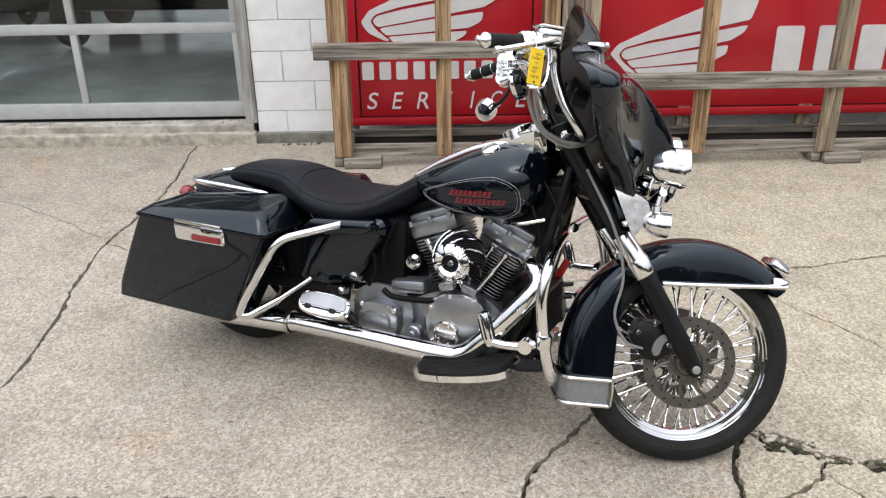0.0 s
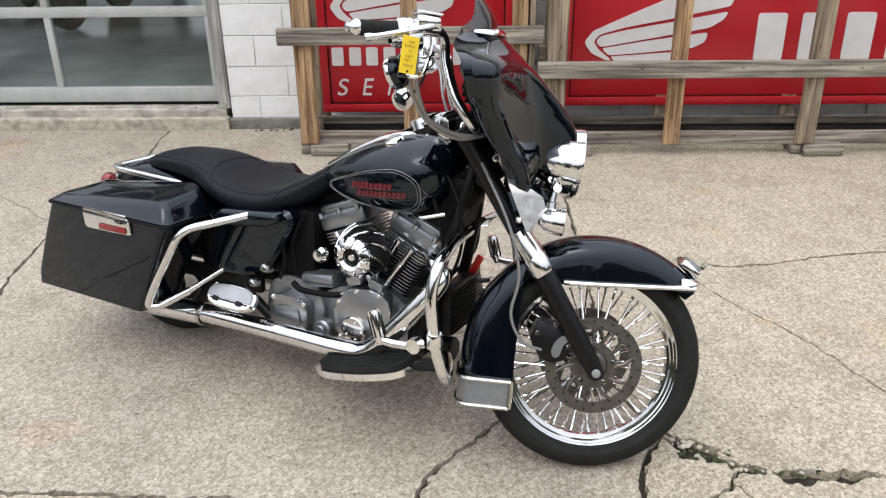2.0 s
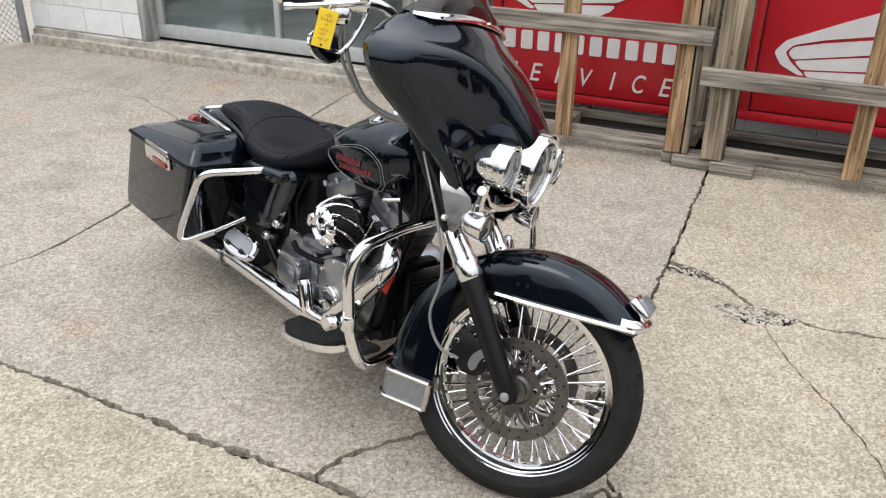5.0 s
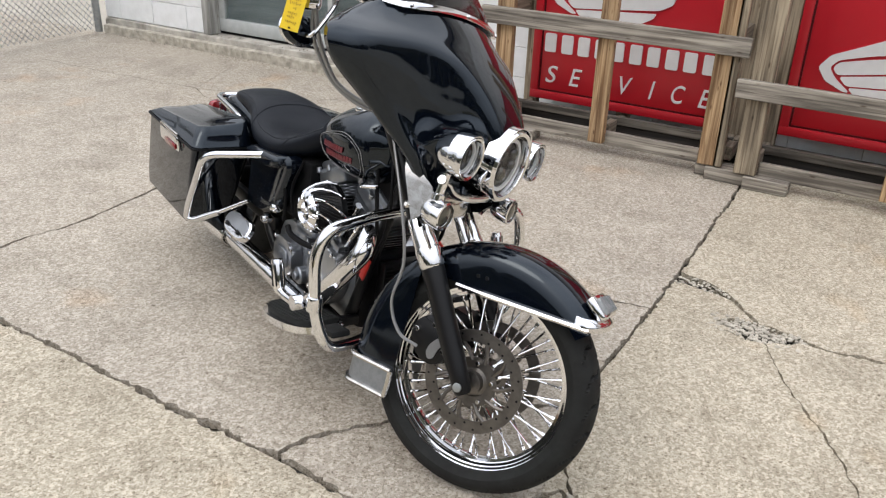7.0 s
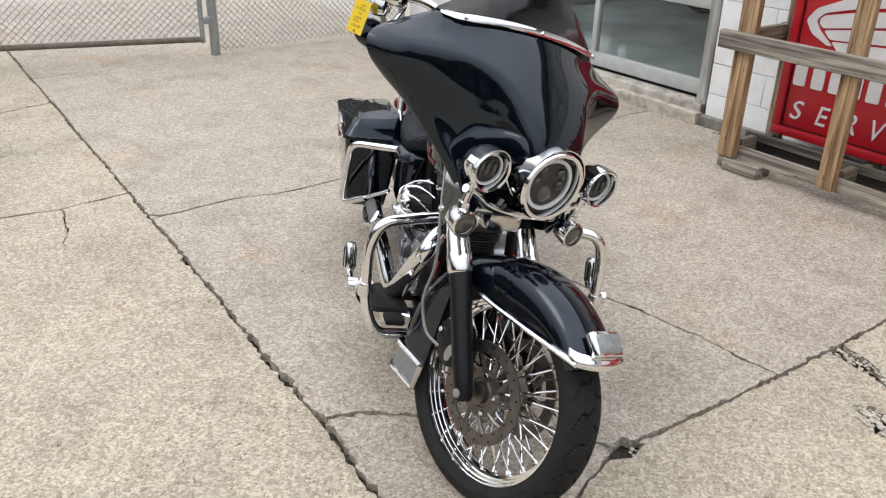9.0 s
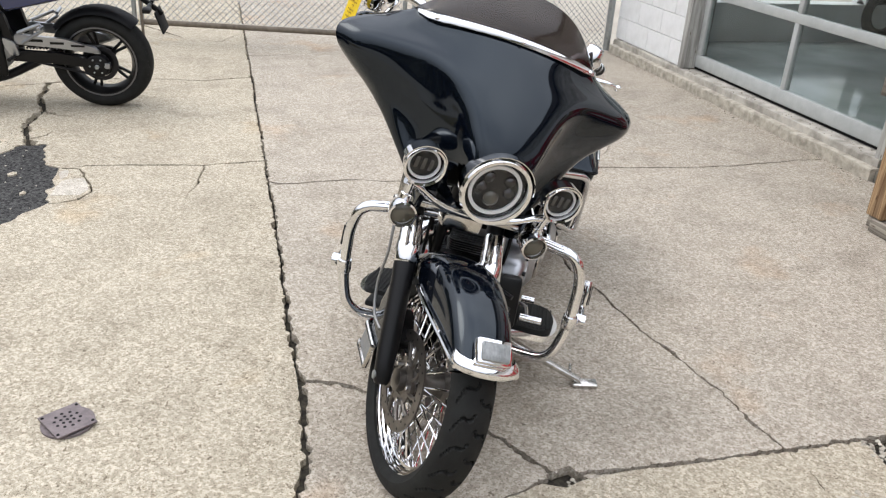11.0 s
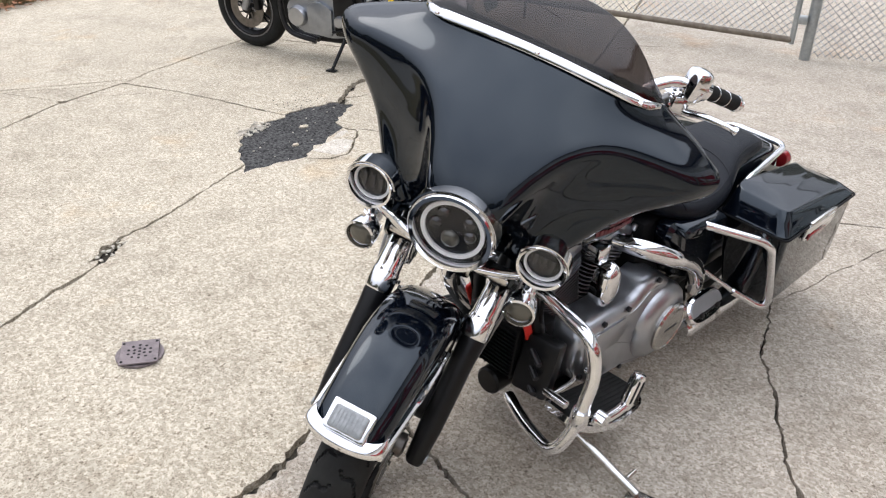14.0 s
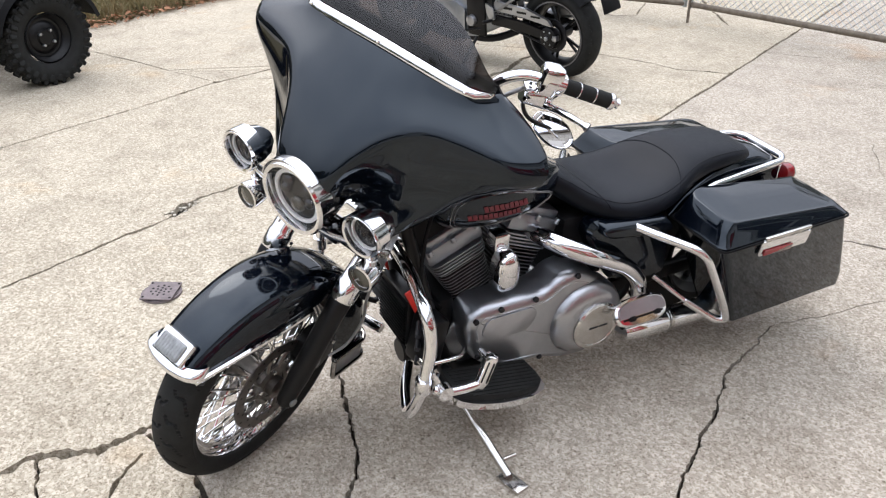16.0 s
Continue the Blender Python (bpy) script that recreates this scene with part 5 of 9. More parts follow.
def build_fender():
    bm = bmesh.new()
    degs = [43 + 155 * k / 52 for k in range(53)]
    R = [0.361 + 0.014 * abs((d - 110) / 85) ** 2 for d in degs]
    loft(bm, [fender_ring(radians(d), r, fender_inner(d)) for d, r in zip(degs, R)])
    fender = part("front_fender", bm, M_PAINT, bike, "gloss black deep front fender", m=STEER, sharp=50)
    # chrome strip along both lower edges, wrapping the nose
    for s in (-1, 1):
        bm = bmesh.new()
        tube(bm, [V(1.50, s * 0.092, 0.553), V(1.58, s * 0.093, 0.556), V(1.70, s * 0.089, 0.562), V(1.80, s * 0.084, 0.567), V(1.862, s * 0.081, 0.570)], 0.0075, 8)
        part("fender_strip", bm, M_CHROME, fender, "chrome fender edge strip")
    bm = bmesh.new()
    n = 22
    rows = []
    for k in range(n + 1):
        a = -math.pi * 0.5 + math.pi * k / n
        y = 0.087 * math.sin(a)
        x = 1.838 + 0.046 * math.cos(a) ** 0.8 if k not in (0, n) else 1.838
        rows.append([V(x - 0.016, y * 0.92, 0.594), V(x + 0.003, y, 0.587), V(x + 0.008, y * 1.02, 0.577), V(x + 0.003, y, 0.566), V(x - 0.014, y * 0.93, 0.566)])
    loft(bm, rows)
    tip = part("fender_tip", bm, M_CHROME, fender, "chrome fender nose trim", sharp=60)
    bm = bmesh.new()
    box(bm, (0.064, 0.094, 0.026), Matrix.Translation((1.852, 0, 0.618)) @ pose(0, 0, 0, 0, 38, 0), 0.008)
    part("lamp_body", bm, M_CHROME, fender)
    bm = bmesh.new()
    box(bm, (0.047, 0.074, 0.016), Matrix.Translation((1.862, 0, 0.627)) @ pose(0, 0, 0, 0, 38, 0), 0.006)
    for k in range(9):
        y = -0.032 + 0.008 * k
        part("lens_rib", box(bmesh.new(), (0.040, 0.0012, 0.0016), Matrix.Translation((1.867, y, 0.6335)) @ pose(0, 0, 0, 0, 38, 0), 0.001, 1), M_TIPLENS, fender)
    part("fender_lamp", bm, M_TIPLENS, fender, "ribbed clear fender lamp lens")
    # plate at the fender's tail, bent round it
    def flap_ring(z, g):
        return [V(x, y, z) for x, y in rounded([(1.384, -0.094 - g), (1.262, -0.094 - g), (1.236 - g, -0.06), (1.236 - g, 0.06), (1.262, 0.094 + g), (1.384, 0.094 + g), (1.384, 0.088), (1.268, 0.088), (1.244, 0.055), (1.244, -0.055), (1.268, -0.088), (1.384, -0.088)], 0.012, 3)]
    bm = bmesh.new()
    loft(bm, [flap_ring(z, 0.0) for z in (0.180, 0.252)])
    part("mud_flap", bm, M_FLAP, fender, "brushed grey plate with chrome edge", sharp=40)
    for z in (0.254, 0.178):
        bm = bmesh.new()
        tube(bm, round_path([V(1.384, -0.095, z), V(1.255, -0.095, z), V(1.235, -0.06, z), V(1.235, 0.06, z), V(1.255, 0.095, z), V(1.384, 0.095, z)], 0.03), 0.0075, 8)
        part("flap_edge", bm, M_CHROMEDULL, fender)
    for s in (-1, 1):
        bm = bmesh.new()
        tube(bm, [V(1.384, s * 0.095, 0.178), V(1.386, s * 0.095, 0.216), V(1.384, s * 0.095, 0.254)], 0.0078, 8)
        part("flap_edge", bm, M_CHROMEDULL, fender)
    # bracket bolts on the skirt
    for s in (-1, 1):
        for x, z in ((1.405, 0.60), (1.43, 0.62), (1.55, 0.595), (1.575, 0.597)):
            bm = bmesh.new()
            rod(bm, (x, s * 0.087, z), (x, s * 0.092, z), 0.005, seg=8)
            part("fender_bolt", bm, M_SATIN, fender)
    return fender


build_fender()


# fairing: half width and nose by height
def knots(table, z):
    """A smooth curve through (height, value) pairs."""
    n = len(table)
    if z <= table[0][0]:
        return table[0][1]
    for i in range(n - 1):
        if z <= table[i + 1][0]:
            (x0, y0), (x1, y1) = table[i], table[i + 1]
            m0 = (y1 - table[i - 1][1]) / (x1 - table[i - 1][0]) if i > 0 else (y1 - y0) / (x1 - x0)
            m1 = (table[i + 2][1] - y0) / (table[i + 2][0] - x0) if i + 2 < n else (y1 - y0) / (x1 - x0)
            h = x1 - x0
            t = (z - x0) / h
            return (2 * t ** 3 - 3 * t * t + 1) * y0 + (t ** 3 - 2 * t * t + t) * h * m0 + (3 * t * t - 2 * t ** 3) * y1 + (t ** 3 - t * t) * h * m1
    return table[-1][1]


HALF = ((0.79, 0.186), (0.84, 0.228), (0.88, 0.262), (0.92, 0.299), (0.96, 0.346), (1.00, 0.404), (1.035, 0.446), (1.068, 0.460), (1.095, 0.446), (1.115, 0.408), (1.135, 0.358), (1.158, 0.310), (1.178, 0.280), (1.206, 0.266))
NOSE = ((0.766, 1.440), (0.84, 1.490), (0.90, 1.511), (0.96, 1.499), (1.02, 1.458), (1.08, 1.402), (1.14, 1.338), (1.18, 1.292), (1.21, 1.252))


RIDGE = ((0.0, 0.70), (0.060, 0.76), (0.088, 0.93), (0.112, 1.005), (0.142, 1.060), (0.19, 1.096), (0.234, 1.110), (0.32, 1.108), (0.45, 1.080))


def fairing_point(u, v):
    """u -1..1 across, v 0..1 from the lower edge to the screen."""
    a = abs(u)
    z = 0.766 + v * (1.206 - 0.028 * a * a - 0.766)
    w = knots(HALF, z)
    y = w * math.copysign(a ** 0.94, u)
    back = knots(((0.79, 1.405), (0.85, 1.368), (0.90, 1.325), (0.95, 1.283), (1.0, 1.253), (1.06, 1.234), (1.10, 1.220), (1.135, 1.200), (1.16, 1.203), (1.18, 1.212), (1.21, 1.205)), z)
    nose = knots(NOSE, z)
    # convex brow in the middle, a hollow beside it, then the swelling wing
    f = 0.80 * (1 - a ** 2.05) + 0.20 * (0.5 + 0.5 * math.cos(math.pi * a))
    # scooped cheeks under a ridge that runs from the head lamp out along the wing
    ridge = knots(RIDGE, abs(y))
    hollow = 0.100 * (1 - math.exp(-max(0.0, ridge - z) / 0.075)) * (1 - a ** 3)
    x = back + (nose - back) * f - hollow
    x -= 0.035 * max(0.0, (a - 0.86) / 0.14) ** 2
    return Vector((x, y, z))


def build_fairing():
    bm = bmesh.new()
    nu, nv = 84, 64
    grid, inner = [], []
    shell = [[fairing_point(-1 + 2 * i / nu, j / nv) for i in range(nu + 1)] for j in range(nv + 1)]
    for _ in range(7):
        old = [[p.x for p in row] for row in shell]
        for j in range(1, nv):
            for i in range(1, nu):
                shell[j][i].x = 0.5 * old[j][i] + 0.125 * (old[j - 1][i] + old[j + 1][i] + old[j][i - 1] + old[j][i + 1])
    for j in range(nv + 1):
        row, back = [], []
        for i in range(nu + 1):
            p = shell[j][i]
            row.append(bm.verts.new(p))
            edge = max(abs(-1 + 2 * i / nu), 0.0)
            back.append(bm.verts.new(V(p.x - (0.030 if edge < 0.99 else 0.022), p.y * 0.965, p.z + (0.006 if j == 0 else (-0.006 if j == nv else 0)))))
        grid.append(row)
        inner.append(back)
    # opening for the head lamp
    def cut(i, j):
        p = grid[j][i].co
        return (p.y / 0.098) ** 2 + ((p.z - 0.865) / 0.098) ** 2 < 1
    for j in range(nv):
        for i in range(nu):
            if cut(i, j) or cut(i + 1, j + 1):
                continue
            bm.faces.new((grid[j][i], grid[j][i + 1], grid[j + 1][i + 1], grid[j + 1][i]))
            bm.faces.new((inner[j][i + 1], inner[j][i], inner[j + 1][i], inner[j + 1][i + 1]))
    for i in range(nu):
        if not (cut(i, 0) or cut(i + 1, 1)):
            bm.faces.new((grid[0][i + 1], grid[0][i], inner[0][i], inner[0][i + 1]))
        bm.faces.new((grid[nv][i], grid[nv][i + 1], inner[nv][i + 1], inner[nv][i]))
    for j in range(nv):
        bm.faces.new((grid[j][0], grid[j + 1][0], inner[j + 1][0], inner[j][0]))
        bm.faces.new((grid[j + 1][nu], grid[j][nu], inner[j][nu], inner[j + 1][nu]))
    for v in [v for v in bm.verts if not v.link_faces]:
        bm.verts.remove(v)
    fairing = part("fairing", bm, M_PAINT, bike, "gloss black bat-wing handlebar fairing", m=STEER, sharp=60)
    # inner shell with the dash hollow
    bm = bmesh.new()
    rings = []
    for j in range(13):
        v = j / 12
        z = 0.80 + v * 0.385
        w = knots(HALF, z) * 0.955
        ring = []
        for i in range(25):
            u = -1 + i / 12
            x = knots(((0.79, 1.380), (0.85, 1.343), (0.90, 1.300), (0.95, 1.258), (1.0, 1.225), (1.10, 1.185), (1.21, 1.165)), z) + 0.055 * (1 - u * u) * math.sin(math.pi * min(1, v * 1.1)) - 0.01 - 0.05 * max(0.0, 1 - v * 1.6) * (1 - u * u)
            ring.append(V(x, w * u, z))
        rings.append(ring)
    loft(bm, rings, caps=False, closed=False)
    r = bmesh.ops.extrude_face_region(bm, geom=list(bm.faces))
    bmesh.ops.translate(bm, vec=(-0.006, 0, 0), verts=[x for x in r["geom"] if isinstance(x, bmesh.types.BMVert)])
    part("inner_panel", bm, M_PLASTIC, fairing, "matt black inner fairing")
    # dials on the dash
    for y, z, r0 in ((-0.09, 1.09, 0.045), (0.09, 1.09, 0.045), (-0.18, 1.05, 0.026), (0.18, 1.05, 0.026)):
        bm = bmesh.new()
        lathe(bm, [(0, 0), (r0 * 0.86, 0), (r0 * 0.88, 0.006), (r0, 0.008), (r0, -0.03), (0, -0.03)], 24, to_axis((1.185, y, z), (1.0, y, z + 0.05)))
        part("dial", bm, M_SATIN, fairing)
    # screen and its trim
    def trim_line(k, n=28):
        u = -1 + 2 * k / n
        p = fairing_point(u * 0.985, 1.0)
        return V(p.x + 0.004, p.y, p.z + 0.002)
    bm = bmesh.new()
    n = 28
    outer = []
    for k in range(n + 1):
        b = trim_line(k)
        u = abs(-1 + 2 * k / n)
        h = 0.105 * (1 - u ** 3.2)
        top = V(b.x - 0.045 * (1 - u * 0.3) - 0.35 * h, b.y * (0.97 - 0.06 * (1 - u)), b.z + h + 0.004)
        mid = b.lerp(top, 0.5) + V(0.006, 0, 0)
        outer.append([b - V(0, 0, 0.02), b.lerp(mid, 0.5), mid, mid.lerp(top, 0.5), top])
    loft(bm, outer, caps=False, closed=False)
    r = bmesh.ops.extrude_face_region(bm, geom=list(bm.faces))
    bmesh.ops.translate(bm, vec=(-0.004, 0, 0), verts=[x for x in r["geom"] if isinstance(x, bmesh.types.BMVert)])
    part("windshield", bm, M_SMOKE, fairing, "short smoked windshield")
    bm = bmesh.new()
    rows = []
    for k in range(n + 1):
        b = trim_line(k) + V(0.004, 0, 0)
        w = (0.0074 if 2 < k < n - 2 else 0.0058) if 0 < k < n else 0.003
        rows.append([b + V(0.010, 0, -w * 1.2), b + V(0.009, 0, -w * 0.4), b + V(0.004, 0, w * 0.8), b + V(-0.005, 0, w), b + V(-0.006, 0, -w)])
    loft(bm, rows)
    trim = part("screen_trim", bm, M_CHROME, fairing, "chrome windshield trim strip", sharp=70)
    for k in (2, 14, 26):
        b = trim_line(k) + V(0.012, 0, 0)
        bm = bmesh.new()
        lathe(bm, [(0.0055, -0.004), (0.0055, 0.002), (0.003, 0.004), (0, 0.004)], 12, to_axis(b, b + V(0.8, 0, 0.6)))
        part("trim_screw", bm, M_CHROME, fairing)
    return fairing


build_fairing()


def lamp(name, label, c, aim, r, depth, halo, parent):
    """A chrome bucket with a black projector, a white ring and a clear lens."""
    m = to_axis(c, aim)
    bm = bmesh.new()
    lathe(bm, [(0, -depth), (r * 0.45, -depth * 0.98), (r * 0.80, -depth * 0.72), (r * 0.95, -depth * 0.35), (r * 0.97, -0.012), (r * 1.03, -0.008), (r * 1.05, 0.002), (r * 1.00, 0.010), (r * 0.90, 0.008), (r * 0.87, -0.004), (r * 0.87, -0.02), (0, -0.02)], 48, m)
    body = part(name, bm, M_CHROME, bike, label, m=STEER)
    bm = bmesh.new()
    lathe(bm, [(0, -0.0185), (r * 0.87, -0.0185), (r * 0.87, -0.015), (0, -0.015)], 40, m)
    part("reflector", bm, M_LAMPDARK, body)
    bm = bmesh.new()
    lathe(bm, [(r * (halo - 0.05), -0.0145), (r * (halo + 0.05), -0.0145), (r * (halo + 0.05), -0.008), (r * (halo - 0.05), -0.008)], 40, m, closed=True)
    part("halo_ring", bm, M_HALO, body, "white light ring")
    if r > 0.07:
        spots = ((-0.32, 0.34), (0.32, 0.34), (-0.42, 0.0), (0.42, 0.0), (0.0, -0.30))
        for sx, sy in spots:
            bm = bmesh.new()
            q = m @ Matrix.Translation((r * sx, r * sy, -0.0148))
            rr = r * (0.24 if sy < -0.1 else 0.17)
            lathe(bm, [(rr, 0), (rr * 0.95, 0.004), (rr * 0.6, 0.010), (0, 0.013)], 20, q)
            part("projector", bm, M_LENSBULB if sy < -0.1 else M_LAMPCHROME, body)
    else:
        for k in (-1, 0, 1):
            bm = bmesh.new()
            box(bm, (r * 0.20, r * 0.62, 0.006), m @ Matrix.Translation((0, 0, -0.012)) @ Matrix.Translation((r * 0.36 * k, 0, 0)), 0.002, 1)
            part("projector", bm, M_LAMPCHROME, body)
    bm = bmesh.new()
    lathe(bm, [(r * 0.885, -0.003), (r * 0.6, 0.004), (r * 0.3, 0.008), (0, 0.0095)], 40, m)
    part("lens", bm, M_LENS, body).visible_shadow = False
    return body


M_LENSBULB = material("projector_glass", (0.13, 0.125, 0.11), 0.05, 0.6)
M_LAMPCHROME = material("small_reflectors", (0.10, 0.10, 0.105), 0.08, 1.0)
lamp("headlight", "round chrome headlamp with a white ring", V(1.505, 0, 0.872), V(2.5, 0, 0.80), 0.093, 0.17, 0.72, bike)
# peaked ring above the head lamp
bm = bmesh.new()
rows = []
for k in range(25):
    a = radians(8 + 164 * k / 24)
    c, s = math.cos(a), math.sin(a)
    e = 0.004 + 0.010 * max(0, s)
    rows.append([V(1.475 + dx, c * rr, 0.874 + s * rr) for dx, rr in ((0, 0.0965), (0.030 + e, 0.099), (0.031 + e, 0.1015), (0.0, 0.1015))])
loft(bm, rows)
part("headlight_visor", bm, M_CHROME, bike, "chrome peaked headlamp ring", m=STEER, sharp=60)
for s in (-1, 1):
    sp = lamp("passing_lamp", "small chrome passing lamp with a white ring", V(1.487, s * 0.200, 0.882), V(2.5, s * 0.22, 0.83), 0.053, 0.085, 0.74, bike)
    bm = bmesh.new()
    c = V(1.487, s * 0.200, 0.882)
    rows = []
    for i in range(17):
        a = radians(10 + 160 * i / 16)
        rows.append([V(c.x + dx, c.y + math.cos(a) * rr, c.z + math.sin(a) * rr) for dx, rr in ((-0.03, 0.0525), (0.012 * math.sin(a), 0.055), (0.012 * math.sin(a), 0.0575), (-0.03, 0.057))])
    loft(bm, rows)
    part("lamp_visor", bm, M_CHROME, sp, "chrome lamp peak")
    # turn signal under the passing lamp
    bm = bmesh.new()
    t = V(1.462, s * 0.197, 0.728)
    m = to_axis(t, t + V(1, s * 0.05, -0.05))
    lathe(bm, [(0, -0.062), (0.014, -0.060), (0.030, -0.045), (0.035, -0.02), (0.037, 0.0), (0.037, 0.006), (0.032, 0.008), (0.031, -0.003), (0, -0.003)], 32, m)
    ts = part("turn_signal", bm, M_CHROME, bike, "chrome bullet turn signal with smoked lens", m=STEER)
    bm = bmesh.new()
    lathe(bm, [(0.0315, 0.0), (0.024, 0.006), (0.012, 0.009), (0, 0.010)], 28, m)
    part("signal_lens", bm, M_AMBER, ts, "smoked lens")
    bm = bmesh.new()
    rod(bm, t + V(-0.03, 0, 0.02), c + V(-0.045, 0, -0.05), 0.011, seg=14)
    rod(bm, t + V(-0.028, 0, 0.03), t + V(-0.028, 0, 0.05), 0.016, seg=14)
    part("signal_stem", bm, M_CHROME, ts)
# chrome bar that carries the lamps
bm = bmesh.new()
tube(bm, smooth_path([(1.44, -0.215, 0.815), (1.435, -0.17, 0.800), (1.43, -0.12, 0.775), (1.435, -0.05, 0.762), (1.437, 0.05, 0.762), (1.43, 0.12, 0.775), (1.435, 0.17, 0.800), (1.44, 0.215, 0.815)], 6), 0.011, 12)
bracket = part("lamp_bracket", bm, M_CHROME, bike, "chrome bar carrying the passing lamps", m=STEER)
bm = bmesh.new()
box(bm, (0.05, 0.30, 0.022), Matrix.Translation((1.405, 0, 0.755)), 0.009)
box(bm, (0.06, 0.12, 0.05), Matrix.Translation((1.37, 0, 0.715)), 0.012)
part("bracket_plate", bm, M_CHROMEDULL, bracket)


def build_bars():
    bm = bmesh.new()
    right = [(1.195, 0, 0.945), (1.20, -0.10, 0.945), (1.213, -0.172, 0.946), (1.194, -0.214, 0.966), (1.152, -0.218, 1.025), (1.122, -0.206, 1.100), (1.112, -0.216, 1.162), (1.080, -0.268, 1.182), (1.040, -0.338, 1.168), (1.002, -0.374, 1.156), (0.925, -0.414, 1.147)]
    left = [(1.20, 0.10, 0.945), (1.213, 0.172, 0.946), (1.194, 0.214, 0.966), (1.152, 0.218, 1.025), (1.122, 0.212, 1.095), (1.106, 0.228, 1.156), (1.078, 0.265, 1.186), (1.045, 0.310, 1.188), (1.012, 0.349, 1.179), (0.920, 0.430, 1.146)]
    tube(bm, smooth_path([V(*p) for p in left[::-1] + right], 6), 0.0135, 14)
    bars = part("handlebar", bm, M_CHROME, bike, "tall chrome handlebar", m=STEER)
    for s in (-1, 1):
        a, b = (V(1.006, -0.372, 1.156), V(0.924, -0.414, 1.147)) if s < 0 else (V(1.012, 0.349, 1.179), V(0.918, 0.431, 1.145))
        d = (b - a).normalized()
        L = (b - a).length
        bm = bmesh.new()
        lathe(bm, [(0.014, 0), (0.0185, 0.0), (0.0185, L * 0.30), (0.0172, L * 0.31), (0.0172, L * 0.33), (0.0185, L * 0.34), (0.0185, L * 0.64), (0.0172, L * 0.65), (0.0172, L * 0.67), (0.0185, L * 0.68), (0.0185, L), (0, L)], 20, to_axis(a, b))
        grip = part("grip", bm, M_RUBBER, bars, "black rubber grip")
        for k in (0.32, 0.66) if s > 0 else ():
            bm = bmesh.new()
            lathe(bm, [(0.017, L * k - 0.002), (0.0192, L * k - 0.0015), (0.0192, L * k + 0.0015), (0.017, L * k + 0.002)], 20, to_axis(a, b), closed=True)
            part("grip_ring", bm, M_CHROME, grip)
        bm = bmesh.new()
        lathe(bm, [(0, 0), (0.019, 0), (0.0205, 0.006), (0.019, 0.012), (0.012, 0.018), (0.010, 0.022), (0.0125, 0.028), (0.007, 0.032), (0, 0.032)], 18, to_axis(b, b + d))
        part("grip_cap", bm, M_CHROME, bars)
        # switch housing in two halves with its buttons
        q = a - d * 0.026
        hm = to_axis(q, q + d)
        bm = bmesh.new()
        lathe(bm, [(0, -0.030), (0.020, -0.030), (0.027, -0.024), (0.0285, -0.004), (0.0275, -0.002), (0.0275, 0.002), (0.0285, 0.004), (0.027, 0.022), (0.022, 0.027), (0, 0.027)], 24, hm)
        part("switch_housing", bm, M_CHROME, bars, sharp=30)
        bm = bmesh.new()
        box(bm, (0.046, 0.030, 0.044), Matrix.Translation(q + V(-0.012, 0, -0.022)), 0.010)
        part("switch_block", bm, M_CHROME, bars)
        for k in (-1, 1):
            bm = bmesh.new()
            box(bm, (0.010, 0.012, 0.012), Matrix.Translation(q + V(-0.034, 0.008 * k, -0.018 + 0.012 * k)), 0.003)
            part("switch_button", bm, M_PLASTIC, bars)
        # brake and clutch master cylinders with flat lids
        q = a - d * 0.055 + V(0.014, 0, 0.006) if s < 0 else V(1.036, 0.303, 1.128)
        k0 = 0.82 if s < 0 else 0.78
        mm = to_axis(q, q + d)
        bm = bmesh.new()
        lathe(bm, [(0, -0.040), (0.016, -0.040), (0.020, -0.034), (0.020, 0.030), (0.014, 0.040), (0, 0.040)], 20, mm)
        part("master_cylinder", bm, M_CHROME, bars, sharp=30)
        rz = math.degrees(math.atan2(d.y, d.x))
        bm = bmesh.new()
        box(bm, (0.076 * k0, 0.056 * k0, 0.036 * k0), Matrix.Translation(q + V(0.006, 0, 0.018 * k0)) @ pose(0, 0, 0, 0, 0, rz), 0.010)
        part("fluid_reservoir", bm, M_CHROME, bars)
        bm = bmesh.new()
        box(bm, (0.080 * k0, 0.060 * k0, 0.008), Matrix.Translation(q + V(0.006, 0, 0.0405 * k0)) @ pose(0, 0, 0, 0, 0, rz), 0.004)
        part("reservoir_lid", bm, M_CHROME, bars)
        for k in (-1, 1):
            bm = bmesh.new()
            rod(bm, q + V(0.006, 0, 0.044 * k0) + d * 0.026 * k0 * k, q + V(0.006, 0, 0.0475 * k0) + d * 0.026 * k0 * k, 0.0045, seg=8)
            part("lid_screw", bm, M_SATIN, bars)
        bm = bmesh.new()
        if s < 0:
            box(bm, (0.050, 0.046, 0.058), Matrix.Translation(q + d * 0.018 + V(-0.008, 0, -0.026)) @ pose(0, 0, 0, 0, 8, rz), 0.014)
        else:
            box(bm, (0.056, 0.050, 0.076), Matrix.Translation(a - d * 0.030 + V(0.006, -0.004, 0.006)) @ pose(0, 0, 0, 0, 8, rz), 0.016)
        part("lever_perch", bm, M_CHROME, bars)
        if s > 0:
            bm = bmesh.new()
            for k in range(4):
                lathe(bm, [(0, 0.0), (0.020, 0.0), (0.022, 0.003), (0.020, 0.007), (0, 0.007)], 18, to_axis(a + V(-0.004, -0.036, 0.012 - 0.020 * k), a + V(-0.30, -0.8, 0.012 - 0.020 * k)))
            part("perch_boss", bm, M_CHROME, bars)
        bm = bmesh.new()
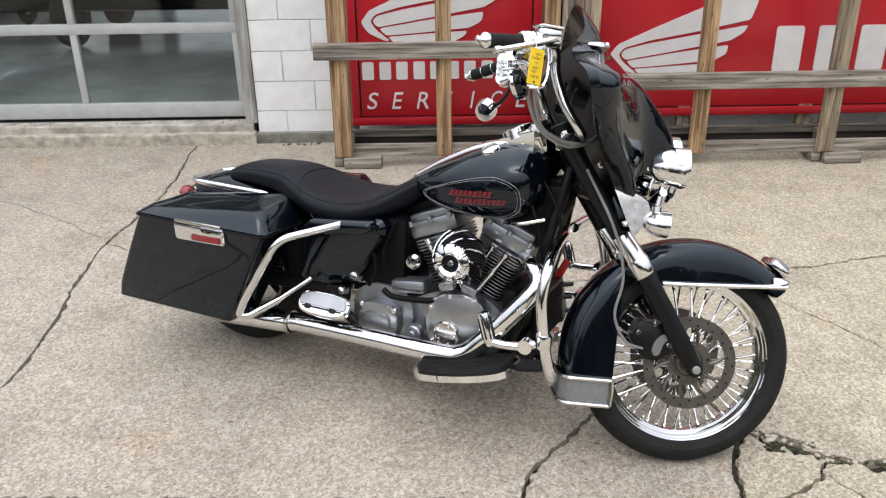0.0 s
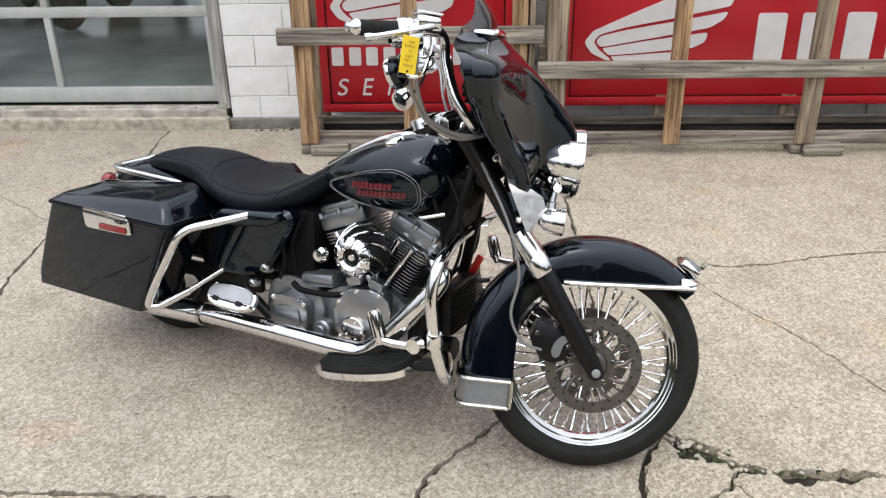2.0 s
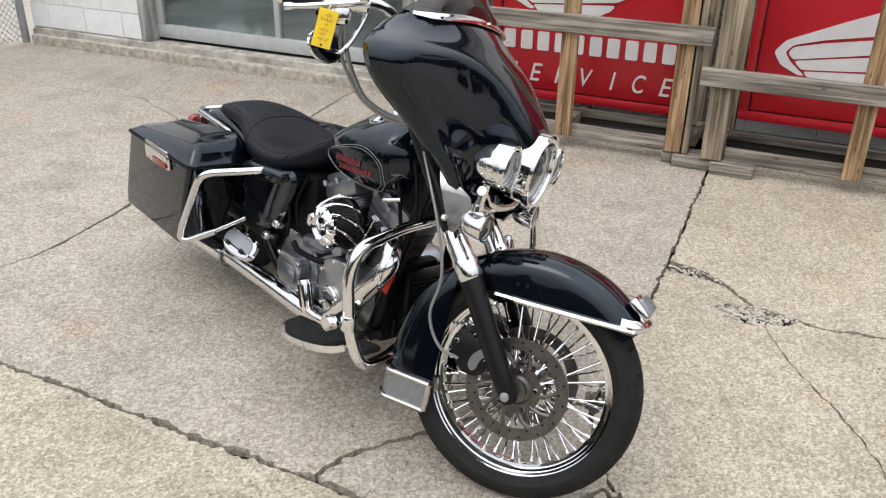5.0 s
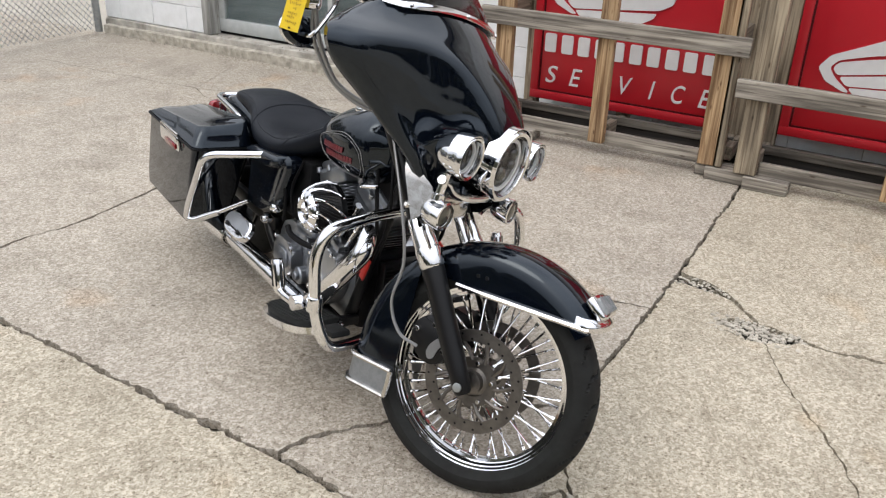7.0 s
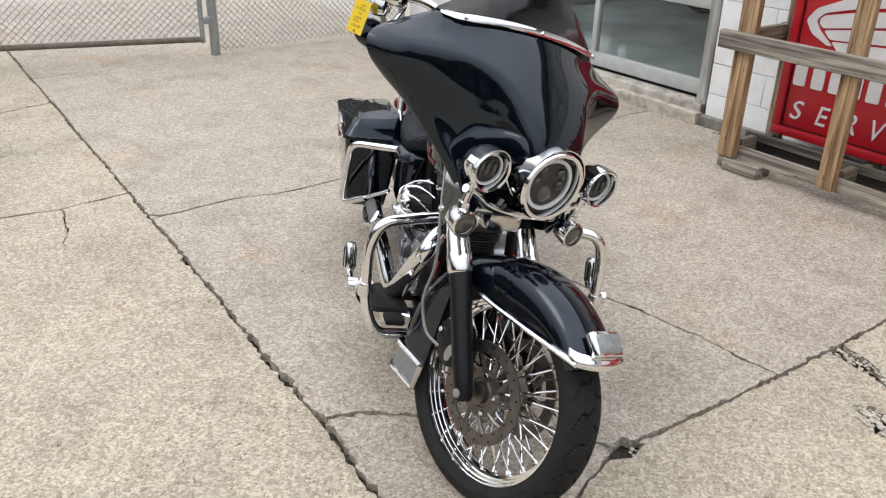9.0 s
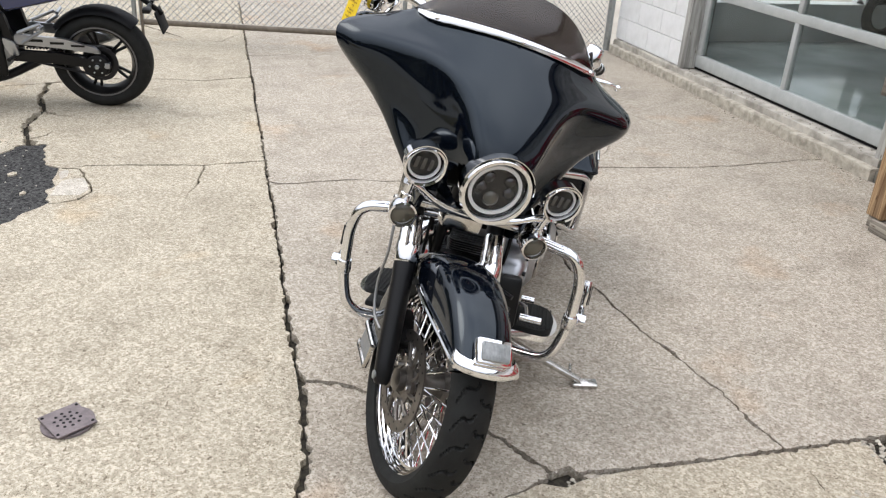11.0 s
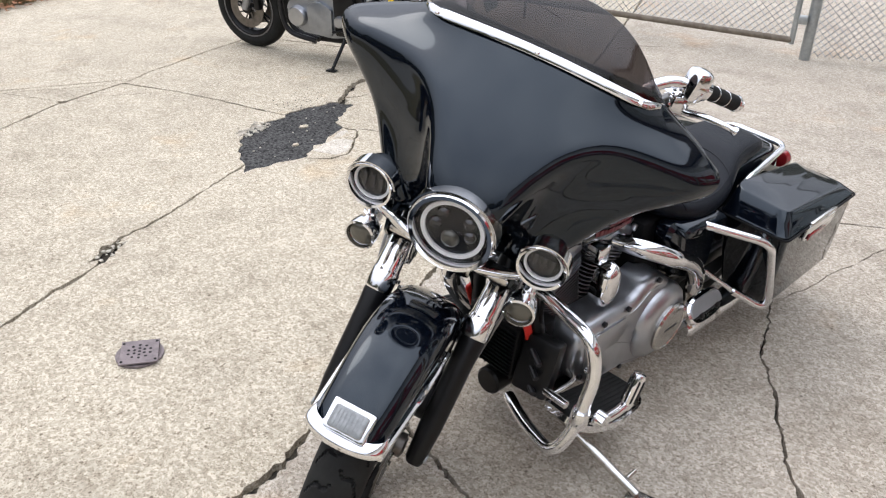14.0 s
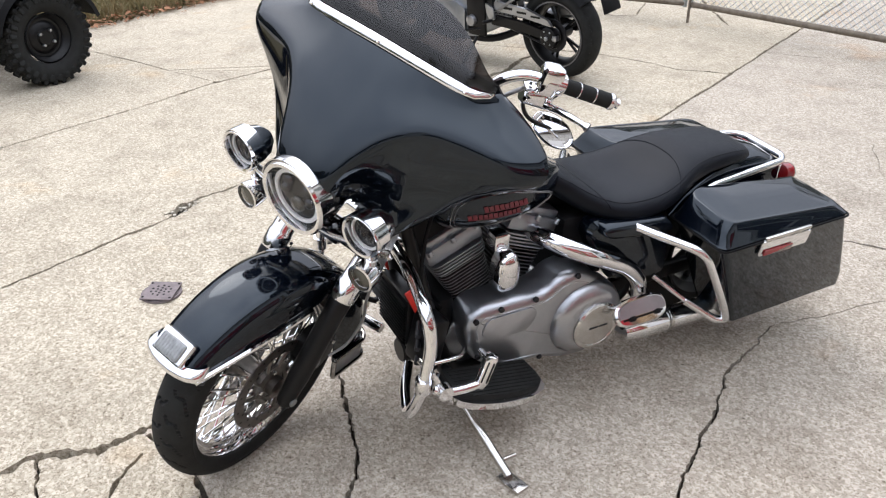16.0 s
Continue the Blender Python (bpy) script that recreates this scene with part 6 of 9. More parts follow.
        p0 = a - d * 0.045 + V(0.052, 0, -0.008)
        line = [p0, p0 + d * 0.04 + V(0.016, 0, -0.006), p0 + d * 0.11 + V(0.010, 0, -0.022), p0 + d * 0.165 + V(-0.004, 0, -0.034)]
        line = [q0 + V(-0.006, 0, 0.022) for q0 in line]
        if s > 0:
            line = [V(1.034, 0.290, 1.132), V(1.030, 0.334, 1.122), V(1.040, 0.372, 1.132), V(1.046, 0.415, 1.136), V(1.044, 0.455, 1.133)]
        tube(bm, smooth_path(line, 6), 0.0078, 10, lambda t: 1.25 - 0.4 * t + (0.5 if t > 0.93 else 0))
        part("lever", bm, M_CHROME, bars, "chrome hand lever")
        # mirror hung below the perch
        bm = bmesh.new()
        c = V(1.004, -0.332, 1.056) if s < 0 else V(0.972, 0.343, 1.032)
        if s < 0:
            stem = [V(1.050, -0.300, 1.170), V(1.087, -0.312, 1.148), V(1.078, -0.355, 1.064), V(1.045, -0.348, 1.052), c + V(0.012, 0, 0)]
        else:
            stem = [V(1.030, 0.285, 1.12), V(1.034, 0.274, 1.095), V(1.010, 0.290, 1.052), c]
        tube(bm, smooth_path(stem, 6), 0.0055, 8)
        part("mirror_stem", bm, M_CHROME if s < 0 else M_SATIN, bars)
        # oval shell, glass towards the rider
        bm = bmesh.new()
        along, face = (V(0.30, 0.92, -0.10), V(-0.82, 0.40, -0.30)) if s < 0 else (V(-0.22, 0.90, -0.37), V(0.62, 0, 0.78))
        along = along.normalized()
        face = (face - along * face.dot(along)).normalized()
        mm = Matrix.Translation(c) @ Matrix((along.cross(face), along, face)).transposed().to_4x4()
        hx, hy = (0.040, 0.054) if s < 0 else (0.036, 0.060)
        rings = []
        for r0, z in ((0.001, 0.006), (0.35, 0.0055), (0.7, 0.004), (0.92, 0.002), (0.95, 0.003), (1.0, -0.002), (0.97, -0.008), (0.90, -0.0065), (0.001, -0.0065)):
            rings.append([mm @ V(hx * r0 * math.cos(t * math.pi / 20), hy * r0 * math.sin(t * math.pi / 20), z) for t in range(40)])
        loft(bm, rings)
        part("mirror", bm, M_CHROME, bars, "oval chrome mirror hung under the bar", sharp=40)
        bm = bmesh.new()
        loft(bm, [[mm @ V(hx * r0 * math.cos(t * math.pi / 20), hy * r0 * math.sin(t * math.pi / 20), z) for t in range(40)] for r0, z in ((0.97, -0.0085), (0.99, -0.012), (0.86, -0.024), (0.5, -0.031), (0.001, -0.033))])
        part("mirror_shell", bm, M_PAINT if s < 0 else M_CHROME, bars)
        # cables down to the neck
        for k, (dx, dz) in enumerate(((0.0, 0.0), (0.018, 0.02))):
            bm = bmesh.new()
            if s > 0:
                tube(bm, smooth_path([V(1.062 + dx, 0.283, 1.160), V(1.088 + dx, 0.236, 1.110), V(1.104 + dx, 0.214, 1.04), V(1.135 + dx, 0.206, 0.975), V(1.19, 0.17, 0.938), V(1.262, 0.12, 0.95)], 8), 0.0045, 8)
                part("cable", bm, M_CABLE, bars, "grey sheathed control cable")
                continue
            tube(bm, smooth_path([a - d * 0.03 + V(0.025, 0, -0.02), V(1.040 + dx, s * 0.315, 1.060), V(1.060 + dx * 0.6, s * 0.275, 0.995 + dz * 0.3), V(1.098, s * 0.24, 0.946 + dz * 0.4), V(1.165, s * 0.20, 0.917 + dz * 0.5), V(1.225, s * 0.165, 0.928), V(1.262, s * 0.12, 0.95)], 8), 0.0052 + 0.001 * k, 8)
            part("cable", bm, M_CABLE, bars, "grey sheathed control cable")
    for y in (-0.055, 0.055):
        bm = bmesh.new()
        box(bm, (0.055, 0.036, 0.06), Matrix.Translation((1.197, y, 0.935)), 0.01)
        part("riser", bm, M_CHROME, bars)
    # yellow sale tag tied to the throttle side
    tm = pose(1.046, -0.408, 1.096, 0, 3, 34)
    bm = box(bmesh.new(), (0.044, 0.0014, 0.086), tm, 0.0005, 1)
    part("price_tag", bm, M_YELLOW, bars, "yellow paper tag with handwritten lines")
    for w, z, dx in ((0.020, 0.030, 0.003), (0.028, 0.020, -0.001), (0.012, 0.009, 0.002), (0.026, -0.003, 0.000), (0.018, -0.012, -0.004), (0.030, -0.024, 0.001)):
        for k in range(int(w / 0.0045)):
            bm = box(bmesh.new(), (0.0015, 0.0006, 0.0040 + 0.002 * ((k * 7 + int(z * 1000)) % 3)), tm @ pose(dx - w / 2 + 0.0045 * (k + 0.5), -0.0011, z, 0, 14 * ((k % 3) - 1)))
            part("tag_mark", bm, M_INK, bars)
    bm = bmesh.new()
    lathe(bm, [(0, 0.0004), (0.0026, 0.0004), (0.0026, -0.0004), (0, -0.0004)], 10, tm @ pose(0, -0.0011, -0.037, 90))
    part("tag_hole", bm, M_PLASTIC, bars)
    bm = bmesh.new()
    tube(bm, [V(1.046, -0.408, 1.138), V(1.043, -0.398, 1.150), V(1.036, -0.388, 1.166)], 0.0012, 5)
    part("tag_string", bm, M_SIGNWHITE, bars)
    return bars


build_bars()


# ---- tank, seat, bags ----
TANK = ((0.695, 0.735, 0.765, 0.035), (0.73, 0.710, 0.786, 0.075), (0.78, 0.690, 0.818, 0.115), (0.84, 0.678, 0.850, 0.142), (0.90, 0.671, 0.880, 0.158), (0.97, 0.670, 0.904, 0.168), (1.03, 0.675, 0.918, 0.170), (1.09, 0.686, 0.922, 0.163), (1.13, 0.704, 0.912, 0.146), (1.155, 0.735, 0.888, 0.112), (1.168, 0.775, 0.858, 0.055))


def tank_at(x):
    for a, b in zip(TANK, TANK[1:]):
        if x <= b[0]:
            t = (x - a[0]) / (b[0] - a[0])
            return [p + (q - p) * t for p, q in zip(a, b)]
    return TANK[-1]


def tank_side(x, z, s, lift=0.0012):
    """The place on the tank's flank at x and z."""
    _, zb, zt, w = tank_at(x)
    k = max(-0.98, min(0.98, (z - (zb + zt) / 2) / ((zt - zb) / 2)))
    e = 2.2 if k > 0 else 2.6
    return V(x, s * (w * (1 - abs(k) ** e) ** (1 / e) + lift), z)


def build_tank():
    bm = bmesh.new()
    xs = [0.695 + 0.473 * (k / 40) for k in range(41)]
    rings = []
    for x in xs:
        _, zb, zt, w = tank_at(min(x, 1.1679))
        # smooth the table a little
        if 0.72 < x < 1.145:
            n = [tank_at(x + d) for d in (-0.02, 0, 0.02)]
            zb, zt, w = (sum(q[i] for q in n) / 3 for i in (1, 2, 3))
        rings.append(oval(x, zb, zt, w, 36, 2.2, 2.6))
    loft(bm, rings)
    tank = part("fuel_tank", bm, M_PAINT, bike, "gloss black fuel tank with silver pinstripe and red badge", sharp=70)
    for s in (-1, 1):
        for inset, r in ((0.0, 0.0008), (0.008, 0.0005)):
            bm = bmesh.new()
            loop = []
            for k in range(49):
                a = 2 * math.pi * k / 48
                c, sn = math.cos(a), math.sin(a)
                x = 0.945 + (0.168 - inset) * c
                t = max(0.0, min(1.0, (x - 0.775) / 0.26))
                half = (0.079 - inset) * math.sin(math.acos(max(-1, min(1, c)))) ** 0.7 * (0.30 + 0.70 * t)
                z = 0.738 + 0.030 * (x - 0.775) / 0.34 + math.copysign(half, sn)
                loop.append(tank_side(x, z, s))
            tube(bm, loop, r, 5)
            part("pinstripe", bm, M_PIN, tank, "thin silver pinstripe")
        # badge as plain red bars in two slanting rows
        for z0, xs0, xs1, n in ((0.768, 0.885, 1.030, 9), (0.744, 0.905, 1.072, 11)):
            for k in range(n):
                xa = xs0 + (xs1 - xs0) * k / n
                xb = xa + (xs1 - xs0) / n * 0.74
                bm = bmesh.new()
                zc, hh = z0 + 0.10 * (xa - 0.90), (0.0085, 0.0070, 0.0078)[k % 3]
                q = [tank_side(xa, zc - hh, s, 0.001), tank_side(xb, zc - hh, s, 0.001), tank_side(xb + 0.006, zc + hh, s, 0.001), tank_side(xa + 0.006, zc + hh, s, 0.001)]
                loft(bm, [q, [p + V(0, s * 0.0012, 0) for p in q]])
                part("badge_bar", bm, M_REDLOGO, tank)
            bm = bmesh.new()
            zc = z0 - 0.011
            q = [tank_side(xs0 - 0.004 + (xs1 - xs0) * t / 6, zc + 0.10 * (xs0 + (xs1 - xs0) * t / 6 - 0.90), s, 0.0012) for t in range(7)]
            tube(bm, q, 0.0012, 5)
            part("badge_line", bm, M_REDLOGO, tank)
    # chrome console along the crown, filler cap
    bm = bmesh.new()
    rows = []
    for k in range(14):
        x = 0.70 + 0.375 * k / 13
        zt = tank_at(x)[2]
        w = 0.018 + 0.034 * (k / 13) ** 1.3
        rows.append([V(x, -w, zt - 0.012), V(x, -w * 0.8, zt + 0.006), V(x, 0, zt + 0.010), V(x, w * 0.8, zt + 0.006), V(x, w, zt - 0.012)])
    loft(bm, rows)
    part("console", bm, M_CHROME, tank, "chrome tank-top console", sharp=50)
    for y in (-0.085, 0.085):
        bm = bmesh.new()
        lathe(bm, [(0.030, -0.012), (0.030, 0.004), (0.026, 0.010), (0.010, 0.013), (0, 0.013)], 28, Matrix.Translation((0.985, y, 0.892)) @ pose(0, 0, 0, -24 if y > 0 else 24, -14))
        part("filler_cap", bm, M_CHROME, tank)
    bm = bmesh.new()
    prism(bm, rounded([(0.965, 0.890), (0.985, 0.916), (1.085, 0.966), (1.104, 0.960), (1.112, 0.875), (1.02, 0.862)], 0.012), -0.046, 0.046, 0.006)
    part("dash_panel", bm, M_CHROME, tank, "tall chrome dash panel")
    bm = bmesh.new()
    lathe(bm, [(0, 0.012), (0.040, 0.012), (0.046, 0.008), (0.050, -0.02), (0, -0.02)], 32, Matrix.Translation((1.035, 0, 0.947)) @ pose(0, 0, 0, 0, -26))
    part("ignition_switch", bm, M_CHROME, tank)
    # chrome cowl between tank and bars
    bm = bmesh.new()
    prism(bm, rounded([(1.06, 0.93), (1.10, 0.985), (1.135, 0.975), (1.150, 0.90), (1.10, 0.885)], 0.012), -0.045, 0.045, 0.006)
    part("neck_cover", bm, M_CHROME, tank)
    return tank


build_tank()

SEAT = ((-0.030, 0.672, 0.690, 0.06), (-0.012, 0.668, 0.708, 0.085), (0.03, 0.666, 0.724, 0.102), (0.09, 0.664, 0.735, 0.110), (0.17, 0.656, 0.740, 0.117), (0.24, 0.642, 0.738, 0.130), (0.295, 0.626, 0.722, 0.150), (0.345, 0.612, 0.700, 0.166), (0.40, 0.602, 0.684, 0.175),
        (0.47, 0.597, 0.678, 0.177), (0.54, 0.603, 0.684, 0.171), (0.60, 0.617, 0.704, 0.153), (0.655, 0.640, 0.734, 0.126), (0.70, 0.670, 0.762, 0.098), (0.745, 0.710, 0.782, 0.070), (0.785, 0.745, 0.790, 0.045), (0.80, 0.765, 0.786, 0.020))


def seat_at(x):
    """Underside, top and half width of the seat at x, as smooth curves."""
    return [knots([(q[0], q[i]) for q in SEAT], x) for i in (1, 2, 3)]


def seat_ring(x, angles):
    zb, zt, w = seat_at(x)
    dish = 0.026 * math.exp(-((x - 0.46) / 0.14) ** 2)
    pts = []
    for a in angles:
        c, sn = math.cos(a), math.sin(a)
        e = 2.5 if sn > 0 else 3.2
        y = math.copysign(abs(c) ** (2 / e), c)
        k = math.copysign(abs(sn) ** (2 / e), sn)
        z = (zb + zt) / 2 + (zt - zb) / 2 * k
        if k > 0:
            z += dish * k * k * (1.6 * y * y - 0.45)
        pts.append(V(x, w * y, z))
    return pts


def build_seat():
    bm = bmesh.new()
    n = 72
    angles = [2 * math.pi * (k + 0.5) / n for k in range(n)]
    xs = [-0.030 + 0.83 * k / 90 for k in range(91)]
    loft(bm, [seat_ring(x, angles) for x in xs])
    seat = part("seat", bm, M_VINYL, bike, "black stitched two-up vinyl seat", sharp=75)
    arc = [0.12 + (math.pi - 0.24) * k / 40 for k in range(41)]
    # piped seams: behind the rider's bucket and round the pillion's rim
    for xx, bow in ((0.285, 0.055), (0.640, -0.05)):
        bm = bmesh.new()
        tube(bm, [seat_ring(xx + bow * math.cos(a) ** 2, [a])[0] for a in arc], 0.0022, 6)
        part("seam", bm, M_VINYL, seat)
    for sd in (-1, 1):
        bm = bmesh.new()
        tube(bm, [seat_ring(-0.02 + 0.79 * k / 60, [math.pi / 2 + sd * (math.pi / 2 - 0.55)])[0] for k in range(61)], 0.0018, 6)
        part("seam", bm, M_VINYL, seat)
    return seat


build_seat()


def build_bag(s):
    """A stretched hard bag: raked box, domed lid, latch with reflector."""
    def ring(z, front, rear, inn, out, r=0.022):
        return [V(x, s * y, z + dz) for (x, y), dz in zip(rounded([(front, inn), (front, out), (rear, out), (rear, inn)], r, 5), [0] * 24)]
    bm = bmesh.new()
    zs = [(0.236, 0.155, -0.305, 0.185, 0.318), (0.247, 0.172, -0.335, 0.170, 0.334), (0.30, 0.198, -0.322, 0.165, 0.340), (0.45, 0.272, -0.247, 0.160, 0.357), (0.582, 0.340, -0.176, 0.155, 0.372)]
    loft(bm, [ring(*q) for q in zs])
    bag = part("saddlebag", bm, M_PAINT, bike, "gloss black stretched hard saddlebag", sharp=40)
    bm = bmesh.new()
    rings = [ring(0.584, 0.348, -0.182, 0.152, 0.374, 0.03), ring(0.590, 0.348, -0.181, 0.152, 0.373, 0.03)]

    def slanted(z0, z1, front, rear, inn, out, r, lift=1.0):
        q = ring(0, front, rear, inn, out, r)
        for p in q:
            t = (p.x + 0.178) / 0.49
            k = max(0.0, min(1.0, (0.335 - abs(p.y)) / 0.16)) * max(0.0, min(1.0, (p.x + 0.185) / 0.14, (0.335 - p.x) / 0.10))
            p.z = z0 + (z1 - z0) * t + lift * 0.030 * (1 - (1 - k) ** 2)
        return q
    # near-upright walls, a crisp crest, then a dished top that climbs towards the seat
    rings += [slanted(0.592, 0.594, 0.345, -0.181, 0.153, 0.370, 0.034, 0.0), slanted(0.596, 0.622, 0.333, -0.180, 0.158, 0.357, 0.038, 0.4), slanted(0.600, 0.652, 0.316, -0.178, 0.166, 0.342, 0.042), slanted(0.6015, 0.6535, 0.313, -0.175, 0.169, 0.339, 0.042)]
    rings += [slanted(0.6005, 0.6525, 0.313 - 0.13 * k, -0.175 + 0.13 * k, 0.169 + 0.083 * k, 0.339 - 0.083 * k, 0.042 * (1 - k) + 0.004) for k in (0.05, 0.15, 0.28, 0.42, 0.58, 0.74, 0.9)]
    loft(bm, rings)
    lid = part("lid", bm, M_PAINT, bag, "gloss black domed bag lid", sharp=32)
    bm = bmesh.new()
    tube(bm, [V(p.x, p.y, 0.583) for p in ring(0.583, 0.347, -0.183, 0.150, 0.3775)] + [V(0.347 - 0.022, s * 0.150, 0.583)], 0.004, 6)
    part("lid_seal", bm, M_PLASTIC, bag)
    # latch
    bm = bmesh.new()
    box(bm, (0.205, 0.016, 0.058), Matrix.Translation((0.095, s * 0.376, 0.556)) @ pose(0, 0, 0, s * -6, -1.5), 0.010)
    latch = part("latch", bm, M_CHROME, bag, "chrome bag latch with red reflector")
    bm = bmesh.new()
    box(bm, (0.118, 0.004, 0.020), Matrix.Translation((0.128, s * 0.3862, 0.545)) @ pose(0, 0, 0, s * -6, -1.5), 0.0015)
    part("reflector", bm, M_REDLENS, bag, "red reflector strip")
    bm = bmesh.new()
    box(bm, (0.19, 0.012, 0.012), Matrix.Translation((0.092, s * 0.379, 0.590)), 0.004)
    part("latch_lip", bm, M_CHROMEDULL, bag)
    # tubular guard ahead of the bag
    bm = bmesh.new()
    tube(bm, round_path([(0.585, s * 0.10, 0.628), (0.50, s * 0.215, 0.606), (0.385, s * 0.350, 0.578), (0.250, s * 0.356, 0.345), (0.222, s * 0.352, 0.288), (0.250, s * 0.335, 0.285), (0.33, s * 0.27, 0.340)], 0.05, 7), 0.0128, 14)
    part("bag_guard", bm, M_CHROME, bag, "chrome tubular bag guard")
    bm = bmesh.new()
    rod(bm, (0.31, s * 0.285, 0.325), (0.405, s * 0.19, 0.405), 0.0085, seg=12)
    part("guard_brace", bm, M_CHROME, bag)
    return bag


for s in (-1, 1):
    build_bag(s)


def build_rear():
    # rear fender under the seat's tail
    bm = bmesh.new()
    rows = []
    for k in range(20):
        a = radians(35 + 135 * k / 19)
        d = Vector((math.cos(a), 0, math.sin(a)))
        c = V(0.0, 0, 0.335)
        R, w = 0.352, 0.098
        rows.append([c + d * (R - 0.10) + V(0, -w, 0), c + d * (R - 0.03) + V(0, -w, 0), c + d * (R - 0.008) + V(0, -w * 0.75, 0), c + d * R, c + d * (R - 0.008) + V(0, w * 0.75, 0), c + d * (R - 0.03) + V(0, w, 0), c + d * (R - 0.10) + V(0, w, 0), c + d * (R - 0.02)])
    loft(bm, rows)
    f = part("rear_fender", bm, M_PAINT, bike, "gloss black rear fender", sharp=50)
    # chrome luggage rail round the pillion
    bm = bmesh.new()
    tube(bm, round_path([(0.25, -0.158, 0.636), (0.20, -0.157, 0.660), (-0.140, -0.112, 0.650), (-0.176, -0.085, 0.648), (-0.176, 0.085, 0.648), (-0.140, 0.112, 0.650), (0.20, 0.157, 0.660), (0.25, 0.158, 0.636)], 0.05, 6), 0.0115, 12)
    part("luggage_rail", bm, M_CHROME, f, "chrome rail behind the seat")
    for s in (-1, 1):
        bm = bmesh.new()
        lathe(bm, [(0, -0.03), (0.028, -0.02), (0.032, 0.0), (0.030, 0.012), (0.02, 0.022), (0, 0.026)], 24, to_axis((-0.198, s * 0.100, 0.592), (-1, s * 0.15, 0.54)))
        part("tail_lamp", bm, M_REDLENS, f, "red tail lamp")
    bm = boxed(-0.175, -0.155, -0.10, 0.10, 0.565, 0.625, 0.008)
    part("tail_bar", bm, M_CHROME, f)
    # rear wheel
    bm = bmesh.new()
    lathe(bm, [(0.205, -0.07), (0.215, -0.07), (0.215, -0.06), (0.195, -0.05), (0.19, 0.05), (0.215, 0.06), (0.215, 0.07), (0.205, 0.07), (0.18, 0.04), (0.18, -0.04)], 48, AROUND_Y, closed=True)
    w = part("rear_wheel", bm, M_SATIN, bike, "black cast rear wheel", m=Matrix.Translation((0, 0, 0.347)))
    part("tyre", wheel_tyre(0.315, 0.14, 0.205, 24, 144), M_RUBBER, w)
    for k in range(9):
        a = 2 * math.pi * k / 9
        bm = bmesh.new()
        rod(bm, (0.03 * math.cos(a), 0, 0.03 * math.sin(a)), (0.19 * math.cos(a), 0, 0.19 * math.sin(a)), 0.012, seg=8)
        part("cast_spoke", bm, M_SATIN, w)
    bm = bmesh.new()
    rod(bm, (0, -0.09, 0), (0, 0.09, 0), 0.05, seg=20)
    part("hub", bm, M_SATIN, w)
    # swing arms, shocks
    for s in (-1, 1):
        bm = bmesh.new()
        box(bm, (0.52, 0.03, 0.055), Matrix.Translation((0.25, s * 0.115, -0.002)), 0.01)
        part("swing_arm", bm, M_SATIN, w)


build_rear()


# ---- engine, pipes, frame ----
def cylinder(bm_fin, top, base, n, w0, w1, depth):
    """A stack of rounded cooling fins from base to top."""
    a, b = Vector(base), Vector(top)
    m = to_axis(a, b)
    h = (b - a).length
    for k in range(n):
        z = h * (k + 0.5) / n
        w = w0 + (w1 - w0) * k / (n - 1)
        ring = rounded([(-w, -depth), (w, -depth), (w, depth), (-w, depth)], 0.028, 4)
        lo = [m @ V(y, x, z - 0.0022) for x, y in ring]
        hi = [m @ V(y, x, z + 0.0022) for x, y in ring]
        loft(bm_fin, [lo, hi])
    rod(bm_fin, a, b, min(w0, depth) * 0.86, seg=24)


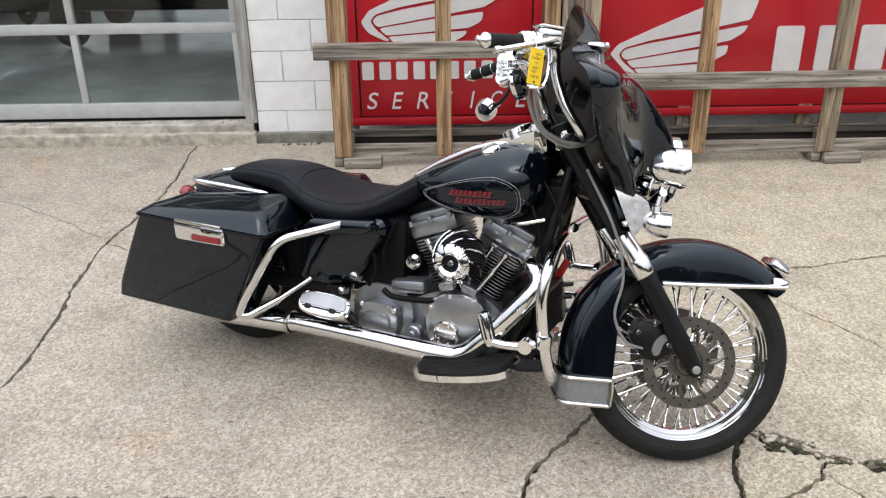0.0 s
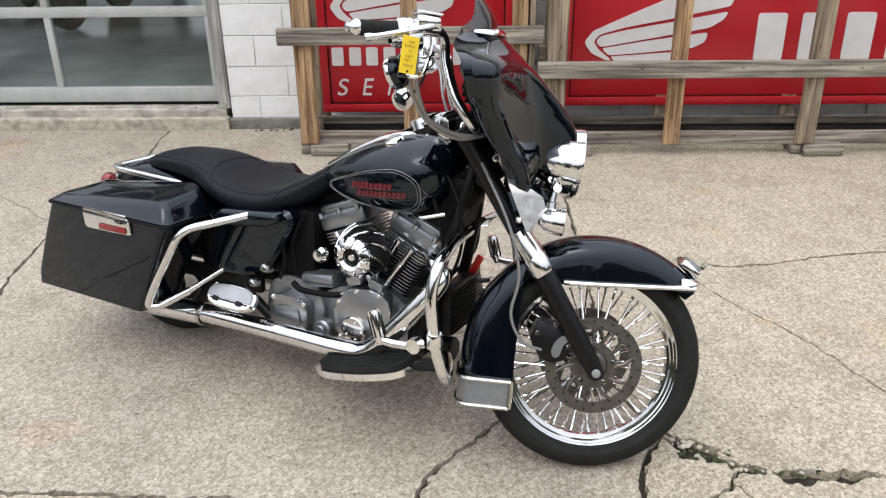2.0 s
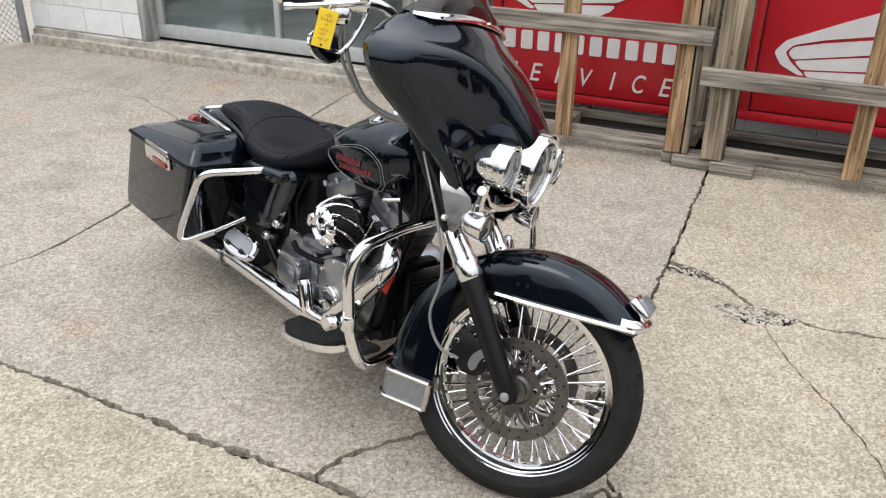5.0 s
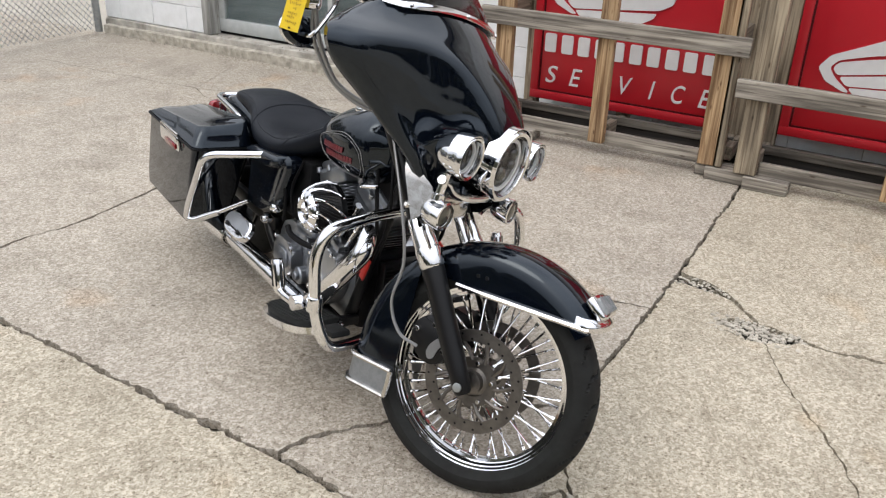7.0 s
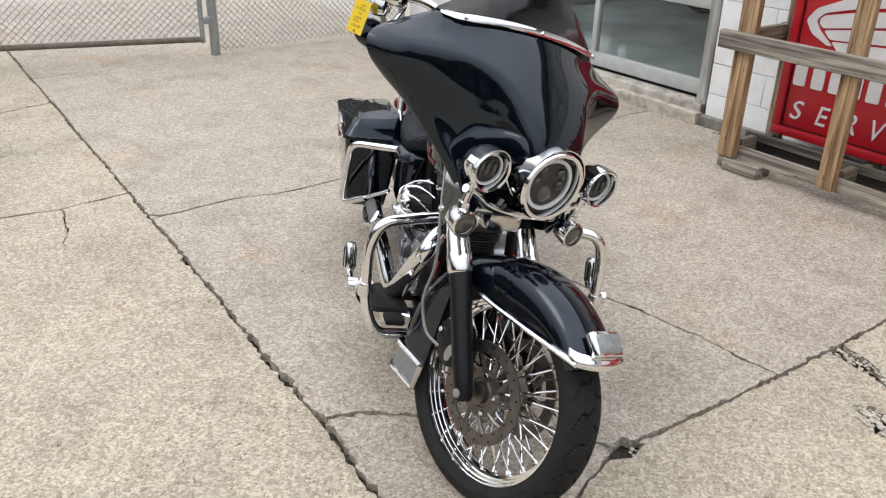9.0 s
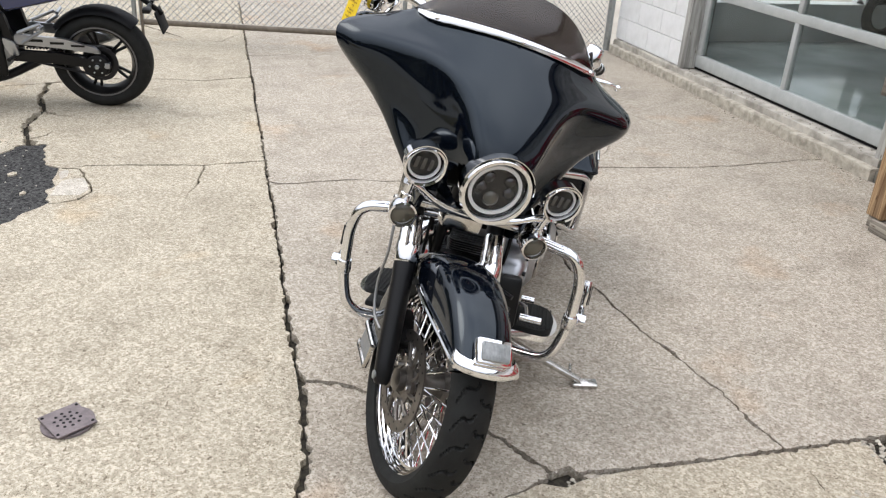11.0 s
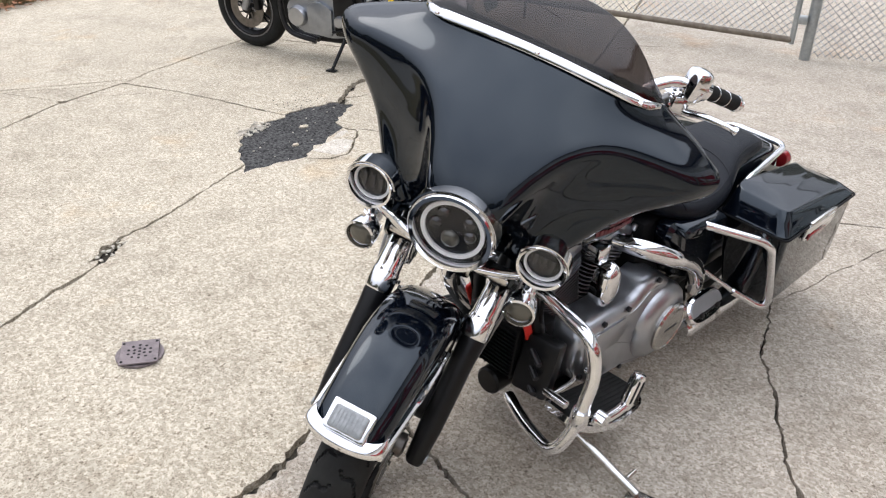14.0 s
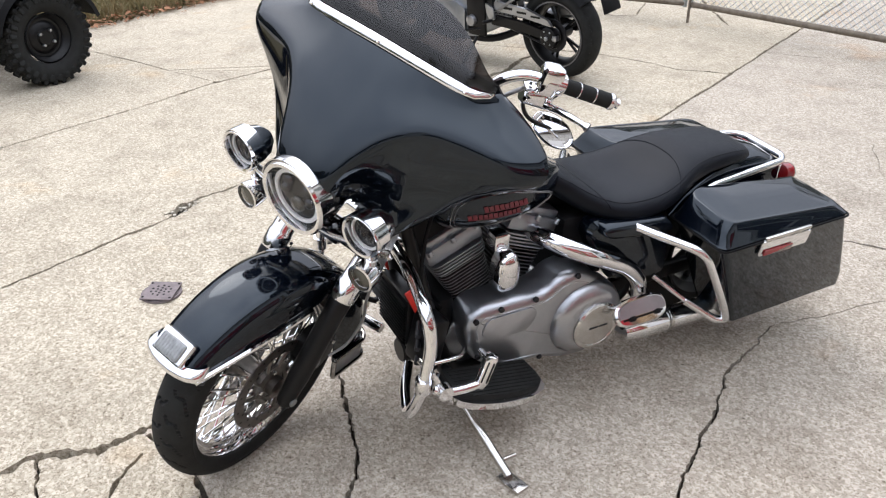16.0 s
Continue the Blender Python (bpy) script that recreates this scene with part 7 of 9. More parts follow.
def build_engine():
    bm = bmesh.new()
    prism(bm, rounded([(0.70, 0.215), (0.70, 0.34), (0.80, 0.40), (0.90, 0.435), (1.00, 0.425), (1.075, 0.37), (1.09, 0.27), (1.05, 0.205)], 0.035), -0.098, 0.11, 0.008)
    eng = part("engine", bm, M_SILVER, bike, "silver air-cooled V-twin engine")
    crank = V(0.922, 0, 0.310)
    for name, ang in (("rear", -22.5), ("front", 22.5)):
        d = V(math.sin(radians(ang)), 0, math.cos(radians(ang)))
        side = V(d.z, 0, -d.x)
        bm = bmesh.new()
        rod(bm, crank + d * 0.110, crank + d * 0.262, 0.058, seg=24)
        part("cylinder", bm, M_FIN, eng, "black finned cylinder with bright fin edges", sharp=30)
        fm = to_axis(crank + d * 0.110, crank + d * 0.262)
        for k in range(13):
            z, w = 0.152 * (k + 0.5) / 13, 0.066 + 0.010 * k / 12
            ring = rounded([(-w, -0.076), (w, -0.076), (w, 0.076), (-w, 0.076)], 0.028, 4)
            bm = bmesh.new()
            loft(bm, [[fm @ V(y, x, z + dz) for x, y in ring] for dz in (-0.0022, 0.0022)])
            part("cooling_fin", bm, M_FIN, eng)
        # fin edges cut bright
        bm = bmesh.new()
        m = to_axis(crank + d * 0.110, crank + d * 0.262)
        for k in range(13):
            z = 0.152 * (k + 0.5) / 13
            w = 0.066 + 0.010 * k / 12
            ring = rounded([(-w, -0.076), (w, -0.076), (w, 0.076), (-w, 0.076)], 0.028, 4)
            loop = [m @ V(y * 1.004, x * 1.004, z) for x, y in ring]
            tube(bm, loop + loop[:1], 0.0013, 4)
        tagged(part("fin_edge", bm, M_FINEDGE, eng), kind="stuff")
        head = bmesh.new()
        cylinder(head, crank + d * 0.305, crank + d * 0.262, 4, 0.084, 0.086, 0.080)
        part("cylinder_head", head, M_SILVER, eng, sharp=30)
        # rocker box in two storeys
        bm = bmesh.new()
        c = crank + d * 0.335
        mm = Matrix.Translation(c) @ pose(0, 0, 0, 0, ang)
        box(bm, (0.178, 0.150, 0.056), mm, 0.012)
        box(bm, (0.160, 0.134, 0.030), mm @ Matrix.Translation((0, 0, 0.038)), 0.012)
        rk = part("rocker_box", bm, M_SILVER, eng, "silver rocker cover")
        for x in (-0.074, 0.0, 0.074):
            for y in (-0.077, 0.077):
                bm = bmesh.new()
                q = mm @ V(x, y, 0.028)
                rod(bm, q - d * 0.012, q + d * 0.006, 0.0085, seg=10)
                part("cover_bolt", bm, M_ALLOY, eng)
        # push-rod tubes on the right
        for k in (-1, 1):
            bm = bmesh.new()
            a = crank + d * 0.125 + side * (0.022 * k - (0.03 if ang > 0 else -0.03)) + V(0, -0.098, 0)
            b = crank + d * 0.300 + side * (0.026 * k) + V(0, -0.088, 0)
            L = (b - a).length
            lathe(bm, [(0, 0), (0.013, 0), (0.013, 0.018), (0.0085, 0.022), (0.0085, L * 0.45), (0.0105, L * 0.46), (0.0105, L * 0.60), (0.0085, L * 0.61), (0.0085, L - 0.02), (0.012, L - 0.016), (0.012, L), (0, L)], 14, to_axis(a, b))
            part("pushrod_tube", bm, M_CHROME, eng)
    # right: cam cover with a round timer plate
    bm = bmesh.new()
    prism(bm, rounded([(0.815, 0.375), (0.86, 0.425), (0.975, 0.440), (1.025, 0.400), (1.015, 0.315), (0.965, 0.242), (0.885, 0.222), (0.825, 0.250)], 0.03), -0.148, -0.098, 0.010)
    part("cam_cover", bm, M_ALLOY, eng, "polished alloy cam cover")
    bm = bmesh.new()
    lathe(bm, [(0.045, 0), (0.045, 0.009), (0.041, 0.014), (0.038, 0.014), (0.037, 0.011), (0.030, 0.012), (0, 0.012)], 36, to_axis((0.893, -0.146, 0.292), (0.893, -1, 0.292)))
    tp = part("timer_cover", bm, M_CHROMEDULL, eng, "round polished timer cover")
    for k in range(5):
        a = 2 * math.pi * k / 5
        bm = bmesh.new()
        rod(bm, (0.893 + 0.031 * math.cos(a), -0.158, 0.292 + 0.031 * math.sin(a)), (0.893 + 0.031 * math.cos(a), -0.1615, 0.292 + 0.031 * math.sin(a)), 0.0042, seg=8)
        part("cover_screw", bm, M_CHROME, eng)
    for x, z in ((0.835, 0.375), (0.90, 0.422), (0.98, 0.425), (1.008, 0.33), (0.96, 0.255), (0.84, 0.258)):
        bm = bmesh.new()
        rod(bm, (x, -0.145, z), (x, -0.153, z), 0.0065, seg=8)
        part("cover_screw", bm, M_CHROME, eng)
    for x in (0.875, 0.955):
        bm = bmesh.new()
        box(bm, (0.055, 0.045, 0.032), Matrix.Translation((x, -0.108, 0.445)) @ pose(0, 0, 0, 0, -18 if x < 0.9 else 18), 0.008)
        part("lifter_block", bm, M_ALLOY, eng)
    # gearbox and its side cover
    bm = bmesh.new()
    prism(bm, rounded([(0.52, 0.235), (0.53, 0.365), (0.61, 0.405), (0.73, 0.395), (0.76, 0.30), (0.72, 0.215), (0.58, 0.205)], 0.03), -0.112, 0.10, 0.008)
    part("gearbox", bm, M_SILVER, eng, "silver gearbox case")
    bm = bmesh.new()
    prism(bm, rounded([(0.570, 0.235), (0.565, 0.325), (0.60, 0.350), (0.69, 0.350), (0.715, 0.325), (0.715, 0.250), (0.690, 0.222), (0.60, 0.215)], 0.025), -0.155, -0.112, 0.012)
    part("gearbox_cover", bm, M_ALLOY, eng, "alloy gearbox side cover")
    bm = bmesh.new()
    prism(bm, rounded([(0.590, 0.250), (0.590, 0.318), (0.690, 0.318), (0.690, 0.250)], 0.03), -0.163, -0.156, 0.003)
    part("cover_plate", bm, M_SILVER, eng)
    for x, z in ((0.583, 0.338), (0.705, 0.335), (0.70, 0.235), (0.585, 0.232)):
        bm = bmesh.new()
        rod(bm, (x, -0.150, z), (x, -0.161, z), 0.0085, seg=8)
        part("cover_bolt", bm, M_CHROME, eng)
    bm = bmesh.new()
    box(bm, (0.13, 0.07, 0.05), Matrix.Translation((0.735, -0.095, 0.415)) @ pose(0, 0, 0, 0, -8), 0.018)
    part("starter_cover", bm, M_SILVER, eng)
    bm = bmesh.new()
    rod(bm, (0.775, -0.125, 0.268), (0.775, -0.160, 0.268), 0.030, seg=20)
    rod(bm, (0.775, -0.160, 0.268), (0.775, -0.172, 0.268), 0.016, seg=14)
    part("oil_pump_boss", bm, M_SILVER, eng)
    for q, r in (((0.515, -0.165, 0.375), 0.017), ((0.555, -0.15, 0.43), 0.020)):
        bm = bmesh.new()
        lathe(bm, [(0, 0.022), (r * 0.6, 0.020), (r, 0.008), (r, -0.01), (r * 0.6, -0.02), (0, -0.02)], 20, to_axis(q, Vector(q) + V(0, -1, 0.25)))
        part("chrome_cap", bm, M_CHROME, eng)
    bm = bmesh.new()
    rows = smooth_path([(0.66, -0.15, 0.40), (0.70, -0.155, 0.385), (0.80, -0.15, 0.39), (0.87, -0.13, 0.40)], 6)
    tube(bm, rows, 0.010, 10)
    part("oil_line", bm, M_PLASTIC, eng)
    # round open air cleaner
    c = V(0.925, -0.118, 0.560)
    m = to_axis(c, c + V(0.02, -1, 0.0))
    bm = bmesh.new()
    lathe(bm, [(0, 0), (0.076, 0), (0.080, 0.008), (0.080, 0.020), (0.074, 0.026), (0.057, 0.082), (0.048, 0.090), (0, 0.090)], 40, m)
    ac = part("air_cleaner", bm, M_SATIN, bike, "round air cleaner with a toothed chrome ring")
    bm = bmesh.new()
    for k in range(44):
        a = 2 * math.pi * k / 44
        p = m @ V(0.076 * math.cos(a), 0.076 * math.sin(a), 0.022)
        q = m @ V(0.060 * math.cos(a + 0.5), 0.060 * math.sin(a + 0.5), 0.084)
        tube(bm, [p, (p + q) / 2 + (m.to_3x3() @ V(math.cos(a), math.sin(a), 0)) * 0.004, q], 0.0016, 4)
    tagged(part("filter_pleat", bm, M_FIN, ac), kind="stuff")
    for k in range(9):
        a = radians(40 * k)
        bm = bmesh.new()
        pts = [m @ V((0.085 - 0.024 * t * t) * math.cos(a + t * 0.95), (0.085 - 0.024 * t * t) * math.sin(a + t * 0.95), 0.010 + 0.084 * t) for t in (0, 0.2, 0.4, 0.6, 0.8, 1)]
        tube(bm, pts, 0.0042, 8)
        part("cage_bar", bm, M_CHROME, ac)
    bm = bmesh.new()
    n = 10
    prof = []
    seg = 80
    rings = []
    for r0, z in ((0.025, 0.092), (0.028, 0.104), (0.038, 0.112), (0.051, 0.108), (0.061, 0.098), (0.061, 0.088), (0.032, 0.088)):
        ring = []
        for i in range(seg):
            a = 2 * math.pi * i / seg
            notch = 0.92 if (r0 > 0.045 and (i * n / seg) % 1 < 0.22) else 1.0
            ring.append(m @ V(r0 * notch * math.cos(a), r0 * notch * math.sin(a), z - (0.006 if notch < 1 else 0)))
        rings.append(ring)
    loft(bm, rings + rings[:1], caps=False)
    part("face_ring", bm, M_CHROME, ac, "toothed chrome face ring", sharp=30)
    bm = bmesh.new()
    lathe(bm, [(0, 0.106), (0.008, 0.106), (0.011, 0.100), (0.011, 0.088), (0, 0.088)], 14, m)
    part("centre_bolt", bm, M_CHROME, ac)
    for k in range(12):
        a = 2 * math.pi * k / 12
        bm = bmesh.new()
        tube(bm, [m @ V(0.012 * math.cos(a), 0.012 * math.sin(a), 0.090), m @ V(0.036 * math.cos(a), 0.036 * math.sin(a), 0.092)], 0.0014, 4)
        part("inner_vane", bm, M_SATIN, ac)
    bm = bmesh.new()
    lathe(bm, [(0, 0.018), (0.018, 0.016), (0.026, 0.004), (0.024, -0.012), (0, -0.02)], 20, to_axis((0.765, -0.145, 0.515), (0.73, -0.6, 0.56)))
    part("chrome_horn", bm, M_CHROME, eng)
    # left: primary case, clutch dome and its round cover
    outline = rounded([(1.065, 0.420), (1.03, 0.465), (0.90, 0.462), (0.805, 0.458), (0.765, 0.492), (0.700, 0.505), (0.625, 0.470), (0.560, 0.400), (0.530, 0.300), (0.550, 0.205), (0.610, 0.165), (0.700, 0.170), (0.80, 0.205), (0.95, 0.222), (1.040, 0.290)], 0.04, 5)

    def inset(d):
        """The case outline drawn in by d."""
        n, out = len(outline), []
        for i in range(n):
            p, q, r = (Vector(outline[k % n]) for k in (i - 1, i, i + 1))
            t = (r - p).normalized()
            out.append(q + Vector((t.y, -t.x)) * d)
        return out
    area = sum(p[0] * q[1] - q[0] * p[1] for p, q in zip(outline, outline[1:] + outline[:1]))
    sg = -1 if area > 0 else 1
    bm = bmesh.new()
    loft(bm, [[V(x, y, z) for x, z in inset(sg * d)] for y, d in ((0.085, 0.0), (0.155, 0.0), (0.168, 0.002), (0.179, 0.008), (0.186, 0.017), (0.190, 0.028), (0.191, 0.034))])
    pr = part("primary_case", bm, M_ALLOY, eng, "satin alloy primary case", sharp=50)
    bm = bmesh.new()
    loop = [V(x, 0.190, z) for x, z in inset(sg * 0.030)]
    tube(bm, loop + loop[:1], 0.0022, 6)
    part("case_ridge", bm, M_ALLOY, eng)
    bm = bmesh.new()
    lathe(bm, [(0.128, -0.05), (0.128, 0.0), (0.120, 0.020), (0.100, 0.034), (0.083, 0.038), (0, 0.038)], 48, to_axis((0.650, 0.185, 0.325), (0.650, 1, 0.325)))
    part("clutch_dome", bm, M_ALLOY, eng)
    bm = bmesh.new()
    lathe(bm, [(0.082, 0), (0.082, 0.008), (0.077, 0.013), (0.068, 0.014), (0.066, 0.012), (0, 0.0125)], 48, to_axis((0.632, 0.222, 0.312), (0.632, 1, 0.312)))
    part("derby_cover", bm, M_CHROMEDULL, eng, "round polished clutch cover")
    bm = bmesh.new()
    for dx, w in ((-0.02, 0.03), (0.015, 0.03)):
        boxed(0.632 + dx - w / 2, 0.632 + dx + w / 2, 0.2347, 0.2353, 0.309, 0.315, bm=bm)
    part("cover_mark", bm, M_FIN, eng)
    for x, z in ((1.035, 0.43), (0.955, 0.448), (0.84, 0.448), (0.70, 0.488), (0.575, 0.40), (0.56, 0.23), (0.80, 0.222), (0.95, 0.24), (1.02, 0.30), (0.76, 0.36)):
        bm = bmesh.new()
        rod(bm, (x, 0.183, z), (x, 0.194, z), 0.0085, seg=8)
        part("case_bolt", bm, M_FIN, eng)
    bm = bmesh.new()
    prism(bm, rounded([(0.83, 0.40), (0.85, 0.43), (1.00, 0.43), (1.02, 0.38), (0.98, 0.35), (0.86, 0.35)], 0.02), 0.187, 0.196, 0.004)
    part("primary_plate", bm, M_ALLOY, eng)
    # horn with a tall chrome cover between the cylinders
    bm = bmesh.new()
    rings = []
    for dy, k in ((0.0, 1.0), (0.028, 0.99), (0.044, 0.90), (0.052, 0.70), (0.056, 0.35)):
        ring = []
        for i in range(32):
            a = 2 * math.pi * i / 32
            w, ca, sa = 0.038 - 0.006 * math.sin(a), math.cos(a), math.sin(a)
            ring.append(V(0.925 + k * w * math.copysign(abs(ca) ** 0.75, ca), 0.120 + dy, 0.545 + k * 0.066 * math.copysign(abs(sa) ** 0.75, sa)))
        rings.append(ring)
    loft(bm, rings)
    part("horn_cover", bm, M_CHROME, bike, "tall rounded chrome horn cover", sharp=60)
    bm = bmesh.new()
    box(bm, (0.05, 0.05, 0.05), Matrix.Translation((0.93, 0.10, 0.625)), 0.008)
    part("horn_bracket", bm, M_CHROME, eng)
    return eng


build_engine()


def build_pipes():
    bm = bmesh.new()
    tube(bm, smooth_path([(1.115, -0.08, 0.565), (1.165, -0.135, 0.565), (1.195, -0.170, 0.525), (1.13, -0.195, 0.43), (1.05, -0.21, 0.335), (0.985, -0.218, 0.274), (0.90, -0.220, 0.257), (0.60, -0.220, 0.252), (0.30, -0.220, 0.244)], 8), 0.029, 18, lambda t: 0.9 + 0.18 * min(1, t * 2))
    ex = part("exhaust", bm, M_CHROME, bike, "chrome exhaust with heat shields and mufflers")
    bm = bmesh.new()
    tube(bm, smooth_path([(0.80, 0.07, 0.60), (0.770, 0.15, 0.600), (0.70, 0.198, 0.572), (0.62, 0.205, 0.532), (0.54, 0.205, 0.485), (0.480, 0.20, 0.42), (0.46, 0.195, 0.36)], 8), 0.027, 18)
    part("left_header", bm, M_CHROME, ex, "chrome crossover heat shield")
    for s, x0 in ((-1, 0.36), (1, 0.52)):
        bm = bmesh.new()
        lathe(bm, [(0, 0), (0.030, 0), (0.037, 0.03), (0.0385, 0.08), (0.0385, x0 - 0.02), (0.034, x0 + 0.03), (0.030, x0 + 0.03), (0.028, x0), (0, x0)], 28, to_axis((x0, s * 0.220, 0.243 if s < 0 else 0.245), (0.0, s * 0.215, 0.212)))
        part("muffler", bm, M_CHROME, ex, "chrome muffler")
        for x in (0.34, 0.10):
            bm = bmesh.new()
            lathe(bm, [(0.036, -0.006), (0.041, -0.006), (0.041, 0.006), (0.036, 0.006)], 24, to_axis((x, s * 0.220, 0.240), (x - 1, s * 0.22, 0.16)), closed=True)
            part("pipe_clamp", bm, M_CHROMEDULL, ex)
    bm = bmesh.new()
    tube(bm, smooth_path([(0.46, 0.195, 0.37), (0.45, 0.205, 0.30), (0.50, 0.22, 0.25)], 6), 0.022, 12)
    part("left_downpipe", bm, M_CHROMEDULL, ex)


build_pipes()


def build_frame():
    bm = bmesh.new()
    for s in (-1, 1):
        tube(bm, round_path([(1.225, s * 0.03, 0.86), (1.180, s * 0.085, 0.62), (1.105, s * 0.125, 0.31), (1.06, s * 0.125, 0.215), (0.60, s * 0.125, 0.205), (0.42, s * 0.12, 0.33), (0.44, s * 0.115, 0.62)], 0.06, 5), 0.018, 12)
    tube(bm, [(1.20, 0, 0.80), (0.75, 0, 0.68), (0.60, 0, 0.61), (0.40, 0, 0.575)], 0.03, 12)
    rod(bm, (1.17, 0, 0.985), (1.27, 0, 0.80), 0.036, seg=18)
    fr = part("frame", bm, M_SATIN, bike, "black tubular steel frame")
    # oil cooler between the down tubes
    bm = boxed(1.150, 1.195, -0.085, 0.085, 0.315, 0.475, 0.008)
    cooler = part("oil_cooler", bm, M_SATIN, fr, "black finned oil cooler")
    for k in range(12):
        part("cooler_fin", boxed(1.1955, 1.203, -0.080, 0.080, 0.325 + 0.012 * k, 0.328 + 0.012 * k), M_PLASTIC, fr)
    # finned regulator and dark shroud ahead of the crankcase
    shroud = bmesh.new()
    box(shroud, (0.055, 0.215, 0.25), Matrix.Translation((1.082, 0.0, 0.345)), 0.02)
    part("front_shroud", shroud, M_PLASTIC, fr)
    module = bmesh.new()
    box(module, (0.050, 0.105, 0.165), Matrix.Translation((1.160, 0.140, 0.385)) @ pose(0, 0, 0, 0, -12, 10), 0.012)
    part("coil_module", module, M_SATIN, fr)
    for z in (0.335, 0.385, 0.430):
        module = bmesh.new()
        rod(module, (1.175, 0.120, z), (1.205, 0.170, z - 0.006), 0.008, seg=10)
        part("plug_lead", module, M_FIN, fr)
    for k in range(9):
        part("regulator_fin", boxed(1.112, 1.130, -0.075 + 0.018 * k, -0.069 + 0.018 * k, 0.245, 0.305, 0.0015), M_SATIN, fr)
    bm = bmesh.new()
    rod(bm, (1.10, 0, 0.235), (1.175, 0, 0.235), 0.040, seg=24)
    part("oil_filter", bm, M_SATIN, fr)
    # red hang strips on the down tubes
    for s in (-1, 1):
        bm = bmesh.new()
        box(bm, (0.024, 0.008, 0.082), Matrix.Translation((1.148 if s < 0 else 1.185, s * (0.125 if s < 0 else 0.10), 0.450 if s < 0 else 0.49)) @ pose(0, 0, 0, 0, 24), 0.003)
        part("red_strip", bm, M_REDTAG, fr, "red plastic strip")
    # battery and electrics fill behind the side covers
    part("electrics_box", boxed(0.36, 0.715, -0.108, 0.108, 0.40, 0.635, 0.02), M_PLASTIC, fr)
    for s in (-1, 1):
        bm = bmesh.new()
        loft(bm, [[V(x, s * y, z) for x, z in rounded([(0.325 + k, 0.375 + k), (0.345 + k, 0.560 - k), (0.43, 0.612 - k), (0.655 - k, 0.640 - k), (0.670 - k, 0.600), (0.600 - k, 0.475), (0.55 - k, 0.41 + k), (0.45, 0.375 + k)], 0.03, 4)] for y, k in ((0.115, 0.0), (0.152, 0.0), (0.166, 0.012), (0.168, 0.03))])
        part("side_cover", bm, M_PAINT, bike, "gloss black side cover", sharp=35)
        bm = bmesh.new()
        loft(bm, [[V(x, s * y, z) for x, z in rounded([(0.36 + k, 0.570), (0.40, 0.617 - k), (0.635 - k, 0.638 - k), (0.640 - k, 0.61), (0.60, 0.585 + k), (0.45, 0.560 + k)], 0.02, 3)] for y, k in ((0.150, 0.0), (0.188, 0.002), (0.200, 0.010), (0.202, 0.02))])
        part("cover_ridge", bm, M_PAINT, bike, sharp=50)
        # engine guard hoop with its foot peg
        bm = bmesh.new()
        tube(bm, round_path([(1.225, s * 0.05, 0.655), (1.235, s * 0.16, 0.655), (1.268, s * 0.325, 0.640), (1.262, s * 0.352, 0.56), (1.285, s * 0.350, 0.40), (1.305, s * 0.318, 0.300), (1.255, s * 0.20, 0.272), (1.19, s * 0.09, 0.255)], 0.085, 8), 0.0165, 16)
        eg = part("engine_guard", bm, M_CHROME, bike, "chrome engine guard hoop")
        bm = bmesh.new()
        lathe(bm, [(0, -0.02), (0.021, -0.02), (0.0225, -0.014), (0.0225, 0.014), (0.021, 0.02), (0, 0.02)], 20, to_axis((1.280, s * 0.351, 0.435), (1.278, s * 0.352, 1)))
        part("peg_clamp", bm, M_CHROME, eg)
        bm = bmesh.new()
        tube(bm, smooth_path([(1.262, s * 0.372, 0.430), (1.235, s * 0.385, 0.422), (1.18, s * 0.388, 0.415), (1.138, s * 0.388, 0.416)], 5), 0.012, 12)
        lathe(bm, [(0, -0.013), (0.021, -0.013), (0.021, 0.013), (0, 0.013)], 20, to_axis((1.240, s * 0.385, 0.425), (1.24, s * 2, 0.425)))
        part("peg_arm", bm, M_CHROME, eg)
        a, b = V(1.136, s * 0.388, 0.412), V(1.108, s * 0.388, 0.500)
        bm = bmesh.new()
        L = (b - a).length
        lathe(bm, [(0, -0.01), (0.012, -0.008), (0.015, 0.004), (0.0175, 0.012), (0.0175, L - 0.012), (0.015, L - 0.002), (0, L)], 20, to_axis(a, b))
        part("highway_peg", bm, M_CHROME, eg, "folded chrome highway peg")
        m = to_axis(a, b)
        for k in range(8):
            t = 2 * math.pi * k / 8
            bm = bmesh.new()
            box(bm, (0.004, 0.004, L - 0.03), m @ Matrix.Translation((0.0178 * math.cos(t), 0.0178 * math.sin(t), L / 2)), 0.001, 1)
            part("peg_rib", bm, M_RUBBER, eg)
        # rider's floorboard
        def board(w_in, w_out, x0, x1):
            out = []
            for k in range(13):
                t = math.pi * k / 12
                out.append(((x0 + x1) / 2 - (x1 - x0) / 2 * math.cos(t), w_out - (w_out - w_in) * 0.55 * (1 - math.sin(t) ** 0.6)))
            out += [(x1 - 0.005, w_in), (x0 + 0.005, w_in)]
            return out
        mb = pose(1.0, 0, 0.252, 0, -13)
        for z0, z1, g, mat, nm, lab in ((-0.022, -0.001, 0.0, M_CHROME, "floorboard", "half-round floorboard with black rubber and chrome edge"),):
            bm = bmesh.new()
            o = board(0.185, 0.340, -0.162, 0.162)
            loft(bm, [[mb @ V(x, s * y, z) for x, y in o] for z in (z0, z1)])
            fb = part(nm, bm, mat, bike, lab)
        bm = bmesh.new()
        o = board(0.19, 0.325, -0.149, 0.149)
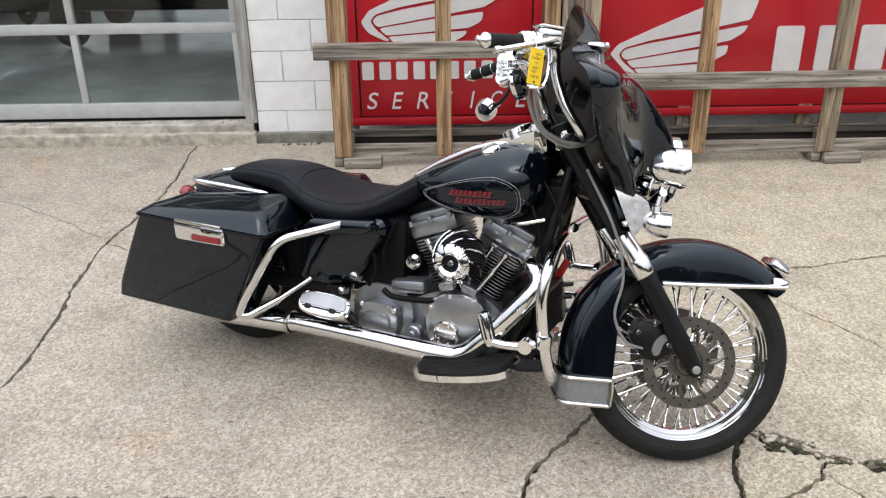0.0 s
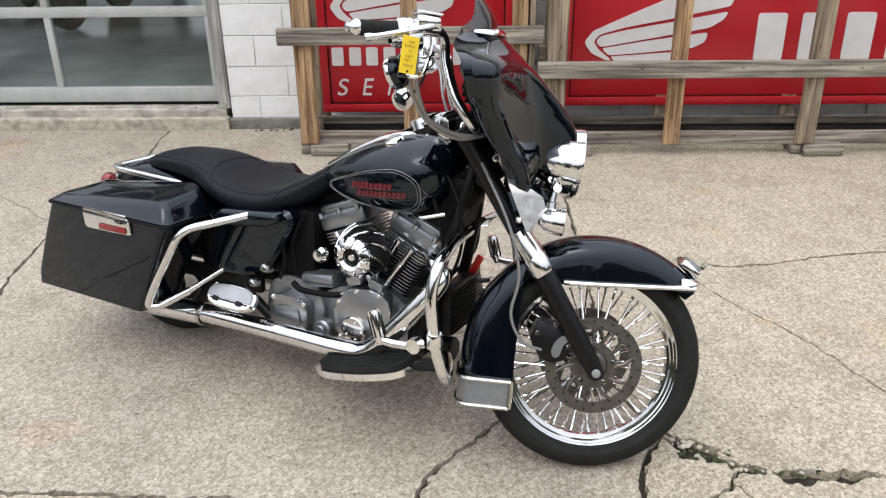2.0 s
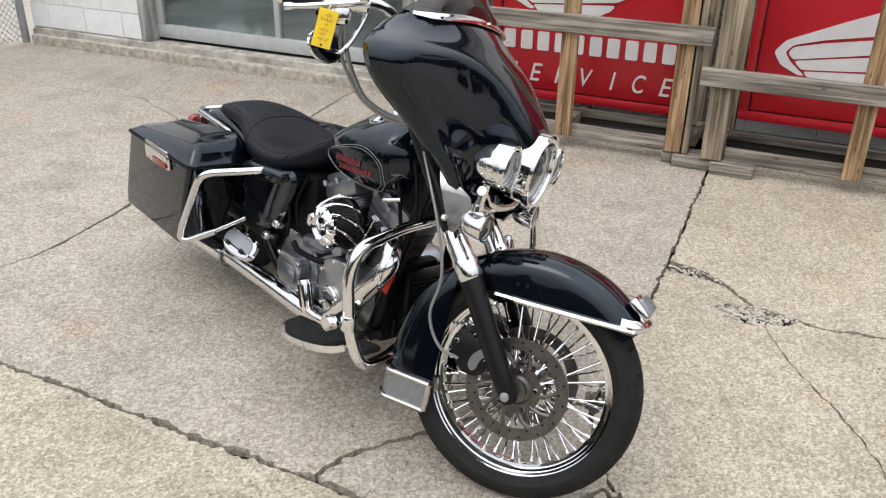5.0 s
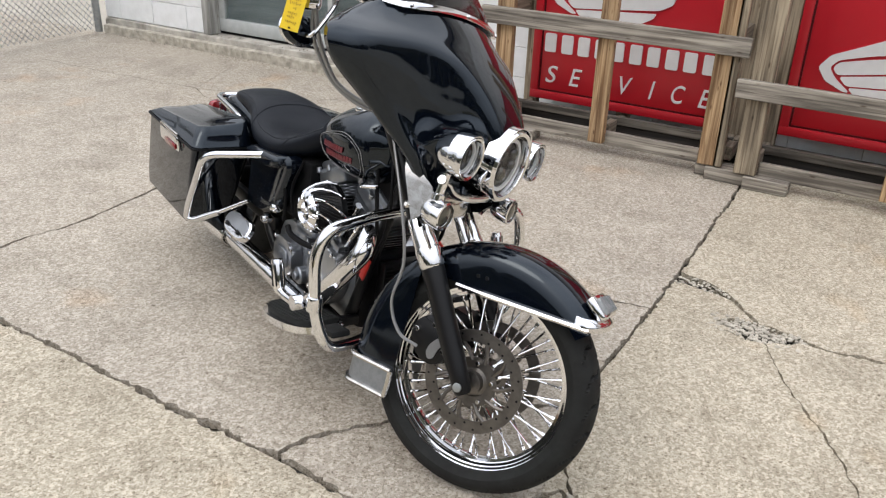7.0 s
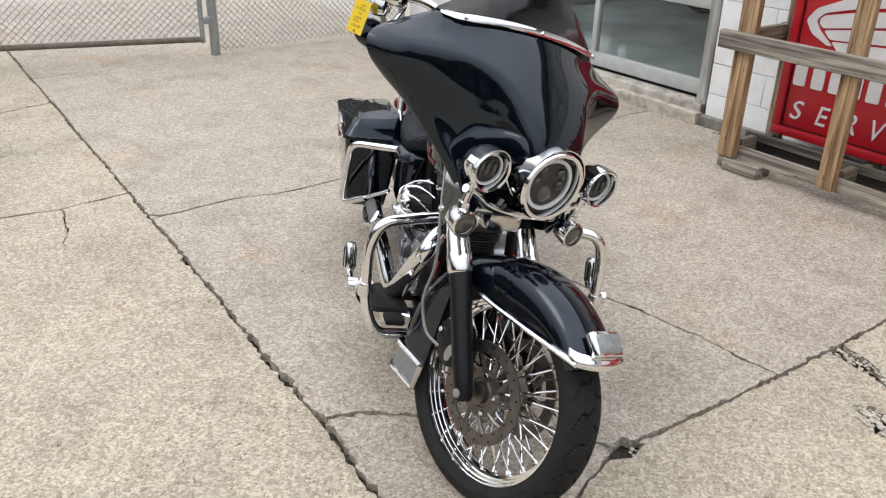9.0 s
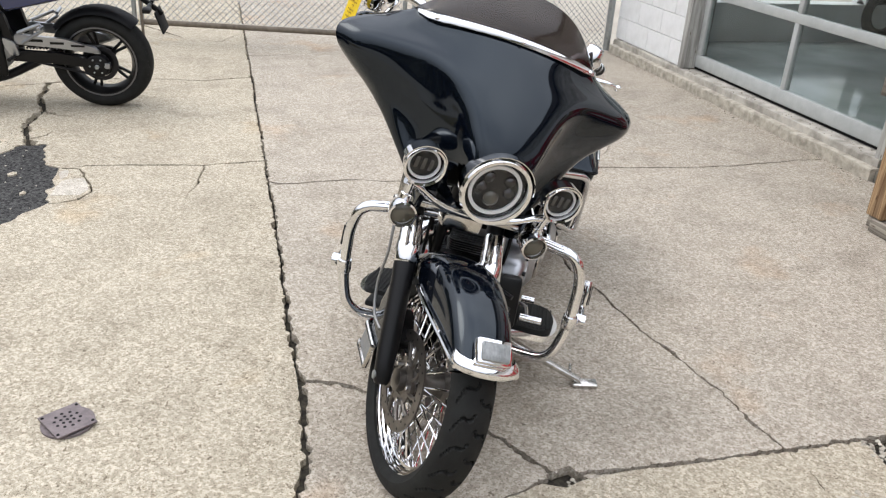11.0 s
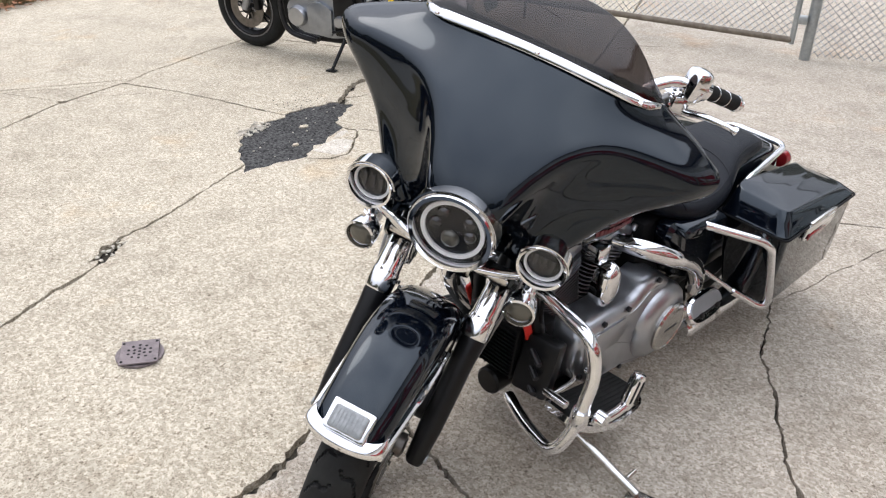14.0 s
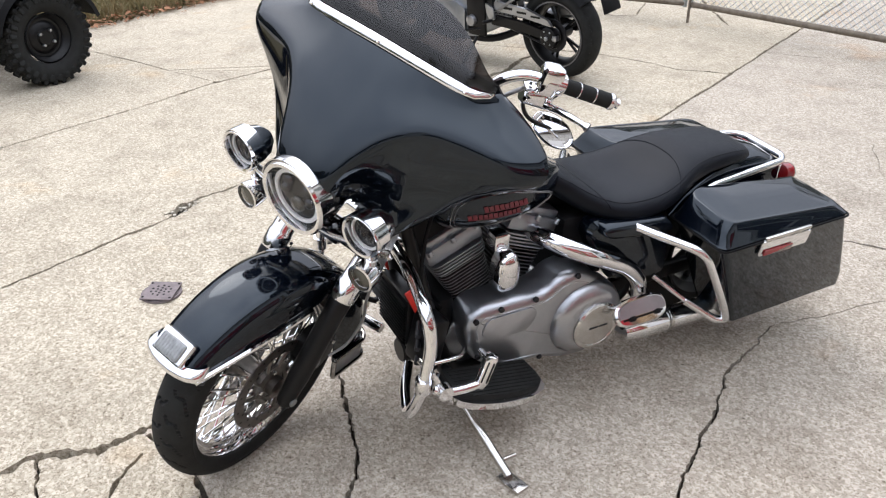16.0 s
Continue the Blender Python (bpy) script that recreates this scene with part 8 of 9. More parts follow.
        loft(bm, [[mb @ V(x * kk, s * (0.26 + (y - 0.26) * kk), z) for x, y in o] for z, kk in ((-0.0005, 1.0), (0.012, 1.0), (0.015, 0.97))])
        part("rubber_mat", bm, M_RUBBER, fb, "ribbed black rubber")
        for k in range(9):
            y = 0.205 + 0.0135 * k
            half = 0.135 * (1 - max(0, (y - 0.27) / 0.07) ** 2 * 0.45)
            bm = bmesh.new()
            box(bm, (2 * half, 0.005, 0.003), mb @ Matrix.Translation((0, s * y, 0.0165)), 0.001, 1)
            part("mat_rib", bm, M_RUBBER, fb)
        bm = bmesh.new()
        box(bm, (0.03, 0.10, 0.03), Matrix.Translation((1.11, s * 0.16, 0.265)), 0.008)
        part("board_bracket", bm, M_SATIN, fb)
        bm = bmesh.new()
        box(bm, (0.03, 0.10, 0.03), Matrix.Translation((0.92, s * 0.16, 0.225)), 0.008)
        part("board_bracket", bm, M_SATIN, fb)
        # folded passenger board: an oval plate leaning out, hinged along its lower third
        up, out = V(0, -s * 0.60, 0.80), V(0, s * 0.80, 0.60)
        pm = Matrix((V(1, 0, 0), up, out)).transposed().to_4x4()
        pm.translation = V(0.500, s * 0.262, 0.352)

        def oval_ring(hx, hy, z, low=-1.0):
            pts = []
            for k in range(40):
                t = 2 * math.pi * k / 40
                c, sn = math.cos(t), math.sin(t)
                pts.append(pm @ V(hx * math.copysign(abs(c) ** 0.72, c), max(low, hy * math.copysign(abs(sn) ** 0.72, sn)), z))
            return pts
        bm = bmesh.new()
        loft(bm, [oval_ring(0.088, 0.036, -0.018), oval_ring(0.096, 0.043, -0.012), oval_ring(0.096, 0.043, 0.002), oval_ring(0.090, 0.037, 0.008)])
        pb = part("passenger_board", bm, M_CHROME, bike, "folded chrome passenger footboard", sharp=35)
        bm = bmesh.new()
        loft(bm, [oval_ring(0.088, 0.035, 0.0085, -0.012), oval_ring(0.086, 0.033, 0.0115, -0.011)])
        part("board_plate", bm, M_ALLOY, pb, "brushed face plate")
        bm = bmesh.new()
        box(bm, (0.150, 0.006, 0.003), pm @ Matrix.Translation((0, -0.0165, 0.0085)), 0.001, 1)
        part("hinge_slot", bm, M_SATIN, pb)
        for x in (-0.052, 0.042):
            bm = bmesh.new()
            box(bm, (0.020, 0.016, 0.010), pm @ Matrix.Translation((x, -0.017, 0.010)), 0.003)
            part("board_hinge", bm, M_SATIN, pb)
    # side stand on the left
    bm = bmesh.new()
    foot = V(1.062, 0.468, 0.0975)
    tube(bm, smooth_path([(1.075, 0.13, 0.225), (1.085, 0.22, 0.195), (1.072, 0.36, 0.140), foot + V(0, -0.01, 0.006)], 6), 0.0125, 12)
    st = part("side_stand", bm, M_CHROMEDULL, bike, "chrome side stand touching the concrete")
    bm = bmesh.new()
    box(bm, (0.045, 0.085, 0.012), Matrix.Translation(foot + V(0, 0.008, 0)) @ pose(0, 0, 0, 7, 0, 12), 0.004)
    part("stand_foot", bm, M_CHROMEDULL, st)
    bm = bmesh.new()
    rod(bm, foot + V(-0.005, -0.05, 0.03), foot + V(-0.045, -0.05, 0.03), 0.006, seg=10)
    part("stand_tang", bm, M_CHROMEDULL, st)
    # shifter on the left, brake pedal on the right
    bm = bmesh.new()
    tube(bm, smooth_path([(1.06, 0.175, 0.335), (1.10, 0.215, 0.352), (1.17, 0.225, 0.365), (1.215, 0.225, 0.372)], 6), 0.007, 10)
    rod(bm, (1.212, 0.205, 0.372), (1.212, 0.275, 0.372), 0.011, seg=14)
    rod(bm, (1.02, 0.20, 0.335), (1.02, 0.245, 0.335), 0.010, seg=12)
    part("shift_lever", bm, M_CHROME, bike, "chrome heel-toe shift lever")
    bm = bmesh.new()
    tube(bm, smooth_path([(1.08, -0.16, 0.255), (1.14, -0.20, 0.262), (1.20, -0.23, 0.285)], 6), 0.009, 10)
    lv = part("brake_pedal", bm, M_SATIN, bike, "black brake pedal")
    bm = bmesh.new()
    box(bm, (0.085, 0.06, 0.02), Matrix.Translation((1.215, -0.245, 0.300)) @ pose(0, 0, 0, 0, -12), 0.007)
    part("pedal_pad", bm, M_RUBBER, lv)
    # wiring and hoses round the neck
    for pts, r, mat in (([(1.10, -0.09, 0.80), (1.16, -0.12, 0.70), (1.18, -0.12, 0.58), (1.15, -0.11, 0.46)], 0.006, M_PLASTIC), ([(1.14, -0.07, 0.84), (1.22, -0.11, 0.74), (1.235, -0.12, 0.62), (1.20, -0.13, 0.50)], 0.005, M_PLASTIC),
                        ([(1.12, 0.09, 0.80), (1.17, 0.12, 0.68), (1.17, 0.12, 0.54), (1.10, 0.10, 0.44)], 0.006, M_PLASTIC), ([(0.66, -0.13, 0.62), (0.62, -0.15, 0.55), (0.63, -0.15, 0.47), (0.60, -0.14, 0.40)], 0.006, M_PLASTIC),
                        ([(0.69, -0.12, 0.64), (0.655, -0.14, 0.54), (0.665, -0.14, 0.45)], 0.005, M_PLASTIC), ([(1.05, -0.10, 0.68), (1.12, -0.15, 0.70), (1.19, -0.14, 0.72)], 0.006, M_CHROME)):
        bm = bmesh.new()
        tube(bm, smooth_path(pts, 8), r, 8)
        part("hose", bm, mat, fr)
    bm = bmesh.new()
    box(bm, (0.12, 0.13, 0.10), Matrix.Translation((1.165, 0, 0.76)), 0.02)
    prism(bm, rounded([(1.00, 0.672), (1.14, 0.80), (1.225, 0.79), (1.200, 0.66), (1.13, 0.59), (1.06, 0.635)], 0.015), -0.055, 0.055, 0.008)
    part("neck_shroud", bm, M_PLASTIC, fr)


build_frame()


# ---- naked sport motorcycle parked by the gate; x forward, y left ----
def build_sport_bike():
    b = thing("sport_motorcycle", "dark blue and silver naked sport motorcycle on its kickstand", "motorcycle", m=pose(-3.155, 0.988, 0.0, 0, 0, -98.6) @ pose(0, 0, 0, -6))
    WB, R = 1.535, 0.308

    def wheel(x, w, name, bead, spokes):
        bm = bmesh.new()
        lathe(bm, [(bead - 0.012, -w * 0.42), (bead + 0.006, -w * 0.44), (bead + 0.006, -w * 0.38), (bead - 0.018, -w * 0.3), (bead - 0.024, 0), (bead - 0.018, w * 0.3), (bead + 0.006, w * 0.38), (bead + 0.006, w * 0.44), (bead - 0.012, w * 0.42), (bead - 0.035, w * 0.2), (bead - 0.035, -w * 0.2)], 56, AROUND_Y, closed=True)
        wh = part(name, bm, M_SATIN, b, "black cast wheel", m=Matrix.Translation((x, 0, R)))
        part("tyre", wheel_tyre(R, w, bead, 20, 120), M_RUBBER, wh)
        for k in range(spokes):
            a = 2 * math.pi * k / spokes
            bm = bmesh.new()
            for off in (-0.12, 0.12):
                tube(bm, [V(0.04 * math.cos(a), 0, 0.04 * math.sin(a)), V((bead - 0.02) * math.cos(a + off), 0, (bead - 0.02) * math.sin(a + off))], 0.010, 6)
            part("cast_spoke", bm, M_SATIN, wh)
        bm = bmesh.new()
        rod(bm, (0, -0.08, 0), (0, 0.08, 0), 0.045, seg=20)
        part("hub", bm, M_SATIN, wh)
        return wh

    rw = wheel(0.0, 0.165, "rear_wheel", 0.217, 5)
    fw = wheel(WB, 0.118, "front_wheel", 0.217, 5)
    for wh, w in ((rw, 0.165), (fw, 0.118)):
        for s in (-1, 1):
            bm = bmesh.new()
            lathe(bm, [(0.213, 0), (0.222, 0), (0.222, 0.003), (0.213, 0.003)], 56, to_axis((0, s * w * 0.44, 0), (0, s, 0)), closed=True)
            part("rim_lip", bm, M_FINEDGE, wh, "worn grey rim lip")
    bm = bmesh.new()
    lathe(bm, [(0.085, 0.085), (0.112, 0.085), (0.112, 0.091), (0.085, 0.091)], 40, AROUND_Y @ pose(0, 0, 0, 180), closed=True)
    part("sprocket", bm, M_FIN, rw)
    bm = bmesh.new()
    lathe(bm, [(0.06, 0), (0.085, 0), (0.085, 0.02), (0.06, 0.02)], 30, to_axis((0, 0.062, 0), (0, 1, 0)), closed=True)
    part("cush_drive", bm, M_SATIN, rw)
    for s in (-1, 1):
        bm = bmesh.new()
        lathe(bm, [(0.085, 0), (0.148, 0), (0.148, 0.005), (0.085, 0.005)], 48, to_axis((0, s * 0.062, 0), (0, s, 0)), closed=True)
        for k in range(8):
            a = 2 * math.pi * k / 8
            tube(bm, [V(0.045 * math.cos(a), s * 0.064, 0.045 * math.sin(a)), V(0.09 * math.cos(a + 0.3), s * 0.064, 0.09 * math.sin(a + 0.3))], 0.006, 6)
        part("brake_disc", bm, M_DISC, fw)
        bm = bmesh.new()
        box(bm, (0.05, 0.05, 0.10), Matrix.Translation((WB - 0.12, s * 0.08, R + 0.05)), 0.012)
        part("brake_caliper", bm, M_SATIN, b)
        # swing arm, bright
        bm = bmesh.new()
        prism(bm, rounded([(-0.05, R - 0.022), (-0.05, R + 0.028), (0.22, R + 0.075), (0.48, R + 0.085), (0.50, R + 0.02), (0.25, R + 0.010)], 0.015), s * 0.118, s * 0.150, 0.006)
        part("swing_arm", bm, M_SATIN, b, "black swing arm")
        bm = bmesh.new()
        prism(bm, rounded([(-0.03, R + 0.075), (0.0, R + 0.115), (0.18, R + 0.165), (0.46, R + 0.185), (0.47, R + 0.125), (0.20, R + 0.105)], 0.012), s * 0.122, s * 0.146, 0.005)
        part("arm_brace", bm, M_ALLOY, b, "bright alloy swing arm brace")
        for k in range(3):
            part("brace_slot", boxed(0.06 + 0.12 * k, 0.14 + 0.12 * k, s * 0.147 - 0.002, s * 0.147 + 0.002, R + 0.118 + 0.012 * k, R + 0.130 + 0.014 * k), M_SATIN, b)
        bm = bmesh.new()
        rod(bm, (WB - 0.005, s * 0.095, R), (WB - 0.16, s * 0.095, 0.62), 0.027, seg=18)
        rod(bm, (WB - 0.16, s * 0.095, 0.62), (WB - 0.29, s * 0.095, 0.98), 0.022, seg=18)
        part("fork_leg", bm, M_SILVER, b)
        # rear-set plate with peg
        bm = bmesh.new()
        prism(bm, rounded([(0.44, 0.37), (0.46, 0.45), (0.53, 0.48), (0.52, 0.42), (0.49, 0.36)], 0.015), s * 0.155, s * 0.168, 0.004)
        part("rearset_plate", bm, M_ALLOY, b)
        bm = bmesh.new()
        rod(bm, (0.475, s * 0.165, 0.36), (0.475, s * 0.26, 0.37), 0.012, seg=12)
        part("foot_peg", bm, M_SATIN, b)
        bm = bmesh.new()
        tube(bm, [V(0.44, s * 0.14, 0.50), V(0.30, s * 0.15, 0.56), V(0.28, s * 0.15, 0.53), V(0.42, s * 0.15, 0.44)], 0.011, 8)
        rod(bm, (0.285, s * 0.15, 0.545), (0.285, s * 0.235, 0.555), 0.011, seg=10)
        part("pillion_bracket", bm, M_ALLOY, b)
        # frame spar
        bm = bmesh.new()
        prism(bm, rounded([(0.46, 0.42), (0.50, 0.62), (0.80, 0.78), (1.16, 0.86), (1.18, 0.80), (0.85, 0.70), (0.60, 0.56), (0.56, 0.42)], 0.02), s * 0.12, s * 0.155, 0.008)
        part("frame_spar", bm, M_SATIN, b)
        # tail panels
        bm = bmesh.new()
        loft(bm, [[V(x, s * y, z) for x, z in rounded([(-0.22, 0.86 - k), (0.30, 0.76 - k), (0.52, 0.70), (0.50, 0.62 + k), (0.25, 0.68 + k), (-0.20, 0.80 + k)], 0.03, 3)] for y, k in ((0.06, 0.0), (0.115, 0.0), (0.125, 0.012))])
        part("tail_panel", bm, M_BLUE, b, "dark blue tail panel")
    # chain
    bm = bmesh.new()
    for dz in (0.088, -0.088):
        tube(bm, [V(0.0, 0.088, R + dz), V(0.52, 0.088, R + 0.07 + dz * 0.45)], 0.009, 6)
    part("chain", bm, M_FIN, b)
    bm = bmesh.new()
    prism(bm, rounded([(-0.02, R + 0.11), (0.45, R + 0.135), (0.45, R + 0.115), (0.0, R + 0.085)], 0.008), 0.075, 0.105, 0.003)
    part("chain_guard", bm, M_SATIN, b)
    bm = bmesh.new()
    lathe(bm, [(0, 0.160), (0.022, 0.160), (0.026, 0.156), (0.055, 0.154), (0.068, 0.148), (0.072, 0.112), (0, 0.112)], 36, to_axis((0, 0, R), (0, 1, R)))
    carrier = part("axle_carrier", bm, M_SATIN, b)
    bm = bmesh.new()
    rod(bm, (0, 0.158, R), (0, 0.176, R), 0.014, seg=6)
    part("axle_nut", bm, M_GALV, carrier)
    part("chain_adjuster", boxed(-0.075, -0.045, 0.120, 0.158, R - 0.014, R + 0.022, 0.004), M_ALLOY, carrier)
    for k in range(6):
        a = 2 * math.pi * k / 6
        bm = bmesh.new()
        rod(bm, (0.046 * math.cos(a), 0.150, R + 0.046 * math.sin(a)), (0.046 * math.cos(a), 0.159, R + 0.046 * math.sin(a)), 0.006, seg=6)
        part("carrier_bolt", bm, M_GALV, carrier)
    for k in range(26):
        t = (k + 0.5) / 26
        bm = bmesh.new()
        box(bm, (0.012, 0.014, 0.012), Matrix.Translation((0.02 + 0.50 * t, 0.100, R + 0.088)), 0.003, 1)
        part("chain_link", bm, M_FINEDGE if k % 2 else M_FIN, carrier)
    # engine
    bm = bmesh.new()
    prism(bm, rounded([(0.56, 0.24), (0.55, 0.42), (0.68, 0.50), (0.90, 0.52), (1.06, 0.46), (1.10, 0.35), (1.00, 0.235), (0.72, 0.215)], 0.04), -0.17, 0.17, 0.015)
    en = part("engine", bm, M_SILVER, b, "silver parallel engine cases")
    bm = bmesh.new()
    box(bm, (0.20, 0.34, 0.26), Matrix.Translation((0.98, 0, 0.60)) @ pose(0, 0, 0, 0, 22), 0.02)
    part("cylinder_block", bm, M_FIN, en)
    for s in (-1, 1):
        for x, z, r in ((0.99, 0.345, 0.074), (0.64, 0.345, 0.042)):
            bm = bmesh.new()
            lathe(bm, [(r, 0), (r, 0.025), (r * 0.85, 0.045), (r * 0.4, 0.05), (0, 0.05)], 28, to_axis((x, s * 0.165, z), (x, s, z)))
            part("engine_cover", bm, M_ALLOY, en)
        bm = bmesh.new()
        prism(bm, rounded([(0.71, 0.235), (0.70, 0.42), (0.80, 0.47), (0.90, 0.44), (0.90, 0.27), (0.84, 0.24)], 0.02), s * 0.17, s * 0.195, 0.008)
        part("side_case", bm, M_SILVER, en)
        part("gear_cover", boxed(0.525, 0.695, min(s * 0.15, s * 0.185), max(s * 0.15, s * 0.185), 0.235, 0.56, 0.02), M_SATIN, b)
        part("shift_linkage", rod(bmesh.new(), (0.56, s * 0.18, 0.30), (0.70, s * 0.20, 0.27), 0.009, seg=8), M_SATIN, b)
    bm = bmesh.new()
    box(bm, (0.05, 0.34, 0.30), Matrix.Translation((1.17, 0, 0.58)) @ pose(0, 0, 0, 0, 15), 0.01)
    part("radiator", bm, M_SATIN, b)
    bm = bmesh.new()
    for y in (-0.09, -0.03, 0.03, 0.09):
        tube(bm, smooth_path([(1.10, y, 0.55), (1.20, y, 0.42), (1.16, y, 0.20), (0.95, y * 0.6, 0.13)], 6), 0.019, 10)
    tube(bm, smooth_path([(0.98, -0.03, 0.13), (0.70, -0.08, 0.13), (0.50, -0.15, 0.20), (0.32, -0.18, 0.30)], 6), 0.028, 12)
    ex = part("exhaust", bm, M_FIN, b, "dark burnt exhaust headers")
    bm = bmesh.new()
    lathe(bm, [(0, 0), (0.035, 0.0), (0.055, 0.05), (0.058, 0.40), (0.040, 0.44), (0, 0.44)], 28, to_axis((0.34, -0.18, 0.30), (-0.10, -0.20, 0.45)))
    part("silencer", bm, M_ALLOY, ex)
    # tank, seat, tail, lamp, bars
    bm = bmesh.new()
    loft(bm, [oval(*q, 28, 2.2, 2.6) for q in ((0.54, 0.74, 0.80, 0.09), (0.62, 0.73, 0.88, 0.13), (0.78, 0.74, 0.98, 0.155), (0.94, 0.76, 1.02, 0.165), (1.06, 0.80, 1.00, 0.14), (1.14, 0.84, 0.94, 0.08))])
    part("fuel_tank", bm, M_BLUE, b, "dark blue fuel tank", sharp=60)
    bm = bmesh.new()
    loft(bm, [oval(*q, 28, 2.6, 3.0) for q in ((-0.20, 0.86, 0.90, 0.07), (-0.05, 0.82, 0.90, 0.11), (0.18, 0.77, 0.86, 0.13), (0.32, 0.73, 0.81, 0.14), (0.48, 0.72, 0.79, 0.12), (0.58, 0.76, 0.82, 0.08))])
    part("seat", bm, M_VINYL, b, sharp=60)
    bm = bmesh.new()
    loft(bm, [oval(*q, 20) for q in ((-0.32, 0.80, 0.85, 0.04), (-0.22, 0.78, 0.88, 0.09), (0.0, 0.74, 0.84, 0.11), (0.25, 0.68, 0.78, 0.11))])
    part("tail", bm, M_BLUE, b, sharp=60)
    bm = bmesh.new()
    box(bm, (0.03, 0.10, 0.05), Matrix.Translation((-0.325, 0, 0.80)), 0.012)
    part("tail_lamp", bm, M_REDLENS, b, "red tail lamp")
    bm = bmesh.new()
    box(bm, (0.30, 0.035, 0.03), Matrix.Translation((-0.28, 0, 0.70)) @ pose(0, 0, 0, 0, -38), 0.01)
    box(bm, (0.012, 0.18, 0.14), Matrix.Translation((-0.385, 0, 0.57)) @ pose(0, 0, 0, 0, 18), 0.008)
    part("plate_hanger", bm, M_PLASTIC, b, "black plate hanger with blank plate")
    for s in (-1, 1):
        bm = bmesh.new()
        rod(bm, (-0.33, s * 0.03, 0.67), (-0.33, s * 0.14, 0.67), 0.012, seg=10)
        box(bm, (0.05, 0.07, 0.03), Matrix.Translation((-0.335, s * 0.15, 0.67)), 0.01)
        part("turn_signal", bm, M_SATIN, b)
    bm = bmesh.new()
    lathe(bm, [(0, -0.12), (0.05, -0.11), (0.085, -0.05), (0.09, 0.0), (0.085, 0.015), (0, 0.02)], 30, to_axis((1.38, 0, 0.88), (2.4, 0, 0.80)))
    part("headlight", bm, M_CHROME, b)
    bm = bmesh.new()
    tube(bm, smooth_path([(1.12, -0.36, 1.02), (1.20, -0.24, 1.05), (1.24, 0, 1.03), (1.20, 0.24, 1.05), (1.12, 0.36, 1.02)], 6), 0.012, 10)
    part("handlebar", bm, M_SATIN, b)
    bm = bmesh.new()
    rows = []
    for k in range(16):
        a = radians(20 + 130 * k / 15)
        c, s2 = math.cos(a), math.sin(a)
        rows.append([V(WB + c * rr, y, R + s2 * rr) for y, rr in ((-0.07, 0.30), (-0.06, 0.325), (0, 0.335), (0.06, 0.325), (0.07, 0.30), (0, 0.328))])
    loft(bm, rows)
    part("front_fender", bm, M_BLUE, b, sharp=50)
    bm = bmesh.new()
    rows = []
    for k in range(12):
        a = radians(40 + 95 * k / 11)
        c, s2 = math.cos(a), math.sin(a)
        rows.append([V(c * rr, y, R + s2 * rr) for y, rr in ((-0.09, 0.305), (-0.07, 0.33), (0, 0.34), (0.07, 0.33), (0.09, 0.305), (0, 0.333))])
    loft(bm, rows)
    part("rear_hugger", bm, M_PLASTIC, b, sharp=50)
    bm = bmesh.new()
    rod(bm, (0.62, 0.15, 0.24), (0.66, 0.30, 0.045), 0.012, seg=10)
    st = part("kickstand", bm, M_SATIN, b)
    bm = bmesh.new()
    box(bm, (0.07, 0.05, 0.012), Matrix.Translation((0.665, 0.305, 0.040)) @ pose(0, 0, 0, 6), 0.004)
    part("stand_foot", bm, M_SATIN, st)
    return b


build_sport_bike()


